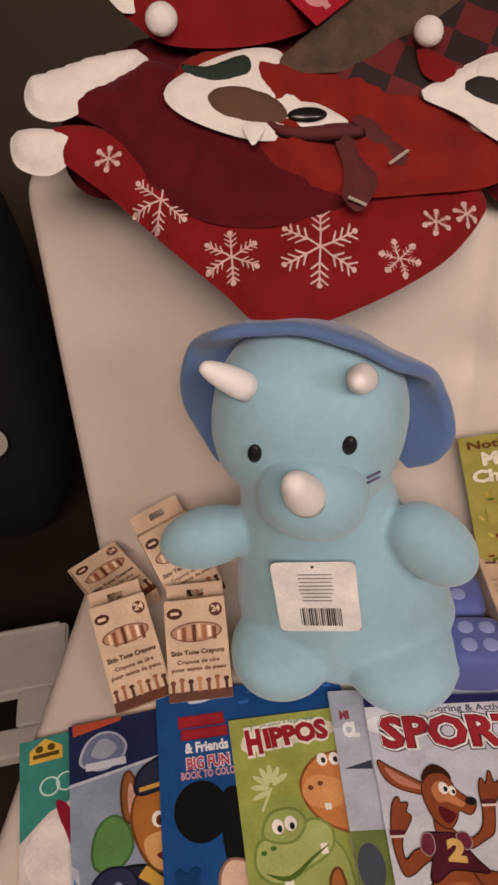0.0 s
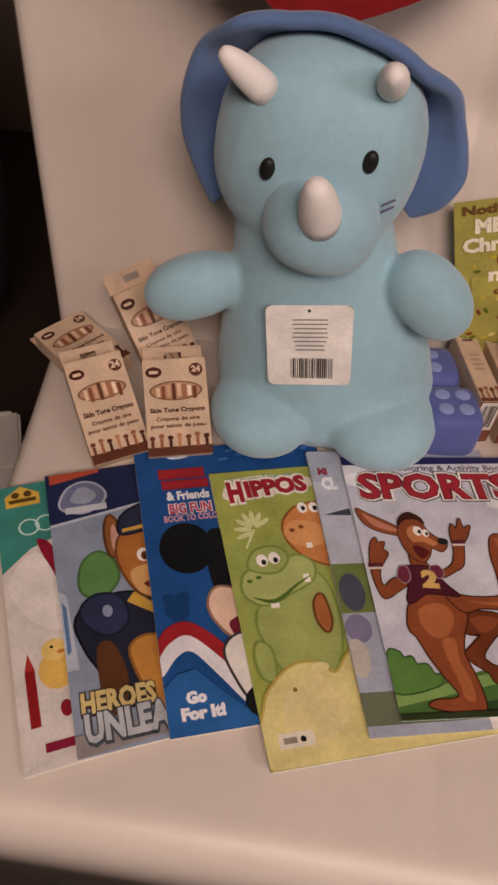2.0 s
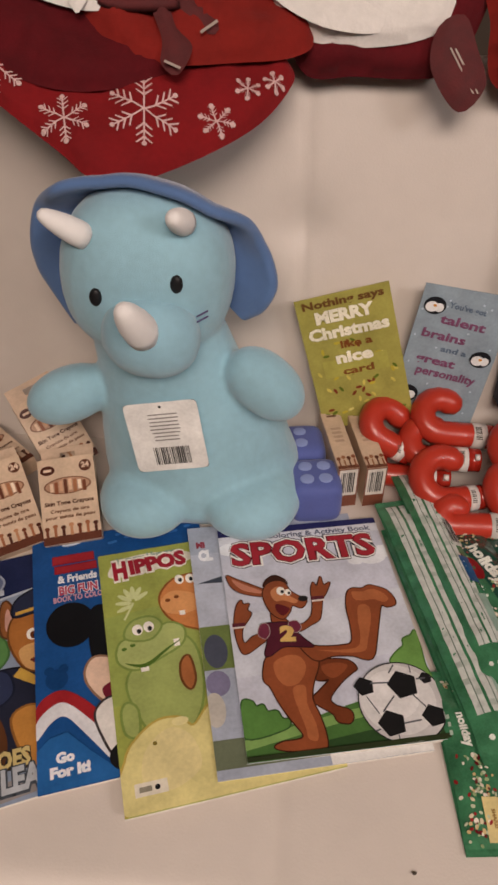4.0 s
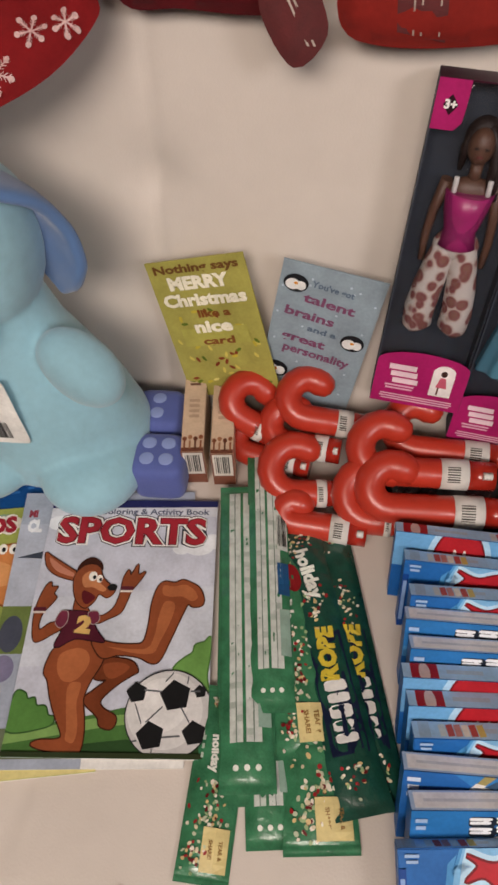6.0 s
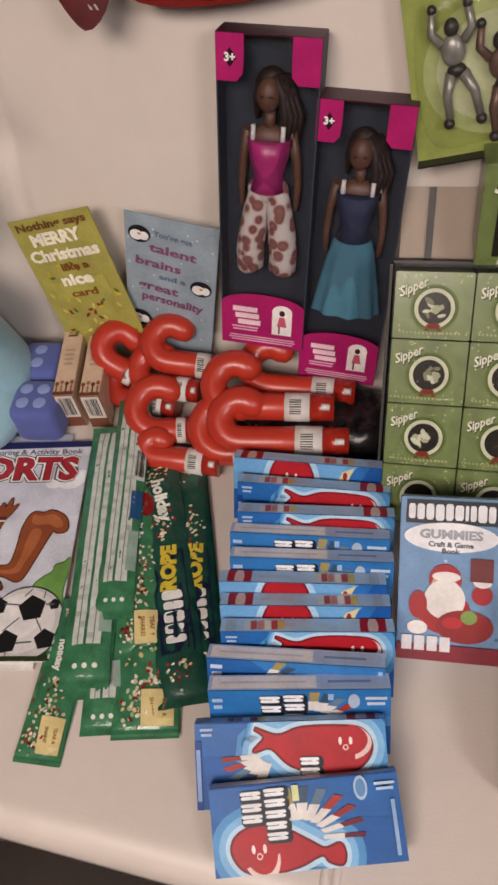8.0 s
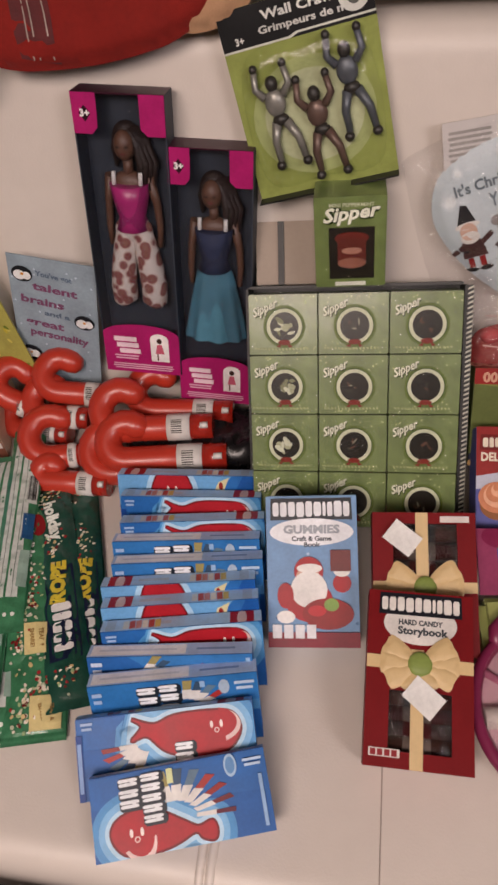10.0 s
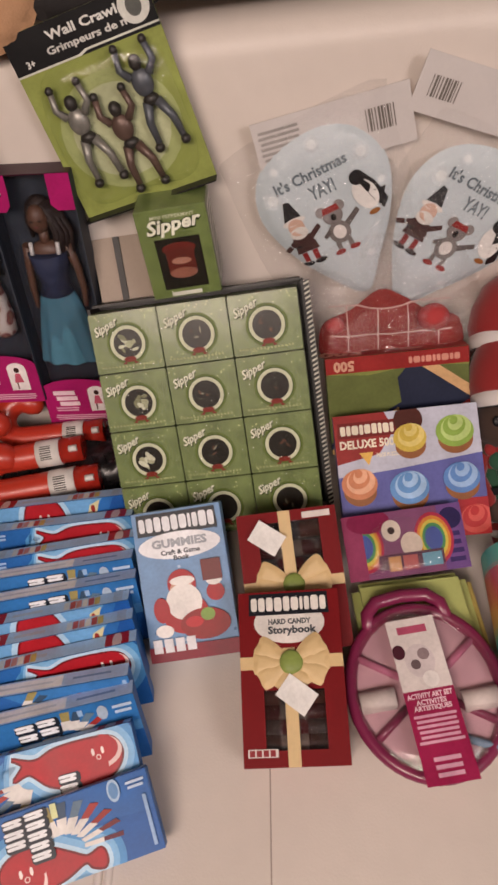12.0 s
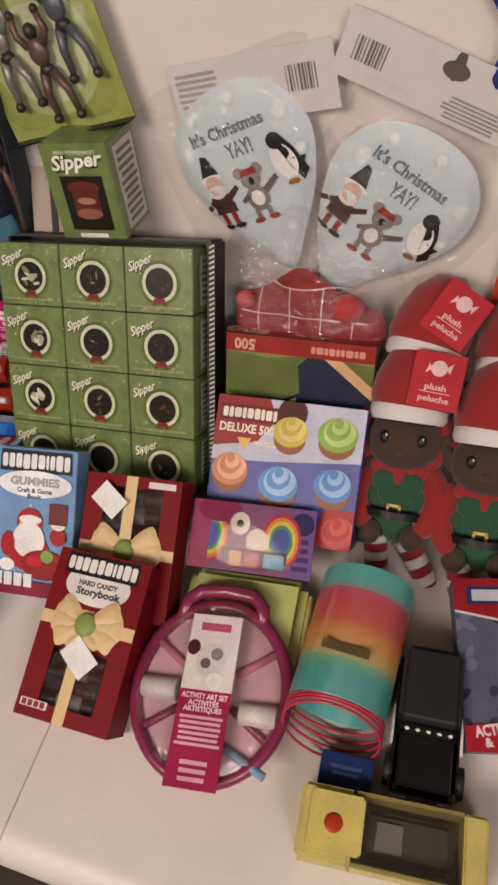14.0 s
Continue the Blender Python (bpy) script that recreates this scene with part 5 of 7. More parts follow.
    for s in (-1, 1):
        tube(bm, [(cx + s * .022, h * (UP + .695), z - .002), (cx + s * .028, h * (UP + .60), z - .006), (cx + s * .030, h * (UP + .52), z - .006), (cx + s * .029, h * (UP + .45), z - .004)], [.0060, .0046, .0040, .0030], 10, 0)
        tube(bm, [(cx + s * .011, h * (UP + .24), z), (cx + s * .012, h * (UP + .30), z)], [.006, .009], 10, 0)
        tube(bm, [(cx + s * .015, h * (UP + .672), z + .0095), (cx + s * .015, h * (UP + .715), z + .007)], .0025, 8, 4)
    # clothes below the waist, with folds
    if skirt.name.startswith("floral"):
        blob(bm, (cx, h * (UP + .515), z), (.022, .016, .0125), mi=3)
        for s in (-1, 1):
            tube(bm, [(cx + s * .008, h * (UP + .535), z), (cx + s * .012, h * (UP + .46), z), (cx + s * .016, h * (UP + .38), z), (cx + s * .019, h * (UP + .30), z), (cx + s * .018, h * (UP + .245), z), (cx + s * .016, h * (UP + .232), z)], [.010, .0135, .0150, .0155, .0152, .011], 22, 3)
    else:
        rr = []
        for i in range(10):
            t = i / 9
            y = h * (UP + .53 - .29 * t)
            rx = .0175 + (.021 * (t ** .7) if skirt != outfit[0] else .02 * t) - (.005 * max(0, t - .8) * 5 if outfit[1].name.startswith("floral") else 0)
            rr.append([bm.verts.new((cx + rx * math.cos(a) * (1 + .05 * t * math.cos(9 * a)), y, z + rx * .52 * math.sin(a) * (1 + .12 * t * math.cos(9 * a)))) for a in np.linspace(0, math.tau, 54, endpoint=False)])
        for a, b in zip(rr, rr[1:]):
            for k in range(54):
                f = bm.faces.new((a[k], b[k], b[(k + 1) % 54], a[(k + 1) % 54]))
                f.material_index, f.smooth = 3, True
    part("doll", bm, mats, ob, "brown-skinned fashion doll in party clothes")
    return ob


FLORAL = mat("floral_cloth", (0.62, 0.56, 0.52), 0.8, 0.1, 30)
nt = FLORAL.node_tree
vo, rp, mx = nt.nodes.new("ShaderNodeTexVoronoi"), nt.nodes.new("ShaderNodeValToRGB"), nt.nodes["Principled BSDF"]
vo.inputs["Scale"].default_value = 78
rp.color_ramp.elements[0].position, rp.color_ramp.elements[0].color = 0.20, (0.25, 0.12, 0.09, 1)
rp.color_ramp.elements[1].position, rp.color_ramp.elements[1].color = 0.68, (0.62, 0.57, 0.53, 1)
e = rp.color_ramp.elements.new(0.42)
e.color = (0.20, 0.045, 0.05, 1)
e = rp.color_ramp.elements.new(0.55)
e.color = (0.55, 0.46, 0.40, 1)
nt.links.new(nt.nodes["Texture Coordinate"].outputs["Object"], vo.inputs["Vector"])
nt.links.new(vo.outputs["Distance"], rp.inputs[0])
nt.links.new(rp.outputs[0], mx.inputs["Base Color"])
SATIN = mat("magenta_satin", (0.30, 0.018, 0.13), 0.35, 0.15, 60)
DENIM = mat("navy_cloth", (0.015, 0.022, 0.06), 0.8, 0.15, 80)
TULLE = mat("teal_cloth", (0.06, 0.19, 0.27), 0.7, 0.15, 80)
doll_box((.462, .541, .518), (.560, .542, .516), (.491, .605, .846), (SATIN, FLORAL), "boxed fashion doll in magenta top and flowered trousers, leaning")
doll_box((.555, .539, .473), (.648, .539, .470), (.580, .600, .791), (DENIM, TULLE), "boxed fashion doll in navy top and teal skirt, leaning")


# ---- stretchy climbing figures on a card ----
m, w, h = frame_of((.671, .594, .730), (.815, .601, .766), (.634, .628, .905))
ob = base("figure_pack", m, "green blister card with three climbing toy figures, leaning on the backrest", "toy pack")
part("card", slab(0, w, 0, h, -0.012, -0.010, 0), hexink("8c9650"), ob)
part("tray_edge", slab(0, w, 0.0, 0.0015, -0.010, 0.006, 0), BLACK, ob, "black bottom edge")
bm, hf = pillow([(0.012, .02), (.5 * w, .012), (w - .012, .02), (w - .014, h * .72), (.5 * w, h * .80), (.014, h * .72)], 0.016, 0.012, 0.008)
bl = part("blister", bm, clear("blister", (0.96, 0.97, 0.95), 0.09, 0.06, 0.15, 40), ob, "clear plastic blister")
bl.matrix_local = pose(0, 0, -0.0095)
p = Print(w, h, -0.0097)
p.rect(0, .80, 1, 1, "1a1b1c").poly([(0, .80), (.45, .80), (.5, .815), (1, .815), (1, .825), (.49, .825), (.44, .81), (0, .81)], "c9cbc0").text("Wall Crawlers", .60, .935, .045, "d8d8d2", 0, 1, .62).text("Grimpeurs de mur", .58, .87, .036, "c8c8c2", 0, 1, .66).text("3+", .12, .845, .035, "d8d8d2", 0, 1)
p.oval(.88, .92, .10, .10, "cfd0c8").oval(.88, .92, .05, .06, "5a5c58").oval(.5, .40, .42, .38, "a3ac74").oval(.5, .40, .34, .30, "b9be98").done(ob)
SIL = mat("silver_rubber", (0.26, 0.25, 0.23), 0.35, 0.25, 120, metal=0.4)
BRZ = mat("bronze_rubber", (0.13, 0.08, 0.065), 0.4, 0.25, 120, metal=0.3)
STL = mat("grey_rubber", (0.10, 0.11, 0.13), 0.4, 0.25, 120, metal=0.3)
DRK = mat("dark_rubber", (0.025, 0.022, 0.02), 0.45, 0.2, 120)
for cx, cy, mt in ((.27, .50, SIL), (.53, .40, BRZ), (.77, .57, STL)):
    bm = bmesh.new()
    X, Y = cx * w, cy * h
    blob(bm, (X, Y + .022, 0), (.0062, .0075, .006), mi=1)
    blob(bm, (X, Y + .004, 0), (.0105, .013, .006), mi=0)
    blob(bm, (X + .002, Y - .012, 0), (.0082, .006, .006), mi=1)
    for s in (-1, 1):
        tube(bm, [(X + s * .009, Y + .010, 0), (X + s * .017, Y + .020, 0), (X + s * .0145, Y + .036, .001)], [.0042, .0036, .0032], 8, 0)
        blob(bm, (X + s * .0145, Y + .038, .001), (.0042, .0046, .004), mi=1, u=10, v=8)
        tube(bm, [(X + s * .005 + .002, Y - .014, 0), (X + s * .012 + .004, Y - .032, 0), (X + s * .013 + .006, Y - .052, 0)], [.0052, .0042, .0034], 8, 0)
        blob(bm, (X + s * .014 + .006, Y - .056, .001), (.0052, .0050, .005), mi=1, u=10, v=8)
    part("figure", bm, [mt, DRK], ob, "rubbery climbing figure with raised arms")


# ---- peppermint sipper boxes in their tray ----
SG = mat("sipper_green", (0.150, 0.205, 0.062), 0.36, 0.42, 55, 0.10, 120, coat=0.25)
SGL = mat("sipper_pale", (0.36, 0.41, 0.20), 0.4, 0.1, 90)
DARKWIN = mat("dark_window", (0.016, 0.014, 0.010), 0.30, 0.3, 60, spec=0.25)
TOP = Vector((.663, .516, .668))
DOWN = Vector((.026, -.118, -.164)).normalized()
RIGHT = (Vector((.892, .524, .678)) - TOP).normalized()
DOWN = (DOWN - RIGHT * DOWN.dot(RIGHT)).normalized()
OUT = RIGHT.cross(-DOWN)
CW, CH = 0.0762, 0.0665


def sipper_box(origin, right, up, w, h, seed, filled, depth=0.066):
    m, _, _ = frame_of(origin, origin + right * w, origin + up * h)
    ob = base("sipper_box", m, "small green peppermint sipper box with a round window", "candy box", "sipper boxes in a tray")
    part("box", slab(0.0007, w - 0.0007, 0.0007, h - 0.0007, -depth, 0, 0.0008), SG, ob)
    p = Print(w, h, 0.0002)
    rnd = random.Random(seed)
    for k in range(22):
        p.oval(rnd.uniform(.03, .97), rnd.choice((rnd.uniform(.03, .22), rnd.uniform(.75, .97))), .012, .012, "b9c48a", 0, 6)
    p.oval(.52, .47, .30, .30, "5f7034").oval(.52, .47, .27, .27, "46592a").oval(.52, .47, .255, .255, "cdd1b4").oval(.52, .47, .205, .205, DARKWIN)
    # Ovals painted on the window stand for reflections, more and paler where filled.
    if filled:
        for k in range(9):
            p.oval(.52 + rnd.uniform(-.11, .11), .47 + rnd.uniform(-.11, .11), rnd.uniform(.03, .09), rnd.uniform(.02, .05), rnd.choice(("a8ab8c", "c9ccb4", "7d8062")), rnd.uniform(0, 180), 10)
    else:
        for k in range(4):
            p.oval(.52 + rnd.uniform(-.10, .10), .47 + rnd.uniform(-.10, .10), rnd.uniform(.02, .06), .012, rnd.choice(("6a4a3c", "4a4a40", "8d8a78")), rnd.uniform(0, 180), 8)
    p.oval(.52, .20, .07, .03, "7d2a20")
    p.text("Sipper", .235, .755, .145, "2c3a14", 24, 2.6, .40, slant=.45).text("Sipper", .228, .762, .145, "dcdec8", 24, .9, .40, slant=.45)
    for k in range(16):
        x = .10 + .05 * k
        p.oval(x, .10 + .035 * abs(x - .5), .014, .022, "a9b27e", 30, 6)
    p.oval(.52, .215, .09, .035, "7d2a20").poly([(.47, .20), (.40, .14), (.46, .13)], "7d2a20").poly([(.57, .20), (.64, .14), (.58, .13)], "7d2a20").done(ob)
    part("wrap", slab(-.0001, w + .0001, .0, h, -depth * .9, .0024, .0012, 2), clear("cello_wrap", (.98, .98, .97), .10, .045, .7, 45), ob, "clear shiny wrap")
    e = Print(depth, h, 0)
    e.rect(.30, .12, .78, .88, "b9bd9c").bars(.36, .18, .72, .84, 7, "5c6248", seed)
    q = e.done(ob, "side_print", "pale nutrition label")
    q.matrix_local = pose(w - 0.0003, 0, 0, 0, 90, 0)
    return ob


for r in range(4):
    for c in range(3):
        o = TOP + RIGHT * (CW * c) + DOWN * (CH * (r + 1))
        sipper_box(o, RIGHT, -DOWN, CW, CH, r * 3 + c, c == 0 and r < 3)
m, w, h = frame_of(TOP + DOWN * (CH * 4 + .004) - RIGHT * .004, TOP + DOWN * (CH * 4 + .004) + RIGHT * (CW * 3 + .004), TOP - RIGHT * .004 - DOWN * .004)
tray = base("display_tray", m, "black display tray with striped edges holding green sipper boxes", "display tray")
TB = mat("tray_black", (0.014, 0.013, 0.011), 0.5, 0.15, 30)
part("back", slab(0, w, 0, h, -0.074, -0.070, 0), TB, tray)
part("side", slab(-0.003, 0, 0, h, -0.074, -0.030, 0), TB, tray)
part("side", slab(w, w + 0.003, 0, h, -0.074, -0.028, 0), TB, tray)
part("top_lip", slab(0, w, h, h + 0.003, -0.074, -0.040, 0), TB, tray)
part("flap", slab(0.004, w * 0.42, h + 0.004, h + 0.075, -0.074, -0.072, 0), mat("grey_card", (0.38, 0.31, 0.25), 0.7, 0.1, 20), tray, "upright grey-brown card flap")
part("flap_edge", slab(.030, .037, h + 0.004, h + 0.075, -0.0718, -0.069, 0), TB, tray)
p = Print(w + 0.009, h, -0.0274)
p.rect(w / p.w, 0, 1, 1, TB)
for k in range(52):
    y = k / 52
    p.poly([((w + .003) / p.w, y), (1, y + .010), (1, y + .018), ((w + .003) / p.w, y + .008)], "b4b2a4")
p.done(tray, "striped_edge", "black and white striped edge")
p = Print(h, 0.04, 0)
p.text("CANDY", .52, .45, .42, "cfcdbe", 0, 2)
q = p.done(tray, "lettering")
q.matrix_local = pose(w + 0.0035, 0, -0.072, 0, 90, 0) @ pose(0, 0, 0, 0, 0, 90) @ pose(0, -0.04, 0)
# the single one on top
o = Vector((.736, .537, .664))
sr, su = Vector((.98, .05, .04)).normalized(), Vector((.0, .2, .98)).normalized()
su = (su - sr * su.dot(sr)).normalized()
m, _, _ = frame_of(o, o + sr, o + su)
ob = base("sipper_box", m, "green peppermint sipper box with clear window, standing on the others", "candy box", "sipper boxes in a tray")
w, h = .074, .098
part("box", slab(0, w, 0, h, -.062, 0, .001), SG, ob)
p = Print(w, h)
p.rect(.20, .10, .84, .68, DARKWIN).oval(.52, .56, .24, .09, "6a2a22").rect(.32, .28, .72, .56, "5f2a22").oval(.52, .28, .20, .08, "8a5a4a").oval(.52, .42, .14, .05, "a87a68")
p.text("MINI PEPPERMINT", .52, .915, .04, "c9cdb0", 0, .6, .62).text("Sipper", .5, .82, .15, "26340f", 6, 3, .80, slant=.3).text("Sipper", .49, .825, .15, "e9ead8", 6, 1, .80, slant=.3).rect(.28, .02, .72, .065, "d8d8cc").done(ob)
e = Print(.062, h, 0)
e.rect(.18, .06, .92, .92, "cdccc0").bars(.24, .10, .86, .88, 10, "6a6a5c", 9)
q = e.done(ob, "side_print", "white nutrition label")
q.matrix_local = pose(w + .0004, 0, 0, 0, 90, 0)
part("film", slab(-.0015, w + .0015, -.0, h + .001, -.0635, .0035, .001), clear("shrink_film", (1, 1, 1), .10, .06, .25, 30), ob, "clear shrink wrap")


# ---- gummy craft book box ----
ob, p = packet("candy_box", "pale blue candy box with a snowy figure in a red suit", "candy box", (.713, .219, .437), (.809, .227, .441), (.697, .345, .533), .026, "7094bc")
rnd = random.Random(8)
for k in range(40):
    p.oval(rnd.uniform(.02, .98), rnd.uniform(.1, .98), .018, .018, rnd.choice(("7f9fc2", "a9c0d8", "4a6c96")), 0, 8)
wordmark(p, .07, .86, .93, .965, 10, 5, "dcdee2", "20262e")
p.oval(.5, .76, .46, .15, "e6e8ec").text("GUMMIES", .5, .775, .055, "9aa0a8", 0, 1.6, .62).text("Craft & Game", .5, .715, .032, "39404a", 0, 1.2, .44).text("Book", .5, .675, .032, "39404a", 0, 1.2, .18)
p.oval(.46, .30, .26, .22, "a02028").oval(.46, .50, .16, .16, "a02028").oval(.45, .46, .13, .12, "caa08c").oval(.46, .38, .20, .20, "e3e0dc").oval(.47, .52, .14, .05, "e3e0dc").oval(.20, .34, .09, .14, "a02028").oval(.82, .42, .10, .10, "a02028").oval(.82, .50, .09, .06, "e3e0dc").oval(.20, .20, .10, .07, "e3e0dc").oval(.66, .22, .28, .17, "8c1a20").oval(.70, .28, .08, .07, "7d9a4a").oval(.54, .24, .10, .06, "b8242c").rect(.70, .50, .92, .64, "6a2a2a")
p.rect(0, 0, 1, .10, "7d2030")
for k in range(4):
    p.rect(.05 + .125 * k, .06, .15 + .125 * k, .15, "dcdce0")
p.done(ob)


# ---- red storybook candy boxes ----
RED = mat("storybook_red", (0.165, 0.006, 0.008), 0.5, 0.15, 30, spec=.12)
BOW = mat("cream_ribbon", (0.62, 0.45, 0.22), 0.5, 0.1, 40)


def story_box(bl, br, tl, full, depth=0.04):
    m, w, h = frame_of(bl, br, tl)
    ob = base("storybook_box", m, "dark red candy gift box with printed cream ribbon and window", "candy box", "red candy gift boxes")
    wx0, wx1, wy0, wy1 = (.22, .80, .09, .42) if full else (.20, .82, .40, .92)
    part("back", slab(0, w, 0, h, -depth, -depth + .002, .0005), RED, ob)
    for x0, x1, y0, y1 in ((0, w, 0, h * wy0), (0, w, h * wy1, h), (0, w * wx0, h * wy0, h * wy1), (w * wx1, w, h * wy0, h * wy1)):
        part("front", slab(x0, x1, y0, y1, -.0015, 0, 0), RED, ob)
    for x0, x1, y0, y1 in ((-.0002, .001, 0, h), (w - .001, w + .0002, 0, h), (0, w, -.0002, .001), (0, w, h - .001, h + .0002)):
        part("side", slab(x0, x1, y0, y1, -depth, -.0004, 0), RED, ob)
    for k in range(4):
        yy = h * (wy0 + (wy1 - wy0) * (k + .5) / 4)
        bm = bmesh.new()
        tube(bm, [(w * (wx0 - .08), yy, -.016), (w * (wx1 + .08), yy, -.016)], .0095, 14)
        part("candy_roll", bm, hexink(("3a1a18", "3c2c28", "38100f", "44261e")[k]), ob, "wrapped roll of hard candy")
        bm = bmesh.new()
        tube(bm, [(w * .36, yy, -.016), (w * .62, yy, -.016)], .0098, 14)
        part("candy_label", bm, hexink(("7a6a60", "4a1014", "645a52", "2a2428")[k]), ob)
    part("window", slab(w * (wx0 - .01), w * (wx1 + .01), h * (wy0 - .01), h * (wy1 + .01), -.0024, -.0019, 0), FILM, ob, "clear plastic window")
    p = Print(w, h, 0.0002)
    if full:
        p.oval(.5, .81, .35, .20, "d8d4ce")
        wordmark(p, .12, .878, .88, .968, 10, 5)
        p.text("HARD CANDY", .5, .815, .032, "43484c", 0, 1.3, .42).text("Storybook", .52, .765, .045, "43484c", 0, 1.3, .48)
        by, bands = .575, ((.42, 0, .54, .66),)
        p.rect(.045, .055, .33, .10, "d9d2cc")
        for k in range(4):
            p.rect(.06 + .065 * k, .06, .11 + .065 * k, .095, "8d2a30")
    else:
        by = .47
        bands = ((.42, .0, .54, 1),)
        p.rect(.66, .93, .94, .975, "d9d2cc")
    for x0, y0, x1, y1 in bands:
        p.rect(x0, y0, x1, y1, BOW)
    p.rect(0, by - .035, 1, by + .04, BOW)
    p.done(ob)
    # the bow lies proud of the front
    for k, (ang, ln) in enumerate(((150, .36), (178, .36), (205, .34), (30, .36), (2, .36), (-25, .34), (250, .26), (290, .24))):
        pts = [(0, 0), (ln * w * .5, .010), (ln * w, .011), (ln * w * 1.02, 0), (ln * w, -.009), (ln * w * .5, -.008)]
        bm, _ = pillow(pts, .0035, .006, .004)
        o2 = part("bow_loop", bm, BOW, ob)
        o2.matrix_local = pose(w * .5, h * by, .0010 + .0003 * (k % 4), 0, 0, ang)
    bm = bmesh.new()
    blob(bm, (w * .5, h * by, .004), (.0115, .0115, .004))
    part("bow_centre", bm, hexink("7f8f4a"), ob, "green round seal")
    tg = part("gift_tag", slab(0, .033, 0, .024, 0, .0008, 0), WHITE, ob, "white gift tag")
    tg.matrix_local = pose(w * .48, h * by - (.010 if full else -.034), .0056, 0, 0, -38) @ pose(0 if full else -.042, -.024 if full else -.012, 0)
    return ob


story_box((.815, .106, .462), (.914, .104, .462), (.808, .258, .512), True)
story_box((.822, .214, .458), (.926, .220, .460), (.810, .338, .530), False, .036)


# ---- jigsaw puzzle boxes ----
ob, p = packet("puzzle_box", "jigsaw puzzle box with a picture of frosted cupcakes", "puzzle box", (.927, .335, .463), (1.086, .338, .466), (.919, .453, .546), .045, "5c5fa0")
p.poly([(0, 1), (1, 1), (1, .62), (.4, .55), (0, .52)], "b9bccb").poly([(0, 1), (.36, 1), (.42, .86), (.30, .68), (0, .62)], "8c2a26").rect(0, 0, 1, .22, "3d4a8c").poly([(.75, .0), (1, .0), (1, .28), (.8, .28)], "a8242c")
wordmark(p, .04, .84, .42, .92, 9, 7, "e2d9c4", "6c1f1c")
p.text("DELUXE 500", .22, .765, .065, "e2d9c4", 0, 1.2, .38).poly([(.16, .70), (.26, .70), (.22, .60)], "e0b25a").oval(.52, .92, .10, .10, "4a2018").text("PIECE PUZZLE", .36, .67, .03, "e2d9c4", 0, 1, .16)


def cupcake(p, cx, cy, r, c, light):
    p.oval(cx, cy - .06, r * .92, r * .8, "8d5a34")
    for k in range(5):
        q = 1 - k * .19
        p.oval(cx + .01 * (k % 2), cy + .02 * k, r * q, r * q * .86, c if k % 2 == 0 else light, 14 * k)


for a in ((.52, .78, .115, "cdb44e", "e0cd7a"), (.83, .80, .13, "88a84a", "b4cb7c"), (.14, .46, .125, "c9825c", "e0ab8a"), (.48, .40, .135, "5f8ec4", "9cbde0"), (.84, .44, .125, "5a84c0", "96b6dd"), (.90, .10, .14, "b02a2c", "c9524a")):
    cupcake(p, *a)
p.done(ob)
ob, p = packet("puzzle_box", "jigsaw puzzle box with a landscape, lying upside down", "puzzle box", (.920, .445, .487), (1.080, .452, .496), (.922, .508, .583), .05, "5d6634", "")
p.poly([(0, 0), (1, 0), (1, .55), (.6, .9), (.5, .75), (.52, .5), (0, .12)], "20263c").poly([(0, .05), (.5, .45), (.5, .30), (.1, 0), (0, 0)], "c09a62").poly([(.50, .95), (.62, .90), (1, .50), (1, .62), (.66, .98)], "d0a878").poly([(0, .84), (.3, .80), (.6, .86), (1, .82), (1, .30), (1, .84), (0, .86)], "79803f").rect(0, .84, 1, 1, "8c1f1c").text("500", .13, .915, .10, "c99a80", 180, 1.5)
wordmark(p, .58, .88, .94, .95, 9, 8, "c98a78", "8c1f1c").done(ob)
q = Print(p.w, .05, .0004)
q.rect(0, 0, 1, 1, "8c1f1c").text("500", .12, .45, .5, "d8a890", 180, 1.5).rect(.55, .25, .92, .75, "c98a78").bars(.57, .3, .90, .7, 1, "8c1f1c").rect(.70, .05, 1, .95, "a5362c")
q = q.done(ob, "top_print")
q.matrix_local = pose(0, p.h, 0, -90, 0, 0)

# ---- lip balm kit card ----
m, w, h = frame_of((0.928, 0.286, 0.47), (1.056, 0.295, 0.47), (0.92, 0.348, 0.5))
ob = base("craft_kit", m, "purple and pink carded kit with rainbows, propped on the seat", "toy kit")
part("card", slab(0, w, 0, h, -.002, 0, 0), hexink("7a4a6c"), ob)
p = Print(w, h)
p.rect(.80, 0, 1, 1, "6a4a84").oval(.90, .78, .09, .09, "2c2350").bars(.84, .08, .97, .60, 4, "3a2c60", 2)
for cx in (.16, .74):
    for k, c in enumerate(("a8324a", "c9803c", "c9b850", "4f8a5a", "4a5a9c")):
        p.oval(cx, .50, .16 - .022 * k, .22 - .03 * k, c)
p.rect(0, 0, .16, 1, "8c3a5c").oval(.22, .88, .18, .10, "7c1f46").oval(.40, .70, .08, .09, "d0c4b8").oval(.55, .46, .09, .10, "cbbcb0").oval(.40, .70, .03, .03, "3a2c2c").rect(.26, .12, .80, .34, "5a3a4c").rect(.34, .08, .44, .30, "b98a5c").rect(.46, .08, .58, .30, "a85a5a").rect(.62, .10, .78, .30, "6a9ab0").done(ob)
bm, _ = pillow([(w * .2, h * .06), (w * .78, h * .06), (w * .78, h * .6), (w * .5, h * .9), (w * .22, h * .7)], .010, .008, .006)
part("blister", bm, MATS["blister"], ob, "clear blister")

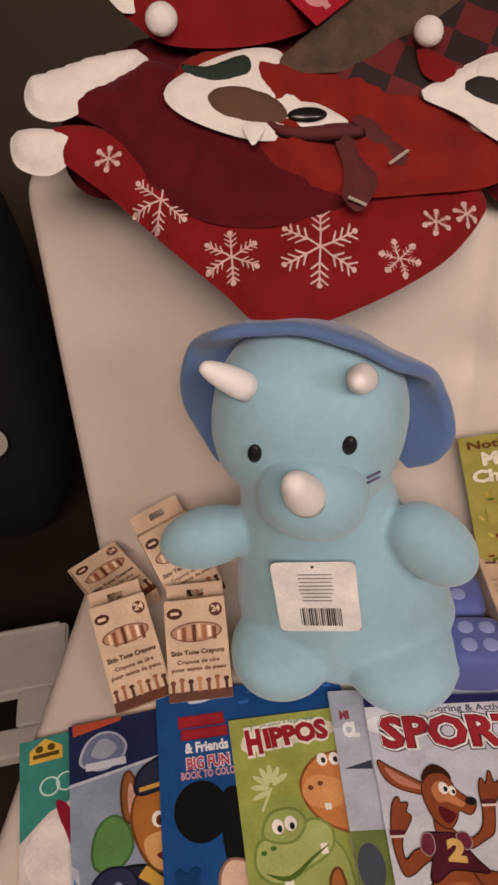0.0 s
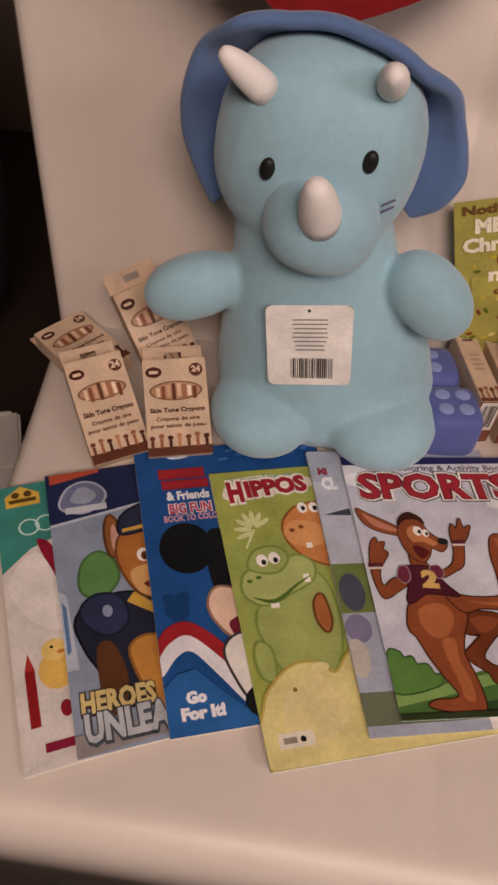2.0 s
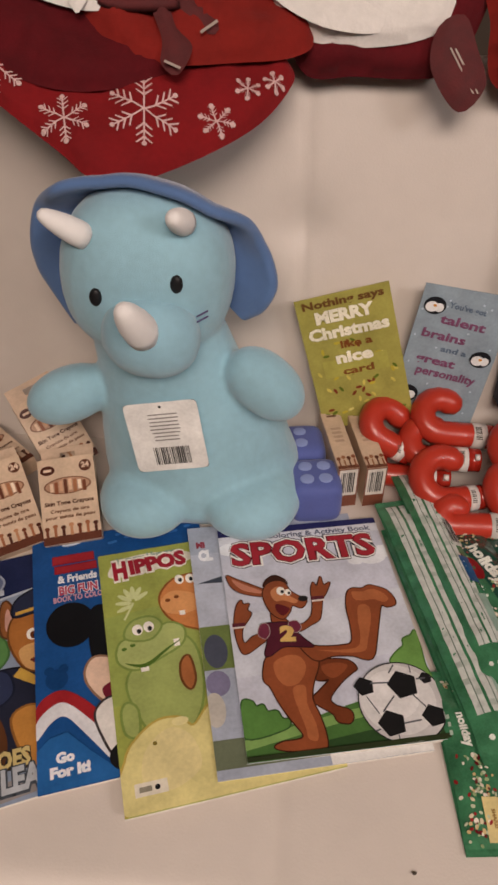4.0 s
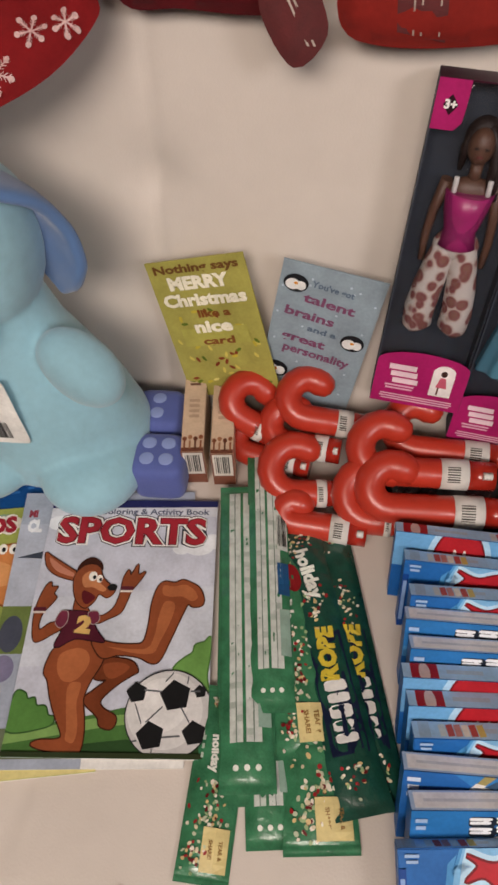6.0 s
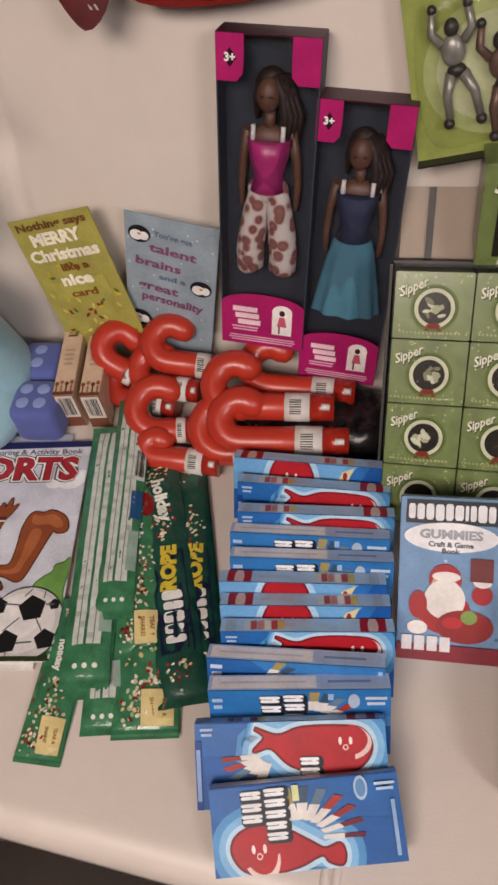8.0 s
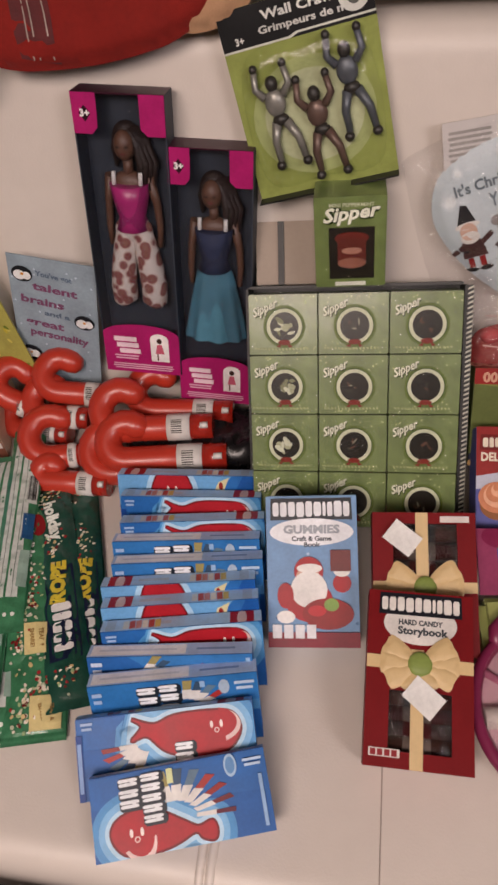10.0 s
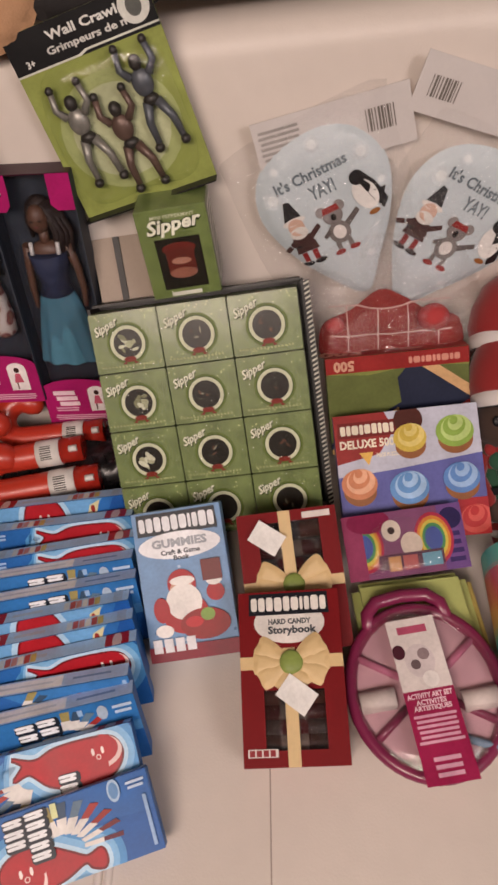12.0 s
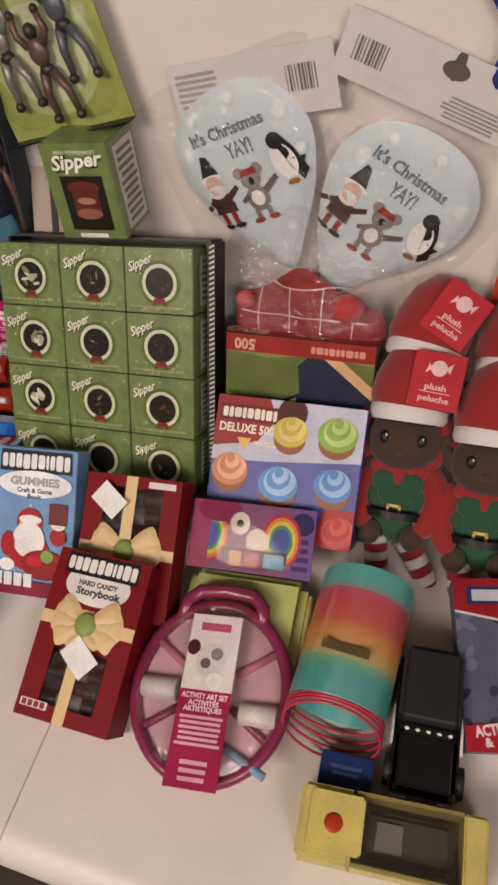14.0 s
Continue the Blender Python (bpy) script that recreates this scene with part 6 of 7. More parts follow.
# ---- pink art set ----
ob = base("art_case", pose(.992, .256, SEAT + .001, 0, 0, 5), "light green plastic art case lying under another", "art case")
part("case", slab(-.060, .064, -.09, .046, 0, .031, .009, 4), mat("lime_plastic", (0.52, 0.58, 0.20), 0.35, 0.08, 30, coat=.2), ob)
part("edge_band", slab(.0645, .0690, -.086, .034, .006, .022, .001), hexink("b8a860"), ob)
m = pose(.991, .176, SEAT + .043, 4.5, 0, 8)
ob = base("art_set", m, "pink round activity art set case with clear lid and handle", "art set")
PINK = mat("raspberry_plastic", (0.20, 0.020, 0.070), 0.3, 0.1, 30, coat=.2)


def round_case(s, n=48):
    out = []
    for k in range(n):
        a = math.tau * k / n
        r = .0715 * s
        x, y = r * math.cos(a), r * 1.12 * math.sin(a)
        out.append((x, y))
    return out


bm, _ = pillow(round_case(1)[::3], .004, .004, .009)
o2 = part("tray", bm, hexink("c9a4ac"), ob, "pale pink inner tray")
o2.matrix_local = pose(0, 0, -.010)
bm = bmesh.new()
tube(bm, [(x, y, -.006) for x, y in round_case(1)] + [(x, y, -.006) for x, y in round_case(1)[:1]], .0062, 12, cap=False)
part("rim", bm, PINK, ob, "raspberry pink rim", True)
bm = bmesh.new()
tube(bm, [(-.040, .064, -.006), (-.038, .082, -.006), (-.027, .093, -.006), (0, .096, -.006), (.027, .093, -.006), (.038, .082, -.006), (.040, .064, -.006)], .0072, 12)
part("handle", bm, PINK, ob, "raspberry pink handle", True)
for a in (32, 90 + 58, 212, 328):
    bm = bmesh.new()
    c, s = math.cos(radians(a)), math.sin(radians(a))
    tube(bm, [(c * .026, s * .028, -.006), (c * .069, s * .076, -.006)], .0042, 10)
    part("crayon" if a < 180 else "divider", bm, hexink("b06a84") if a < 180 else PINK, ob)
for sx, sy in ((-.052, -.004), (.052, -.018)):
    bm = bmesh.new()
    tube(bm, [(sx * .92 - .017, sy, -.006), (sx * .92 + .017, sy, -.004)], .0105, 16)
    part("paper_roll", bm, hexink("cfc6c0"), ob, "white paper roll with small print")
bm = bmesh.new()
tube(bm, [(.014, -.045, -.004), (.060, -.068, -.004)], .004, 10)
part("marker", bm, hexink("7f9ab0"), ob)
lid, _ = pillow(round_case(.97)[::3], .006, .006, .009)
o2 = part("lid", lid, clear("case_lid", (.98, .95, .96), .06, .10, .15, 30), ob, "clear plastic lid")
o2.matrix_local = pose(0, 0, .004)
p = Print(.048, .152, .0112)
p.poly([(-.0, .54), (1.0, .54), (1.06, 1.0), (-.06, 1.0)], "d9d0cc").poly([(0, 0), (1, 0), (1, .54), (0, .54)], "97224c")
p.rect(.2, .90, .8, .95, "b0506c").oval(.5, .72, .30, .34, "cfc4c4").oval(.40, .70, .10, .10, "6a5a5c").oval(.60, .76, .12, .12, "8d7c7e").oval(.62, .60, .16, .16, "e6e0dc").oval(.12, .79, .13, .15, "4a2430")
p.text("ACTIVITY ART SET", .5, .505, .032, "e6c8d2", 0, 1.2, .9).text("ACTIVITÉS", .5, .465, .030, "e6c8d2", 0, 1.2, .6).text("ARTISTIQUES", .5, .43, .030, "e6c8d2", 0, 1.2, .75).bars(.06, .22, .94, .40, 6, "d4a0b4", 3).bars(.2, .03, .8, .16, 3, "d4a0b4", 5)
q = p.done(ob, "sleeve_label", "white and pink paper label")
q.matrix_local = pose(-.025, -.087, 0)


# ---- ornament bags ----
BAG = clear("cello_bag", (0.985, 0.985, 0.985), 0.14, 0.07, 0.55, 24)


def ornament(origin, turn, label, hdr):
    z = origin[2]
    m = pose(origin[0], back_y(z) - .022, z) @ pose(0, 0, 0, 78.7, 0, 0) @ pose(0, 0, 0, 0, 0, turn)
    ob = base("ornament_bag", m, label, "ornament", "bagged ornaments")
    drop = [(x * 1.02, y * 1.00) for x, y in ((-.002, -.108), (.026, -.074), (.058, -.024), (.072, .022), (.062, .060), (.030, .084), (-.020, .084), (-.056, .064), (-.071, .024), (-.060, -.024), (-.034, -.072))]
    bm, hf = pillow(drop, .010, .03, .007)
    part("balloon", bm, mat("pale_balloon", (0.50, 0.57, 0.60), .5, .05, 20), ob, "pale blue-white drop-shaped print")
    p = Print(1, 1, .0008, hf)
    for x, y, r in ((-.050, .040, .010), (.010, .074, .008), (.052, .046, .009), (-.036, .066, .006), (.022, -.060, .007), (-.012, .010, .005), (.060, .010, .006)):
        p.oval(x, y, r, r, "c3ccd0", n=12).oval(x, y, r * .6, r * .6, "d3d9da", n=10)
    p.text("It's Christmas", -.004, .048, .0120, "6a757c", 0, .9, .080).text("YAY!", .002, .028, .015, "6a757c", 0, .9, .028)
    # a gnome, a grey koala and a penguin, skating
    p.poly([(-.050, .012), (-.030, .012), (-.036, .032), (-.042, .034)], "2a2a2c").oval(-.040, .010, .013, .004, "dcd8d2").oval(-.040, .003, .009, .010, "c9a896").oval(-.040, -.004, .010, .007, "d6d2cc")
    p.poly([(-.050, -.008), (-.030, -.008), (-.026, -.028), (-.052, -.028)], "4a3432").rect(-.051, -.021, -.027, -.018, "1c1a1a").rect(-.048, -.040, -.042, -.028, "8c2a28").rect(-.036, -.040, -.030, -.028, "8c2a28").oval(-.046, -.043, .007, .003, "1c1a1a").oval(-.031, -.043, .007, .003, "1c1a1a")
    p.poly([(-.050, -.010), (-.064, -.020), (-.061, -.024), (-.047, -.016)], "4a3432").poly([(-.031, -.010), (-.018, -.002), (-.016, -.007), (-.029, -.016)], "4a3432")
    p.oval(-.010, .006, .006, .006, "8a8482").oval(.010, .006, .006, .006, "8a8482").oval(0, -.002, .011, .010, "7a7472").poly([(-.010, .002), (.010, .002), (.008, .009), (-.008, .009)], "8c2f2c").oval(0, -.004, .003, .004, "221e1e").oval(0, -.022, .012, .013, "75706e").oval(0, -.022, .007, .008, "d4d0cc")
    p.poly([(.009, -.014), (.026, -.004), (.028, -.009), (.012, -.020)], "5c5654").poly([(-.009, -.014), (-.018, -.020), (-.016, -.024), (-.008, -.020)], "5c5654").rect(-.009, -.042, -.004, -.032, "75706e").rect(.004, -.042, .009, -.032, "75706e").oval(-.008, -.044, .006, .003, "8c2f2c").oval(.009, -.044, .006, .003, "8c2f2c")
    p.oval(.040, .004, .012, .018, "d8d6d2", 15).poly([(.036, .024), (.046, .026), (.054, .012), (.060, -.012), (.052, -.020), (.046, -.006), (.040, .012)], "1c1c1e").oval(.038, .024, .008, .008, "1c1c1e").poly([(.048, .004), (.062, .002), (.058, -.004)], "1c1c1e").oval(.042, -.018, .006, .003, "8a5a30")
    p.done(ob)
    bm, _ = pillow([(-.088, -.075), (-.02, -.118), (.06, -.10), (.088, -.02), (.092, .075), (.086, .100), (-.066, .100), (-.088, .070)], .016, .03, .009, .006, turn)
    part("bag", bm, BAG, ob, "clear crinkled plastic bag")
    hx, hy, hw, hh, rel_turn = hdr
    hc = part("header_card", slab(-hw / 2, hw / 2, -hh / 2, hh / 2, 0, .001, 0), mat("header_white", (0.56, 0.53, 0.51), .6, .05, 30), ob, "white header card with barcode")
    hc.matrix_local = pose(hx, hy, .0005, 0, 0, rel_turn)
    q = Print(hw, hh, .0012)
    if turn < 0:
        q.barcode(.08, .30, .27, .66, hexink("6c6660"), 3, 11).oval(.62, .74, .075, .045, "5c554f").oval(.62, .82, .030, .08, "5c554f").bars(.62, .06, .97, .42, 6, "8d8a86", 2)
    else:
        q.barcode(.71, .34, .90, .72, hexink("6c6660"), 3, 11).bars(.03, .30, .30, .86, 6, "9a9692", 4)
    o3 = q.done(ob, "header_print")
    o3.matrix_local = pose(hx, hy, .0005, 0, 0, rel_turn) @ pose(-hw / 2, -hh / 2, 0)
    return ob


ornament((.933, 0, .711), 22, "pale ornament with festive words in a clear bag", (.034, .072, .160, .058, -12))
ornament((1.067, 0, .680), -32, "pale ornament with festive words, bag with white header", (-.042, .119, .160, .055, 11))

# ---- red plaid sack in a clear bag ----
m = pose(.995, .552, .578) @ pose(0, 0, 0, 70, 0, 0)
ob = base("plaid_sack", m, "red plaid cloth gift sack with pompoms in clear plastic", "gift sack")
bm, hf = pillow([(-.078, -.03), (-.03, -.035), (.03, -.034), (.082, -.028), (.078, .012), (.045, .022), (.012, .044), (-.012, .052), (-.045, .030), (-.078, .014)], .020, .03, .007, .006, 3)
part("sack", bm, mat("red_cloth", (0.22, 0.018, 0.014), .7, .2, 30), ob)
p = Print(1, 1, .0012, hf)
for k in range(4):
    x = -.05 + .034 * k
    for j in range(6):
        p.rect(x, -.03 + .011 * j, x + .0012, -.019 + .011 * j, "c9a49c")
for k in range(3):
    for j in range(12):
        p.rect(-.07 + .0115 * j, -.024 + .03 * k, -.0585 + .0115 * j, -.0228 + .03 * k, "c9a49c")
p.done(ob, "plaid_lines")
for x, y, r in ((-.064, .020, .011), (.046, .022, .018)):
    bm = bmesh.new()
    blob(bm, (x, y, .020), (r, r * .86, r * .8))
    part("pompom", bm, mat("red_pompom", (0.38, 0.035, 0.035), .8, .15, 80, .3, 400), ob, smooth=True)
bm, _ = pillow([(-.09, -.04), (.09, -.04), (.092, .07), (.04, .11), (-.05, .11), (-.09, .07)], .032, .03, .009, .008, 5)
part("film", bm, BAG, ob, "clear crinkled film")


# ---- elf dolls ----
CR = mat("red_felt", (0.25, 0.010, 0.009), .85, .1, 30, .25, 700, sheen=.3)
CG = mat("green_felt", (0.012, 0.065, 0.030), .85, .12, 30, .25, 700, sheen=.3)
CW_ = mat("white_felt", (0.66, 0.62, 0.60), .9, .06, 40, .3, 700)
CB = mat("brown_felt", (0.046, 0.024, 0.015), .85, .10, 30, .2, 700, sheen=.2)
GOLD = mat("gold_felt", (0.60, 0.42, 0.08), .5, .1, 40)
ELF = [CR, CG, CW_, CB, GOLD, BLACK]


def elf(m, legs=True):
    """One soft figure with a red cap, lying back; its belt is at the origin, y runs up it and z out of it."""
    bm = bmesh.new()
    blob(bm, (0, .004, -.020), (.040, .044, .026), mi=1)
    blob(bm, (0, .032, -.015), (.036, .022, .023), mi=0)
    for x, y, rx, ry in ((-.012, .030, .0145, .012), (.012, .030, .0145, .012), (0, .018, .019, .015)):
        blob(bm, (x, y, .0035), (rx, ry, .0055), mi=1, u=16, v=10)
    for k in range(5):
        blob(bm, (-.022 + .011 * k, .043, .004 - .002 * abs(k - 2)), (.008, .009, .005), (0, 0, 45), mi=0, u=10, v=6)
    tube(bm, [(0, .001, -.020), (0, -.007, -.020)], [.0405, .0405], 24, 5, cap=False)
    for a, b, c, d in ((-.0075, .0075, .004, .007), (-.0075, .0075, -.008, -.005), (-.0075, -.0045, -.008, .007), (.0045, .0075, -.008, .007)):
        made = bmesh.ops.create_cube(bm, size=1)["verts"]
        for v in made:
            v.co = Vector(((a + b) / 2 + v.co.x * (b - a), (c + d) / 2 + v.co.y * (d - c), .0075 + v.co.z * .002))
        for f in {f for v in made for f in v.link_faces}:
            f.material_index = 4
    blob(bm, (0, .072, -.006), (.0375, .033, .027), mi=3)
    blob(bm, (-.002, .064, .020), (.0055, .0045, .004), mi=3, u=12, v=8)
    for s in (-1, 1):
        blob(bm, (s * .018, .076, .0175), (.0050, .0064, .0026), mi=5, u=12, v=8)
        # White blob modelled in as the glint on the eye.
        blob(bm, (s * .018 + .0015, .0785, .0198), (.0012, .0015, .0008), mi=2, u=8, v=6)
        blob(bm, (s * .038, .072, -.008), (.007, .013, .005), (0, 0, -25 * s), mi=3, u=12, v=8)
        tube(bm, [(s * .034, .036, -.010), (s * .043, .012, -.004), (s * .032, -.012, .004)], [.013, .014, .012], 12, 0, round_ends=True)
        blob(bm, (s * .022, -.026, .006), (.012, .014, .010), mi=3, u=14, v=10)
    blob(bm, (0, .094, -.008), (.034, .010, .024), mi=5)
    tube(bm, [(0, .091, -.008), (0, .096, -.0085), (0, .104, -.010), (0, .107, -.011)], [.036, .0395, .0390, .036], 28, 2, cap=False)
    tube(bm, [(0, .100, -.009), (0, .112, -.011), (.003, .130, -.012), (.008, .152, -.012), (.015, .168, -.012), (.022, .178, -.012)], [.037, .041, .041, .036, .025, .005], 28, 0)
    if legs:
        for s in (-1, 1):
            for k in range(9):
                a, b = k / 9, (k + 1) / 9
                q = lambda t: (s * .016 + s * .018 * t + .03 * t, -.032 - .075 * t, -.012 - .016 * t + .02 * t * (1 - t))
                tube(bm, [q(a), q(b)], .0125, 14, 0 if k % 2 else 2, cap=k in (0, 8))
            blob(bm, (s * .036 + .032, -.120, -.020), (.017, .024, .016), mi=1)
    me = mesh_object("elf_doll", bm, ELF)
    me.matrix_world = m
    return tagged(me, "brown plush elf doll with red cap and green tunic, lying back", "doll", "plush elf dolls")


def elf_pose(x, y, z, turn=0):
    v, n = Vector((0, .73, .68)), Vector((0, -.68, .73))
    m = Matrix((Vector((1, 0, 0)), v, n)).transposed().to_4x4()
    m.translation = (x, y, z)
    return m @ pose(0, 0, 0, 0, 0, turn)


elf(elf_pose(1.120, .396, .473, 1))
elf(elf_pose(1.207, .385, .470, 2))
elf(elf_pose(1.112, .452, .506, -6), False)
elf(elf_pose(1.216, .450, .500, 2), False)


def hang_tag(m):
    ob = base("hang_tag", m, "red card hang tag with white candy shape", "tag", "red hang tags")
    part("card", slab(-.024, .024, -.027, .027, 0, .0006, 0), hexink("a8202a"), ob)
    p = Print(.048, .054, .0008)
    p.oval(.5, 1.3 / 2 + .07, .16, .16, "d8b4b4").poly([(.24, .60), (.36, .70), (.30, .80)], "d8b4b4").poly([(.76, .84), (.64, .74), (.72, .64)], "d8b4b4").text("plush", .5, .38, .11, "dcb0b0", 0, 1, .42).rect(.2, .28, .8, .295, "dcb0b0").text("peluche", .5, .17, .11, "dcb0b0", 0, 1, .6)
    q = p.done(ob)
    q.matrix_local = pose(-.024, -.027, 0)
    return ob


hang_tag(elf_pose(1.118, .394, .476, 1) @ pose(.026, .137, .026, -6, 4, -4))
hang_tag(elf_pose(1.112, .452, .506, -6) @ pose(.022, .142, .026, -6, 4, -22))


# ---- rainbow spring ----
m = Matrix.Translation((1.110, .243, SEAT + .0475)) @ pose(0, 0, 0, 0, 0, -2)
ob = base("rainbow_spring", m, "rainbow-coloured plastic coil spring lying in a clear tube", "toy spring")
ring = bmesh.new()
tube(ring, [(.0435 * math.cos(a), 0, .0435 * math.sin(a)) for a in np.linspace(0, math.tau, 41)], .00045, 6, cap=False)
bmesh.ops.scale(ring, vec=(1, 2.2, 1), verts=ring.verts)
cols = ((0, (.10, .42, .38)), (.14, (.12, .40, .36)), (.20, (.50, .06, .10)), (.42, (.55, .10, .07)), (.52, (.62, .26, .07)), (.66, (.60, .40, .12)), (.72, (.20, .42, .24)), (.80, (.08, .36, .32)), (1.0, (.10, .38, .36)))
meshes = {}
NR = 104
for k in range(NR):
    t = k / (NR - 1)
    for (t0, c0), (t1, c1) in zip(cols, cols[1:]):
        if t0 <= t <= t1:
            q = (t - t0) / (t1 - t0)
            c = tuple(a + (b - a) * q for a, b in zip(c0, c1))
            break
    key = round(t * 24)
    mm = mat("coil_%d" % key, c, .35, .05, 40, coat=.3)
    if key not in meshes:
        b2 = ring.copy()
        o2 = part("coil", b2, mm, ob, smooth=True)
        meshes[key] = o2.data
    else:
        o2 = new("coil", meshes[key])
        o2.parent = ob
    o2.matrix_local = pose(0, .066 - .122 * t, 0)
ring.free()
for k, dy in enumerate((-.060, -.065, -.070, -.076)):
    bm = bmesh.new()
    tube(bm, [(.0435 * math.cos(a), 0, .0435 * math.sin(a)) for a in np.linspace(0, math.tau, 37)], .0014, 5, cap=False)
    o2 = part("coil", bm, mat("coil_red", (.42, .03, .06), .35, .05, 40, coat=.3), ob, smooth=True)
    o2.matrix_local = pose(0, dy, -.001, -5 - 4 * k, 0, 2)
bm = bmesh.new()
tube(bm, [(0, .070, 0), (0, -.060, 0)], .0455, 40, cap=False)
part("tube", bm, clear("tube_film", (.98, .98, .98), .05, .10), ob, "clear plastic tube", True)
part("price_label", slab(-.022, .020, -.020, -.012, .0447, .0460, 0), hexink("5f5238"), ob, "small dark label")


# ---- black toy car ----
ob = base("toy_car", pose(1.187, .200, SEAT + .004, 0, 0, 4), "glossy black toy car with boxy cab, standing on the seat", "toy car")
CARB = mat("black_car_paint", (0.006, 0.006, 0.007), .18, .1, 30, coat=.7)
CARM = mat("matt_black", (0.010, 0.010, 0.011), .6, .15, 30)
part("chassis", slab(-.029, .029, -.062, .062, .008, .026, .004, 3), CARB, ob)
part("bonnet", slab(-.026, .026, -.058, -.008, .024, .034, .005, 3), CARB, ob)
part("cab", slab(-.026, .026, -.006, .060, .024, .056, .005, 3), CARM, ob)
part("windscreen", slab(-.023, .023, -.0125, -.006, .030, .050, .003, 2), DARKWIN, ob)
for k in range(5):
    bm = bmesh.new()
    blob(bm, (-.018 + .009 * k, -.013, .0535 - .002), (.0022, .0016, .0014), u=8, v=6)
    part("roof_light", bm, WHITE, ob)
for s in (-1, 1):
    part("side_trim", slab(s * .0295 - .001, s * .0295 + .001, -.022, .012, .026, .029, .0005), WHITE, ob)
    part("headlight", slab(s * .019 - .006, s * .019 + .006, -.0625, -.0615, .020, .0235, .0003), WHITE, ob)
    for yy in (-.040, .040):
        bm = bmesh.new()
        tube(bm, [(s * .024, yy, .010), (s * .034, yy, .010)], .0135, 20)
        part("wheel", bm, CARM, ob)

# ---- yellow boxed toy ----
ob = base("toy_box", pose(1.172, .104, SEAT + .001, 0, 0, 5), "yellow toy package with a clear window and red button", "toy box")
YEL = hexink("c0b268")
part("tray", slab(-.075, .075, -.029, .027, 0, .003, 0), YEL, ob)
part("end_block", slab(-.075, -.030, -.029, .027, .003, .046, .003), YEL, ob)
part("end_block", slab(.056, .075, -.029, .027, .003, .044, .002), YEL, ob)
part("front_rail", slab(-.030, .056, -.029, -.025, .003, .040, 0), YEL, ob)
part("rear_rail", slab(-.030, .056, .024, .027, .003, .044, 0), hexink("a08f54"), ob)
part("panel", slab(-.066, -.022, -.022, .022, .0465, .0485, .002, 2), hexink("c8b868"), ob, "raised yellow panel")
bm = bmesh.new()
blob(bm, (-.046, -.001, .0490), (.0075, .0075, .002))
part("button", bm, hexink("a8341c"), ob, "red button")
part("contents", slab(-.022, .050, -.018, .018, .003, .024, .004), hexink("55514a"), ob, "grey toy part inside")
part("paper", slab(-.012, .010, -.012, .010, .0245, .026, 0), hexink("8f8c86"), ob)
part("window", slab(-.030, .056, -.0285, .0265, .0435, .0442, 0), clear("yellow_box_film", (.80, .80, .76), .1, .12, .2, 30), ob, "clear window")
ob, p = packet("small_box", "small dark blue box under the coil spring", "box", (1.104, .128, .446), (1.150, .130, .446), (1.102, .156, .449), .024, "1c2c58")
p.bars(.2, .3, .8, .7, 2, "3a4c78").done(ob)

# ---- red and blue carded toy ----
ob, p = packet("toy_pack", "red and grey carded action toy, leaning among dolls", "toy pack", (1.222, .185, .455), (1.335, .215, .455), (1.190, .330, .480), .03, "56586a")
rnd = random.Random(4)
for k in range(40):
    p.oval(rnd.uniform(0, 1), rnd.uniform(.1, .8), rnd.uniform(.03, .1), rnd.uniform(.02, .06), rnd.choice(("3a3c4c", "6a6c80", "2a2c3a")), rnd.uniform(0, 180), 7)
p.poly([(0, .80), (.5, .72), (1, .80), (1, 1), (0, 1)], "8c1f26").poly([(0, .79), (.5, .71), (.5, .725), (0, .805)], "c9c4c0").rect(.10, .84, .7, .95, "27345c").rect(.14, .86, .66, .93, "b9bcc6").rect(.5, .66, .8, .76, "27345c").oval(.5, .45, .16, .16, "9c9ca4").oval(.5, .45, .10, .10, "30303a")
p.poly([(0, 0), (1, 0), (1, .22), (0, .14)], "9c1f2c").text("ACTION", .22, .12, .06, "dccfcf", 8, 1.3, .30).text("&", .16, .05, .05, "dccfcf", 8, 1.3).done(ob)

# ---- cloths at the far end ----
m = pose(1.245, back_y(.70) - .012, .70) @ pose(0, 0, 0, 78.7, 0, 2)
bm, _ = pillow([(-.045, .12), (.08, .12), (.09, -.16), (-.058, -.14), (-.052, 0)], .016, .03, .009, .008, 9)
o2 = mesh_object("red_cloth", bm, mat("orange_red_cloth", (0.45, 0.05, 0.018), .8, .12, 20, .2, 500))
o2.matrix_world = m
tagged(o2, "orange-red cloth hanging over the backrest", "cloth")
m = pose(1.170, back_y(.85) - .014, .85) @ pose(0, 0, 0, 74, 0, 0)
bm, _ = pillow([(-.042, .07), (.06, .07), (.064, -.06), (.020, -.05), (-.006, -.066), (-.026, -.055), (-.018, -.02), (-.036, .01)], .018, .02, .006, .012, 12)
o2 = mesh_object("blue_cloth", bm, mat("royal_blue_cloth", (0.018, 0.030, 0.17), .8, .2, 30, .3, 300))
o2.matrix_world = m
tagged(o2, "crumpled royal blue cloth over the backrest", "cloth")

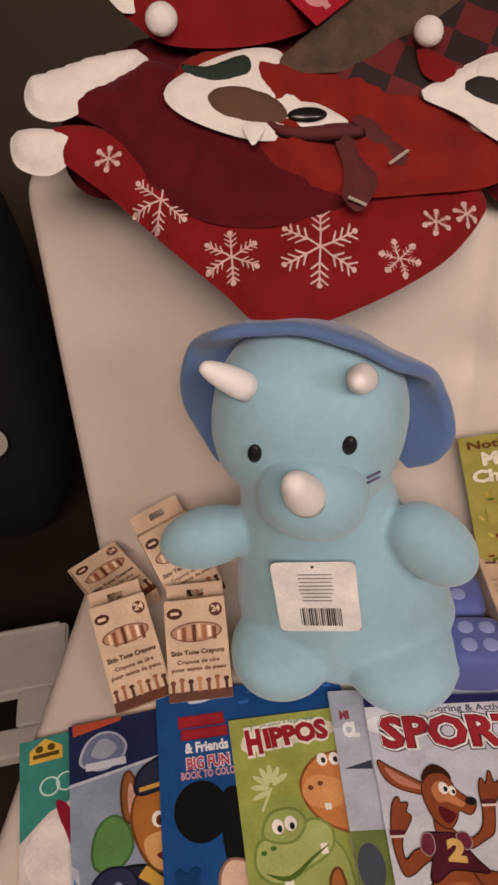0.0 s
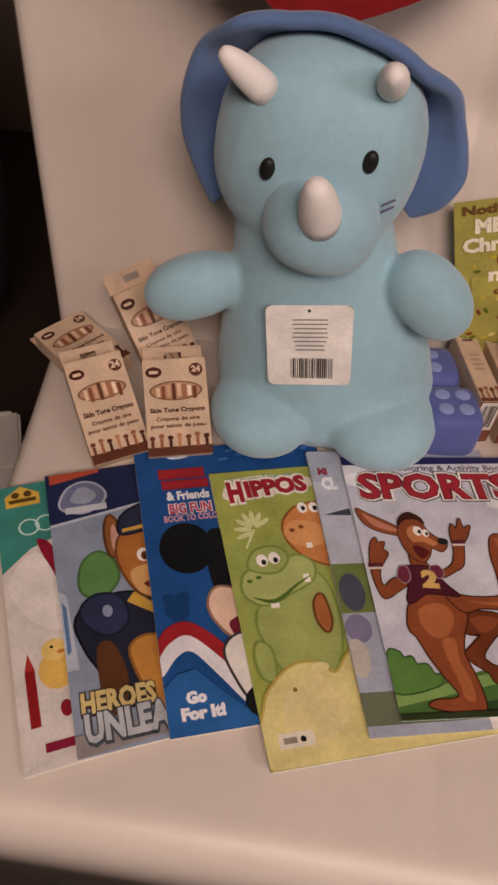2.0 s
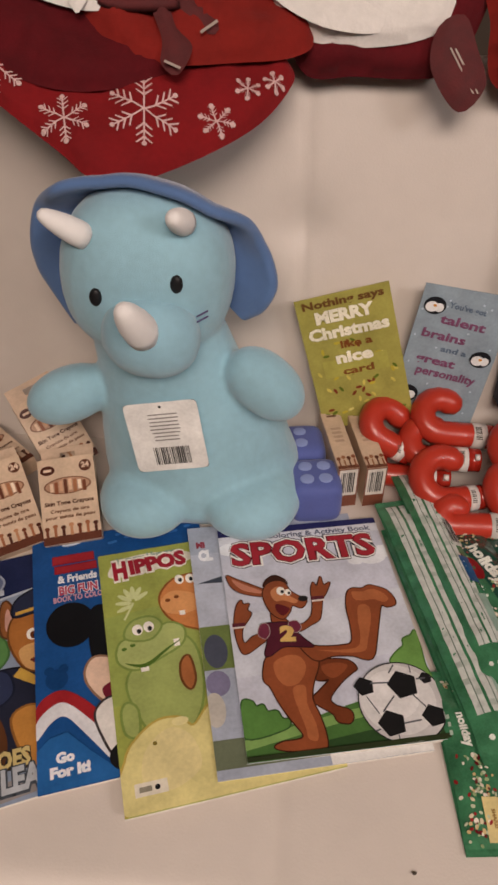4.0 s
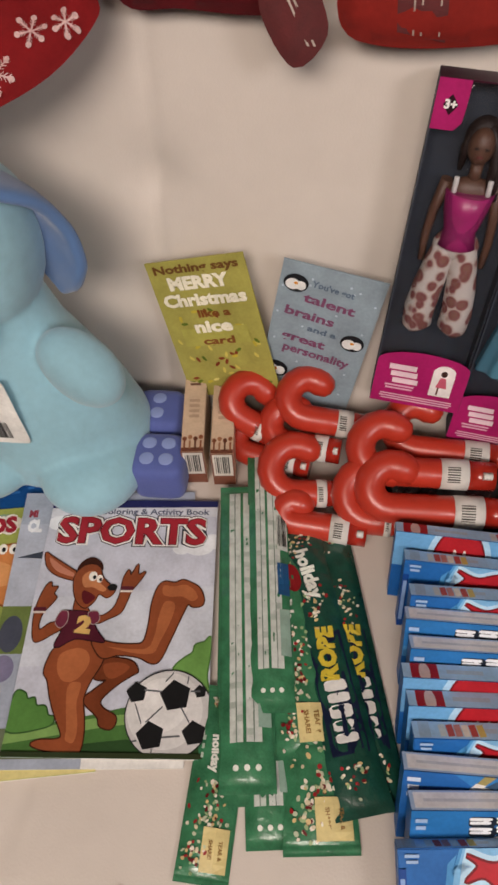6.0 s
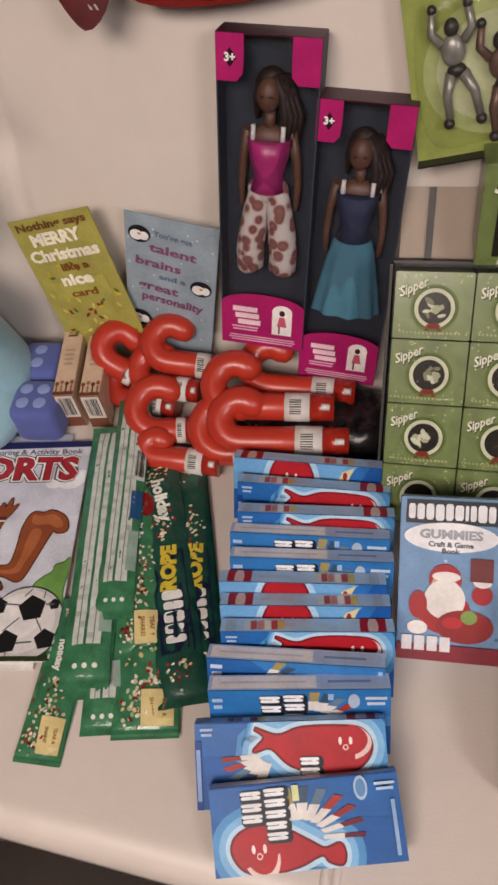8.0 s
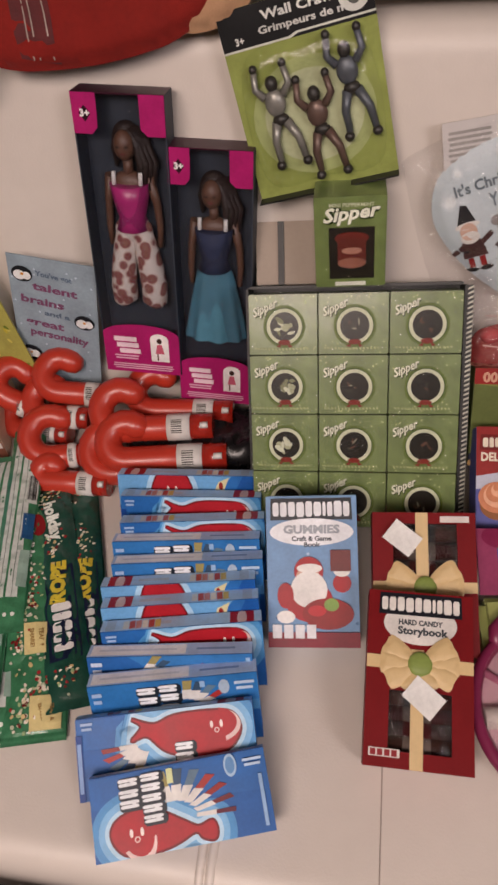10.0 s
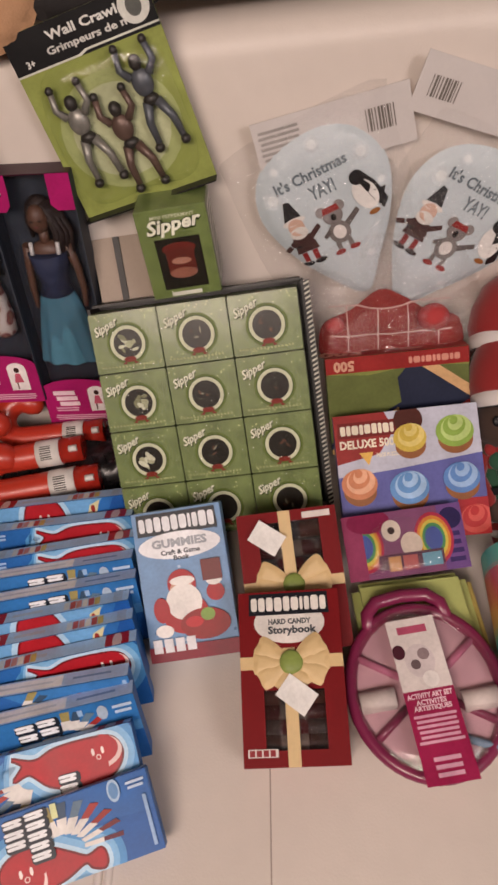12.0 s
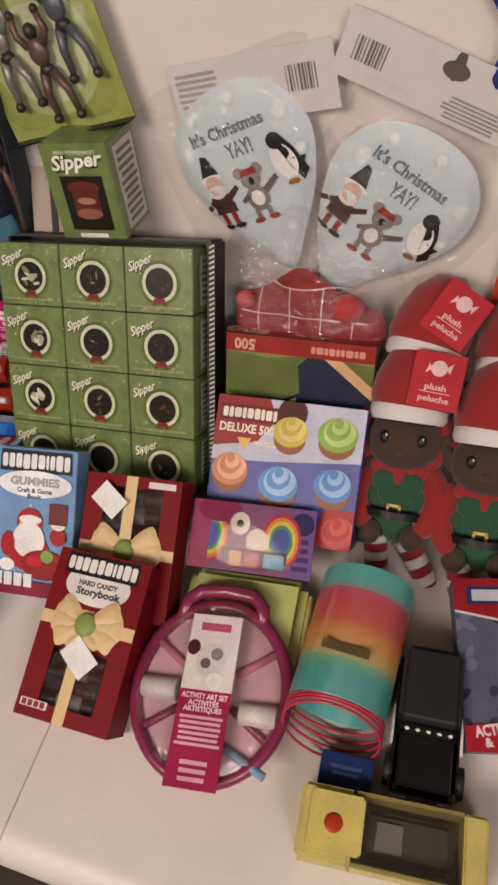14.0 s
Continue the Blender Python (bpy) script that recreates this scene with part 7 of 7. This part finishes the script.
# ---- stockings piled on the backrest ----
SU, SV, SN = Vector((.953, .3006, -.0367)), Vector((-.198, .710, .676)), Vector((.229, -.637, .736))
SM = Matrix((SU, SV, SN)).transposed().to_4x4()
SM.translation = (.054, .516, .871)
FELT1 = mat("crimson_felt", (0.185, 0.006, 0.008), .85, .25, 22, .3, 600, sheen=.05, spec=.2)
FELT2 = mat("dark_red_felt", (0.085, 0.003, 0.006), .85, .30, 22, .3, 600, sheen=.05, spec=.2)
FELT3 = mat("orange_red_felt", (0.20, 0.012, 0.008), .85, .22, 22, .3, 600, sheen=.05, spec=.2)
FUR = mat("white_fleece", (0.74, 0.71, 0.67), .95, .08, 90, .5, 260, sheen=.2)
BFUR = mat("brown_fur", (0.075, 0.046, 0.030), .9, .5, 60, .9, 180)
GLIT = mat("silver_glitter", (0.62, 0.42, 0.40), .45, .35, 400, .4, 900)
TART = mat("tartan_dark", (0.09, 0.012, 0.013), .85, .3, 60, .2, 500)


def laid(name, outline, thick, soft, material, lift, label, category, fold=.006, seed=1, spacing=.008, group=""):
    """A soft flat thing on the heap, at a height over the lowest layer."""
    bm, hf = pillow(outline, thick, soft, spacing, fold, seed)
    ob = base(name, SM @ pose(0, 0, lift), label, category, group)
    part("body" if category == "stocking" else "cloth", bm, material, ob)
    return ob, hf


def flake(p, cx, cy, r, seed=0, arms=6):
    r *= .82
    for k in range(arms):
        a = math.tau * k / arms + .3 + seed
        c, s = math.cos(a), math.sin(a)

        def at(d, o):
            return (cx + c * d - s * o, cy + s * d + c * o)
        for j in range(3):
            p.poly([at(r * j / 3, -.0008), at(r * (j + 1) / 3, -.0008), at(r * (j + 1) / 3, .0008), at(r * j / 3, .0008)], GLIT)
        for d in (.35, .55, .75):
            for o in (-1, 1):
                p.poly([at(r * d, 0), at(r * (d + .22), o * r * .24), at(r * (d + .24), o * r * .20), at(r * (d + .08), 0)], GLIT)
        p.oval(*at(r, 0), .0026, .0026, GLIT, n=8)


GS = "festive stockings piled on the backrest"
# the heap's lower layers
for k, (out, lift) in enumerate(((((-.20, .10), (-.05, .09), (.12, .10), (.16, .17), (.15, .26), (-.10, .27), (-.21, .2)), -.062), (((-.17, .09), (.0, .07), (.14, .09), (.17, .16), (.16, .24), (-.08, .25), (-.18, .18)), -.030))):
    laid("stocking", out, .030, .04, FELT2, lift, "dark red felt stocking folded under the heap", "stocking", .004, 20 + k, .012, GS)

# snowflake stocking in front
ob, hf = laid("stocking", [(-.226, .118), (-.17, .061), (-.126, .014), (-.082, -.031), (-.062, -.054), (-.038, -.064), (-.004, -.061), (.061, -.038), (.114, -.010), (.15, .025), (.158, .048), (.13, .075), (.02, .085), (-.08, .10), (-.195, .136)], .012, .02, FELT1, -.012, "red felt stocking with glittering snowflakes and white cuff", "stocking", .007, 1, .006, GS)
for cx, cy, r, s in ((-.130, .051, .030, 0), (-.075, -.002, .028, .2), (.0, .001, .042, .1), (.069, -.011, .020, .4), (.104, .019, .014, .0), (.132, .025, .012, .3), (-.172, .093, .012, 0)):
    p = Print(1, 1, .0007, hf)
    flake(p, cx, cy, r, s)
    p.done(ob, "snowflake", "pale glitter snowflake")
bm, _ = pillow([(-.256, .128), (-.252, .100), (-.224, .090), (-.198, .110), (-.192, .124), (-.222, .132), (-.24, .134)], .014, .014, .006, .006, 4)
part("cuff", bm, FUR, ob, "fluffy white cuff").matrix_local = pose(0, 0, -.003)

# dark red stocking behind it
ob, _ = laid("stocking", [(-.210, .148), (-.170, .118), (-.124, .050), (-.075, .026), (-.02, .026), (.03, .040), (.03, .09), (-.05, .14), (-.119, .185), (-.16, .175)], .012, .022, FELT2, .000, "dark red felt stocking with a white fleece cuff", "stocking", .010, 2, .006, GS)
bm, _ = pillow([(-.238, .166), (-.236, .140), (-.210, .130), (-.17, .152), (-.134, .174), (-.138, .194), (-.18, .188), (-.216, .176)], .014, .014, .006, .006, 6)
part("cuff", bm, FUR, ob, "fluffy white cuff").matrix_local = pose(0, 0, .002)

# stocking with a brown and white animal face and scarf
ob, hf = laid("stocking", [(-.110, .150), (-.069, .117), (-.016, .062), (.022, .043), (.103, .043), (.154, .047), (.178, .066), (.16, .12), (.05, .17), (-.05, .19), (-.10, .18)], .014, .024, FELT3, .008, "red felt stocking with an animal face and tartan scarf", "stocking", .010, 3, .006, GS)
bm, h2 = pillow([(-.118, .160), (-.108, .132), (-.05, .106), (0, .108), (.034, .117), (.015, .135), (-.012, .150), (-.018, .19), (-.063, .19)], .006, .010, .006)
part("face", bm, FUR, ob, "white felt face").matrix_local = pose(0, -.014, .013)
bm, _ = pillow([(-.101, .148), (-.080, .158), (-.050, .152), (-.032, .136), (-.036, .122), (-.066, .122), (-.092, .130)], .007, .010, .006)
part("muzzle", bm, mat("brown_fleece", (.10, .052, .03), .9, .2, 60, .4, 500), ob, "brown felt muzzle").matrix_local = pose(.004, -.022, .017, 0, 0, -4)
bm, _ = pillow([(-.058, .102), (-.040, .100), (-.044, .090), (-.052, .082)], .003, .004, .003)
part("tooth", bm, FUR, ob, "small white felt tooth").matrix_local = pose(0, 0, .021)
bm, _ = pillow([(-.104, .160), (-.082, .158), (-.050, .168), (-.046, .150), (-.074, .142), (-.096, .148)], .004, .008, .004)
part("hat_band", bm, mat("dark_green_felt", (.010, .024, .014), .85, .2, 60, .3, 500), ob, "dark green felt band").matrix_local = pose(0, .002, .018)
bm = bmesh.new()
blob(bm, (-.003, .108, .021), (.017, .0068, .004))
part("nose", bm, mat("nose_black", (.008, .007, .007), .25, .1, 20), ob, "shiny black nose")
bm, _ = pillow([(-.040, .118), (-.02, .100), (.03, .098), (.050, .104), (.03, .114), (-.01, .112)], .006, .008, .005)
part("scarf", bm, TART, ob, "dark tartan scarf").matrix_local = pose(0, -.012, .017)
bm, _ = pillow([(.018, .10), (.034, .095), (.040, .070), (.052, .050), (.034, .022), (.020, .034), (.024, .060)], .006, .008, .005)
part("scarf_end", bm, TART, ob, "dark tartan scarf end").matrix_local = pose(0, 0, .014)
bm, _ = pillow([(.036, .104), (.052, .106), (.080, .074), (.068, .062)], .004, .006, .005)
part("scarf_end", bm, TART, ob, "dark tartan scarf end").matrix_local = pose(0, 0, .016)
for a, b in (((.022, .030), (.036, .022)), ((.060, .058), (.078, .070))):
    p = Print(1, 1, .0235, lambda x, y: 0)
    d = Vector((b[1] - a[1], a[0] - b[0])).normalized() * .0014
    p.poly([(a[0] + d.x, a[1] + d.y), (b[0] + d.x, b[1] + d.y), (b[0] - d.x, b[1] - d.y), (a[0] - d.x, a[1] - d.y)], "a89a90")
    p.done(ob, "fringe")

# checked stocking with fur trim and a white mask shape
BUFF = mat("buffalo_check", (0.16, 0.012, 0.012), .85, .2, 30, .3, 500)
nt = BUFF.node_tree
ck = nt.nodes.new("ShaderNodeTexChecker")
ck.inputs["Scale"].default_value = 30
ck.inputs["Color1"].default_value, ck.inputs["Color2"].default_value = (0.115, 0.008, 0.008, 1), (0.018, 0.006, 0.006, 1)
mp = nt.nodes.new("ShaderNodeMapping")
mp.inputs["Rotation"].default_value = (0, 0, 0.5)
mp.inputs["Location"].default_value = (0.003, 0.004, 0.5)
mp.inputs["Scale"].default_value = (1, 1, 0.001)
nt.links.new(nt.nodes["Texture Coordinate"].outputs["Object"], mp.inputs["Vector"])
nt.links.new(mp.outputs[0], ck.inputs["Vector"])
nt.links.new(ck.outputs["Color"], nt.nodes["Principled BSDF"].inputs["Base Color"])
ob, hf = laid("stocking", [(.020, .150), (.08, .120), (.14, .105), (.20, .07), (.27, .06), (.34, .08), (.36, .15), (.32, .24), (.20, .27), (.08, .25), (.02, .20)], .016, .03, BUFF, .012, "black and red checked stocking with brown fur trim", "stocking", .006, 5, .009, GS)
bm, _ = pillow([(-.022, .160), (.035, .152), (.09, .178), (.155, .225), (.140, .262), (.08, .255), (.02, .20)], .018, .022, .006, .010, 7)
part("fur_trim", bm, BFUR, ob, "brown fur trim").matrix_local = pose(0, 0, .012)
bm, _ = pillow([(.096, .122), (.115, .137), (.15, .155), (.20, .160), (.25, .13), (.27, .085), (.24, .056), (.19, .060), (.155, .078), (.128, .102)], .008, .012, .007)
part("mask", bm, FUR, ob, "white felt mask shape").matrix_local = pose(0, 0, .017)
bm, _ = pillow([(.128, .124), (.16, .138), (.20, .138), (.235, .112), (.20, .092), (.155, .104)], .004, .010, .007)
part("patch", bm, mat("dark_felt", (.015, .010, .009), .8, .2, 60), ob, "dark felt patch").matrix_local = pose(0, 0, .024)
bm = bmesh.new()
blob(bm, (.105, .170, .034), (.0125, .0125, .011))
part("pompom", bm, FUR, ob, "white pompom")
bm, _ = pillow([(.098, .164), (.112, .160), (.13, .145), (.12, .130), (.10, .138)], .006, .008, .005)
part("cap_tip", bm, FELT1, ob, "red cap tip").matrix_local = pose(0, 0, .022)
# red cap with pompom on the heap
ob, _ = laid("santa_hat", [(-.160, .235), (-.135, .200), (-.112, .184), (-.06, .180), (-.012, .188), (.02, .205), (.035, .25), (-.04, .275), (-.12, .26)], .020, .03, FELT1, .022, "red felt cap with white pompom on the heap", "cap", .006, 8, .008)
bm = bmesh.new()
blob(bm, (-.118, .194, .018), (.0135, .0135, .012))
part("pompom", bm, FUR, ob, "white pompom")
bm, _ = pillow([(-.165, .235), (-.150, .210), (-.135, .214), (-.142, .24)], .008, .008, .006)
part("trim", bm, FUR, ob, "white fleece trim").matrix_local = pose(0, 0, .008)
m, w, h = frame_of((0, 0, 0), (.085, 0, 0), (0, .034, 0))
tg = base("hang_tag", SM @ pose(.010, .178, .046, 0, 0, 38), "red card hang tag with white candy shape", "tag", "red hang tags")
part("card", slab(0, .10, 0, .042, 0, .0006, 0), hexink("9c1f2c"), tg)
p = Print(.10, .042, .0008)
p.oval(.20, .5, .11, .11, "c98a8e").rect(.17, .14, .23, .86, "c98a8e").bars(.52, .36, .80, .58, 1, "c07a80").done(tg)
tg = base("hang_tag", SM @ pose(-.105, .236, .050, 0, 0, 6), "plain pinkish red card hang tag", "tag", "red hang tags")
part("card", slab(0, .12, 0, .05, 0, .0006, 0), hexink("a8243c"), tg)

# stockings hanging over the right of the heap
RM = Matrix((Vector((1, .05, 0)).normalized(), Vector((-.02, .40, .916)).normalized(), Vector((.045, -.916, .40)).normalized())).transposed().to_4x4()
RM.translation = (.30, .612, .872)


def hung(outline, thick, soft, material, lift, label, seed, name="stocking", category="stocking"):
    bm, hf = pillow(outline, thick, soft, .008, .006, seed)
    ob = base(name, RM @ pose(0, 0, lift), label, category, GS if category == "stocking" else "")
    part("body", bm, material, ob)
    return ob, hf


hung([(-.10, .02), (-.04, .012), (.04, .010), (.07, .03), (.08, .12), (-.12, .12)], .020, .02, FELT2, -.014, "dark red stocking hanging over the backrest", 31)
ob, _ = hung([(-.14, .075), (-.125, .052), (-.06, .035), (.01, .038), (.045, .055), (.05, .10), (.0, .13), (-.12, .13)], .016, .02, FUR, .008, "white fleece shape on a hanging stocking", 32, "fleece_trim", "trim")
ob, hf = hung([(.095, .003), (.13, -.010), (.20, -.008), (.26, .002), (.30, .016), (.345, .05), (.35, .13), (.10, .13), (.09, .05)], .020, .022, FELT3, .000, "bright red stocking with a tartan band, hanging", 33)
p = Print(1, 1, .0008, hf)
for k in range(6):
    y = .0 + .02 * k
    p.poly([(.140 - .10 * y, y), (.178 - .06 * y, y - .006), (.178 - .06 * (y + .02), y + .014), (.140 - .10 * (y + .02), y + .02)], TART)
    for x in (.152, .158, .172):
        p.poly([(x - .08 * y, y - .002), (x + .0014 - .08 * y, y - .002), (x + .0014 - .08 * (y + .02), y + .018), (x - .08 * (y + .02), y + .018)], "9c8a80")
p.done(ob, "tartan_band", "dark tartan band with pale lines")
ob, hf = hung([(.030, .012), (.060, -.028), (.086, -.004), (.075, .03), (.060, .06), (.035, .05)], .007, .010, TART, .016, "dark tartan ribbon end hanging over the backrest", 34, "ribbon", "ribbon")
p = Print(1, 1, .0008, hf)
for o in (0, .005):
    p.poly([(.046 + o, .03 - o * .2), (.048 + o, .03 - o * .2), (.073 + o, -.012), (.071 + o, -.012)], "a89a90")
p.done(ob, "ribbon_lines")
hung([(.285, .03), (.33, .02), (.37, .05), (.38, .13), (.28, .13)], .020, .02, mat("tan_fleece", (.42, .24, .13), .9, .12, 40, .3, 400), -.004, "tan fleece stocking corner hanging over the backrest", 35)
hung([(.355, .05), (.45, .040), (.49, .055), (.50, .13), (.35, .13)], .014, .02, mat("black_cloth", (.012, .010, .010), .85, .2, 40, .2, 400), -.010, "black cloth stocking over the top of the backrest", 36)

# ---- floor at the left end ----
STW = mat("white_plastic", (.50, .48, .45), .45, .14, 20, .05, 60, coat=.1)
ob = base("step_stool", pose(-.455, .450, 0, 0, 0, 22), "white plastic folding step stool with a handle opening", "step stool")
for x0, x1, y0, y1 in ((-.15, .15, -.11, -.066), (-.15, .15, -.006, .11), (-.15, -.105, -.066, -.006), (.078, .15, -.066, -.006)):
    part("top", slab(x0, x1, y0, y1, .176, .200, .004, 2), STW, ob)
part("ridge", slab(-.14, .14, .098, .108, .200, .207, .003, 2), STW, ob)
for sx in (-1, 1):
    part("side", slab(sx * .138 - .010, sx * .138 + .010, -.105, .105, 0, .177, .006, 2), STW, ob)
CHB = mat("black_upholstery", (.004, .004, .0045), .8, .2, 20, .2, 300)
ob = base("suitcase", pose(-.745, 1.0, 0), "black soft suitcase with a white oval label, standing in the dark", "suitcase")
bm = bmesh.new()
blob(bm, (0, 0, .44), (.235, .11, .438), (0, 0, 0), .62, 40, 28)
part("body", bm, CHB, ob, smooth=True)
bm, _ = pillow([(.09, 0), (.065, .035), (0, .048), (-.065, .035), (-.09, 0), (-.065, -.035), (0, -.048), (.065, -.035)], .001, .004, .01)
lb = part("label", bm, hexink("cfc8bd"), ob, "white oval label with dark print")
lb.matrix_local = pose(.093, -.1135, .325, 90, 0, 0) @ pose(0, 0, 0, 0, 0, 14)
q = Print(.18, .09, .0014)
q.bars(.14, .50, .86, .74, 1, "3a3430", 3).bars(.2, .28, .8, .42, 2, "8a827a", 4).done(lb).matrix_local = pose(-.09, -.045, 0)
bm = bmesh.new()
tube(bm, [(-.45, 1.15, .30), (-.36, 1.0, .22), (-.30, .88, .20), (-.24, .80, .25)], .003, 8)
o2 = mesh_object("cable", bm, BLACK)
tagged(o2, "thin black cable hanging behind the futon", "cable")
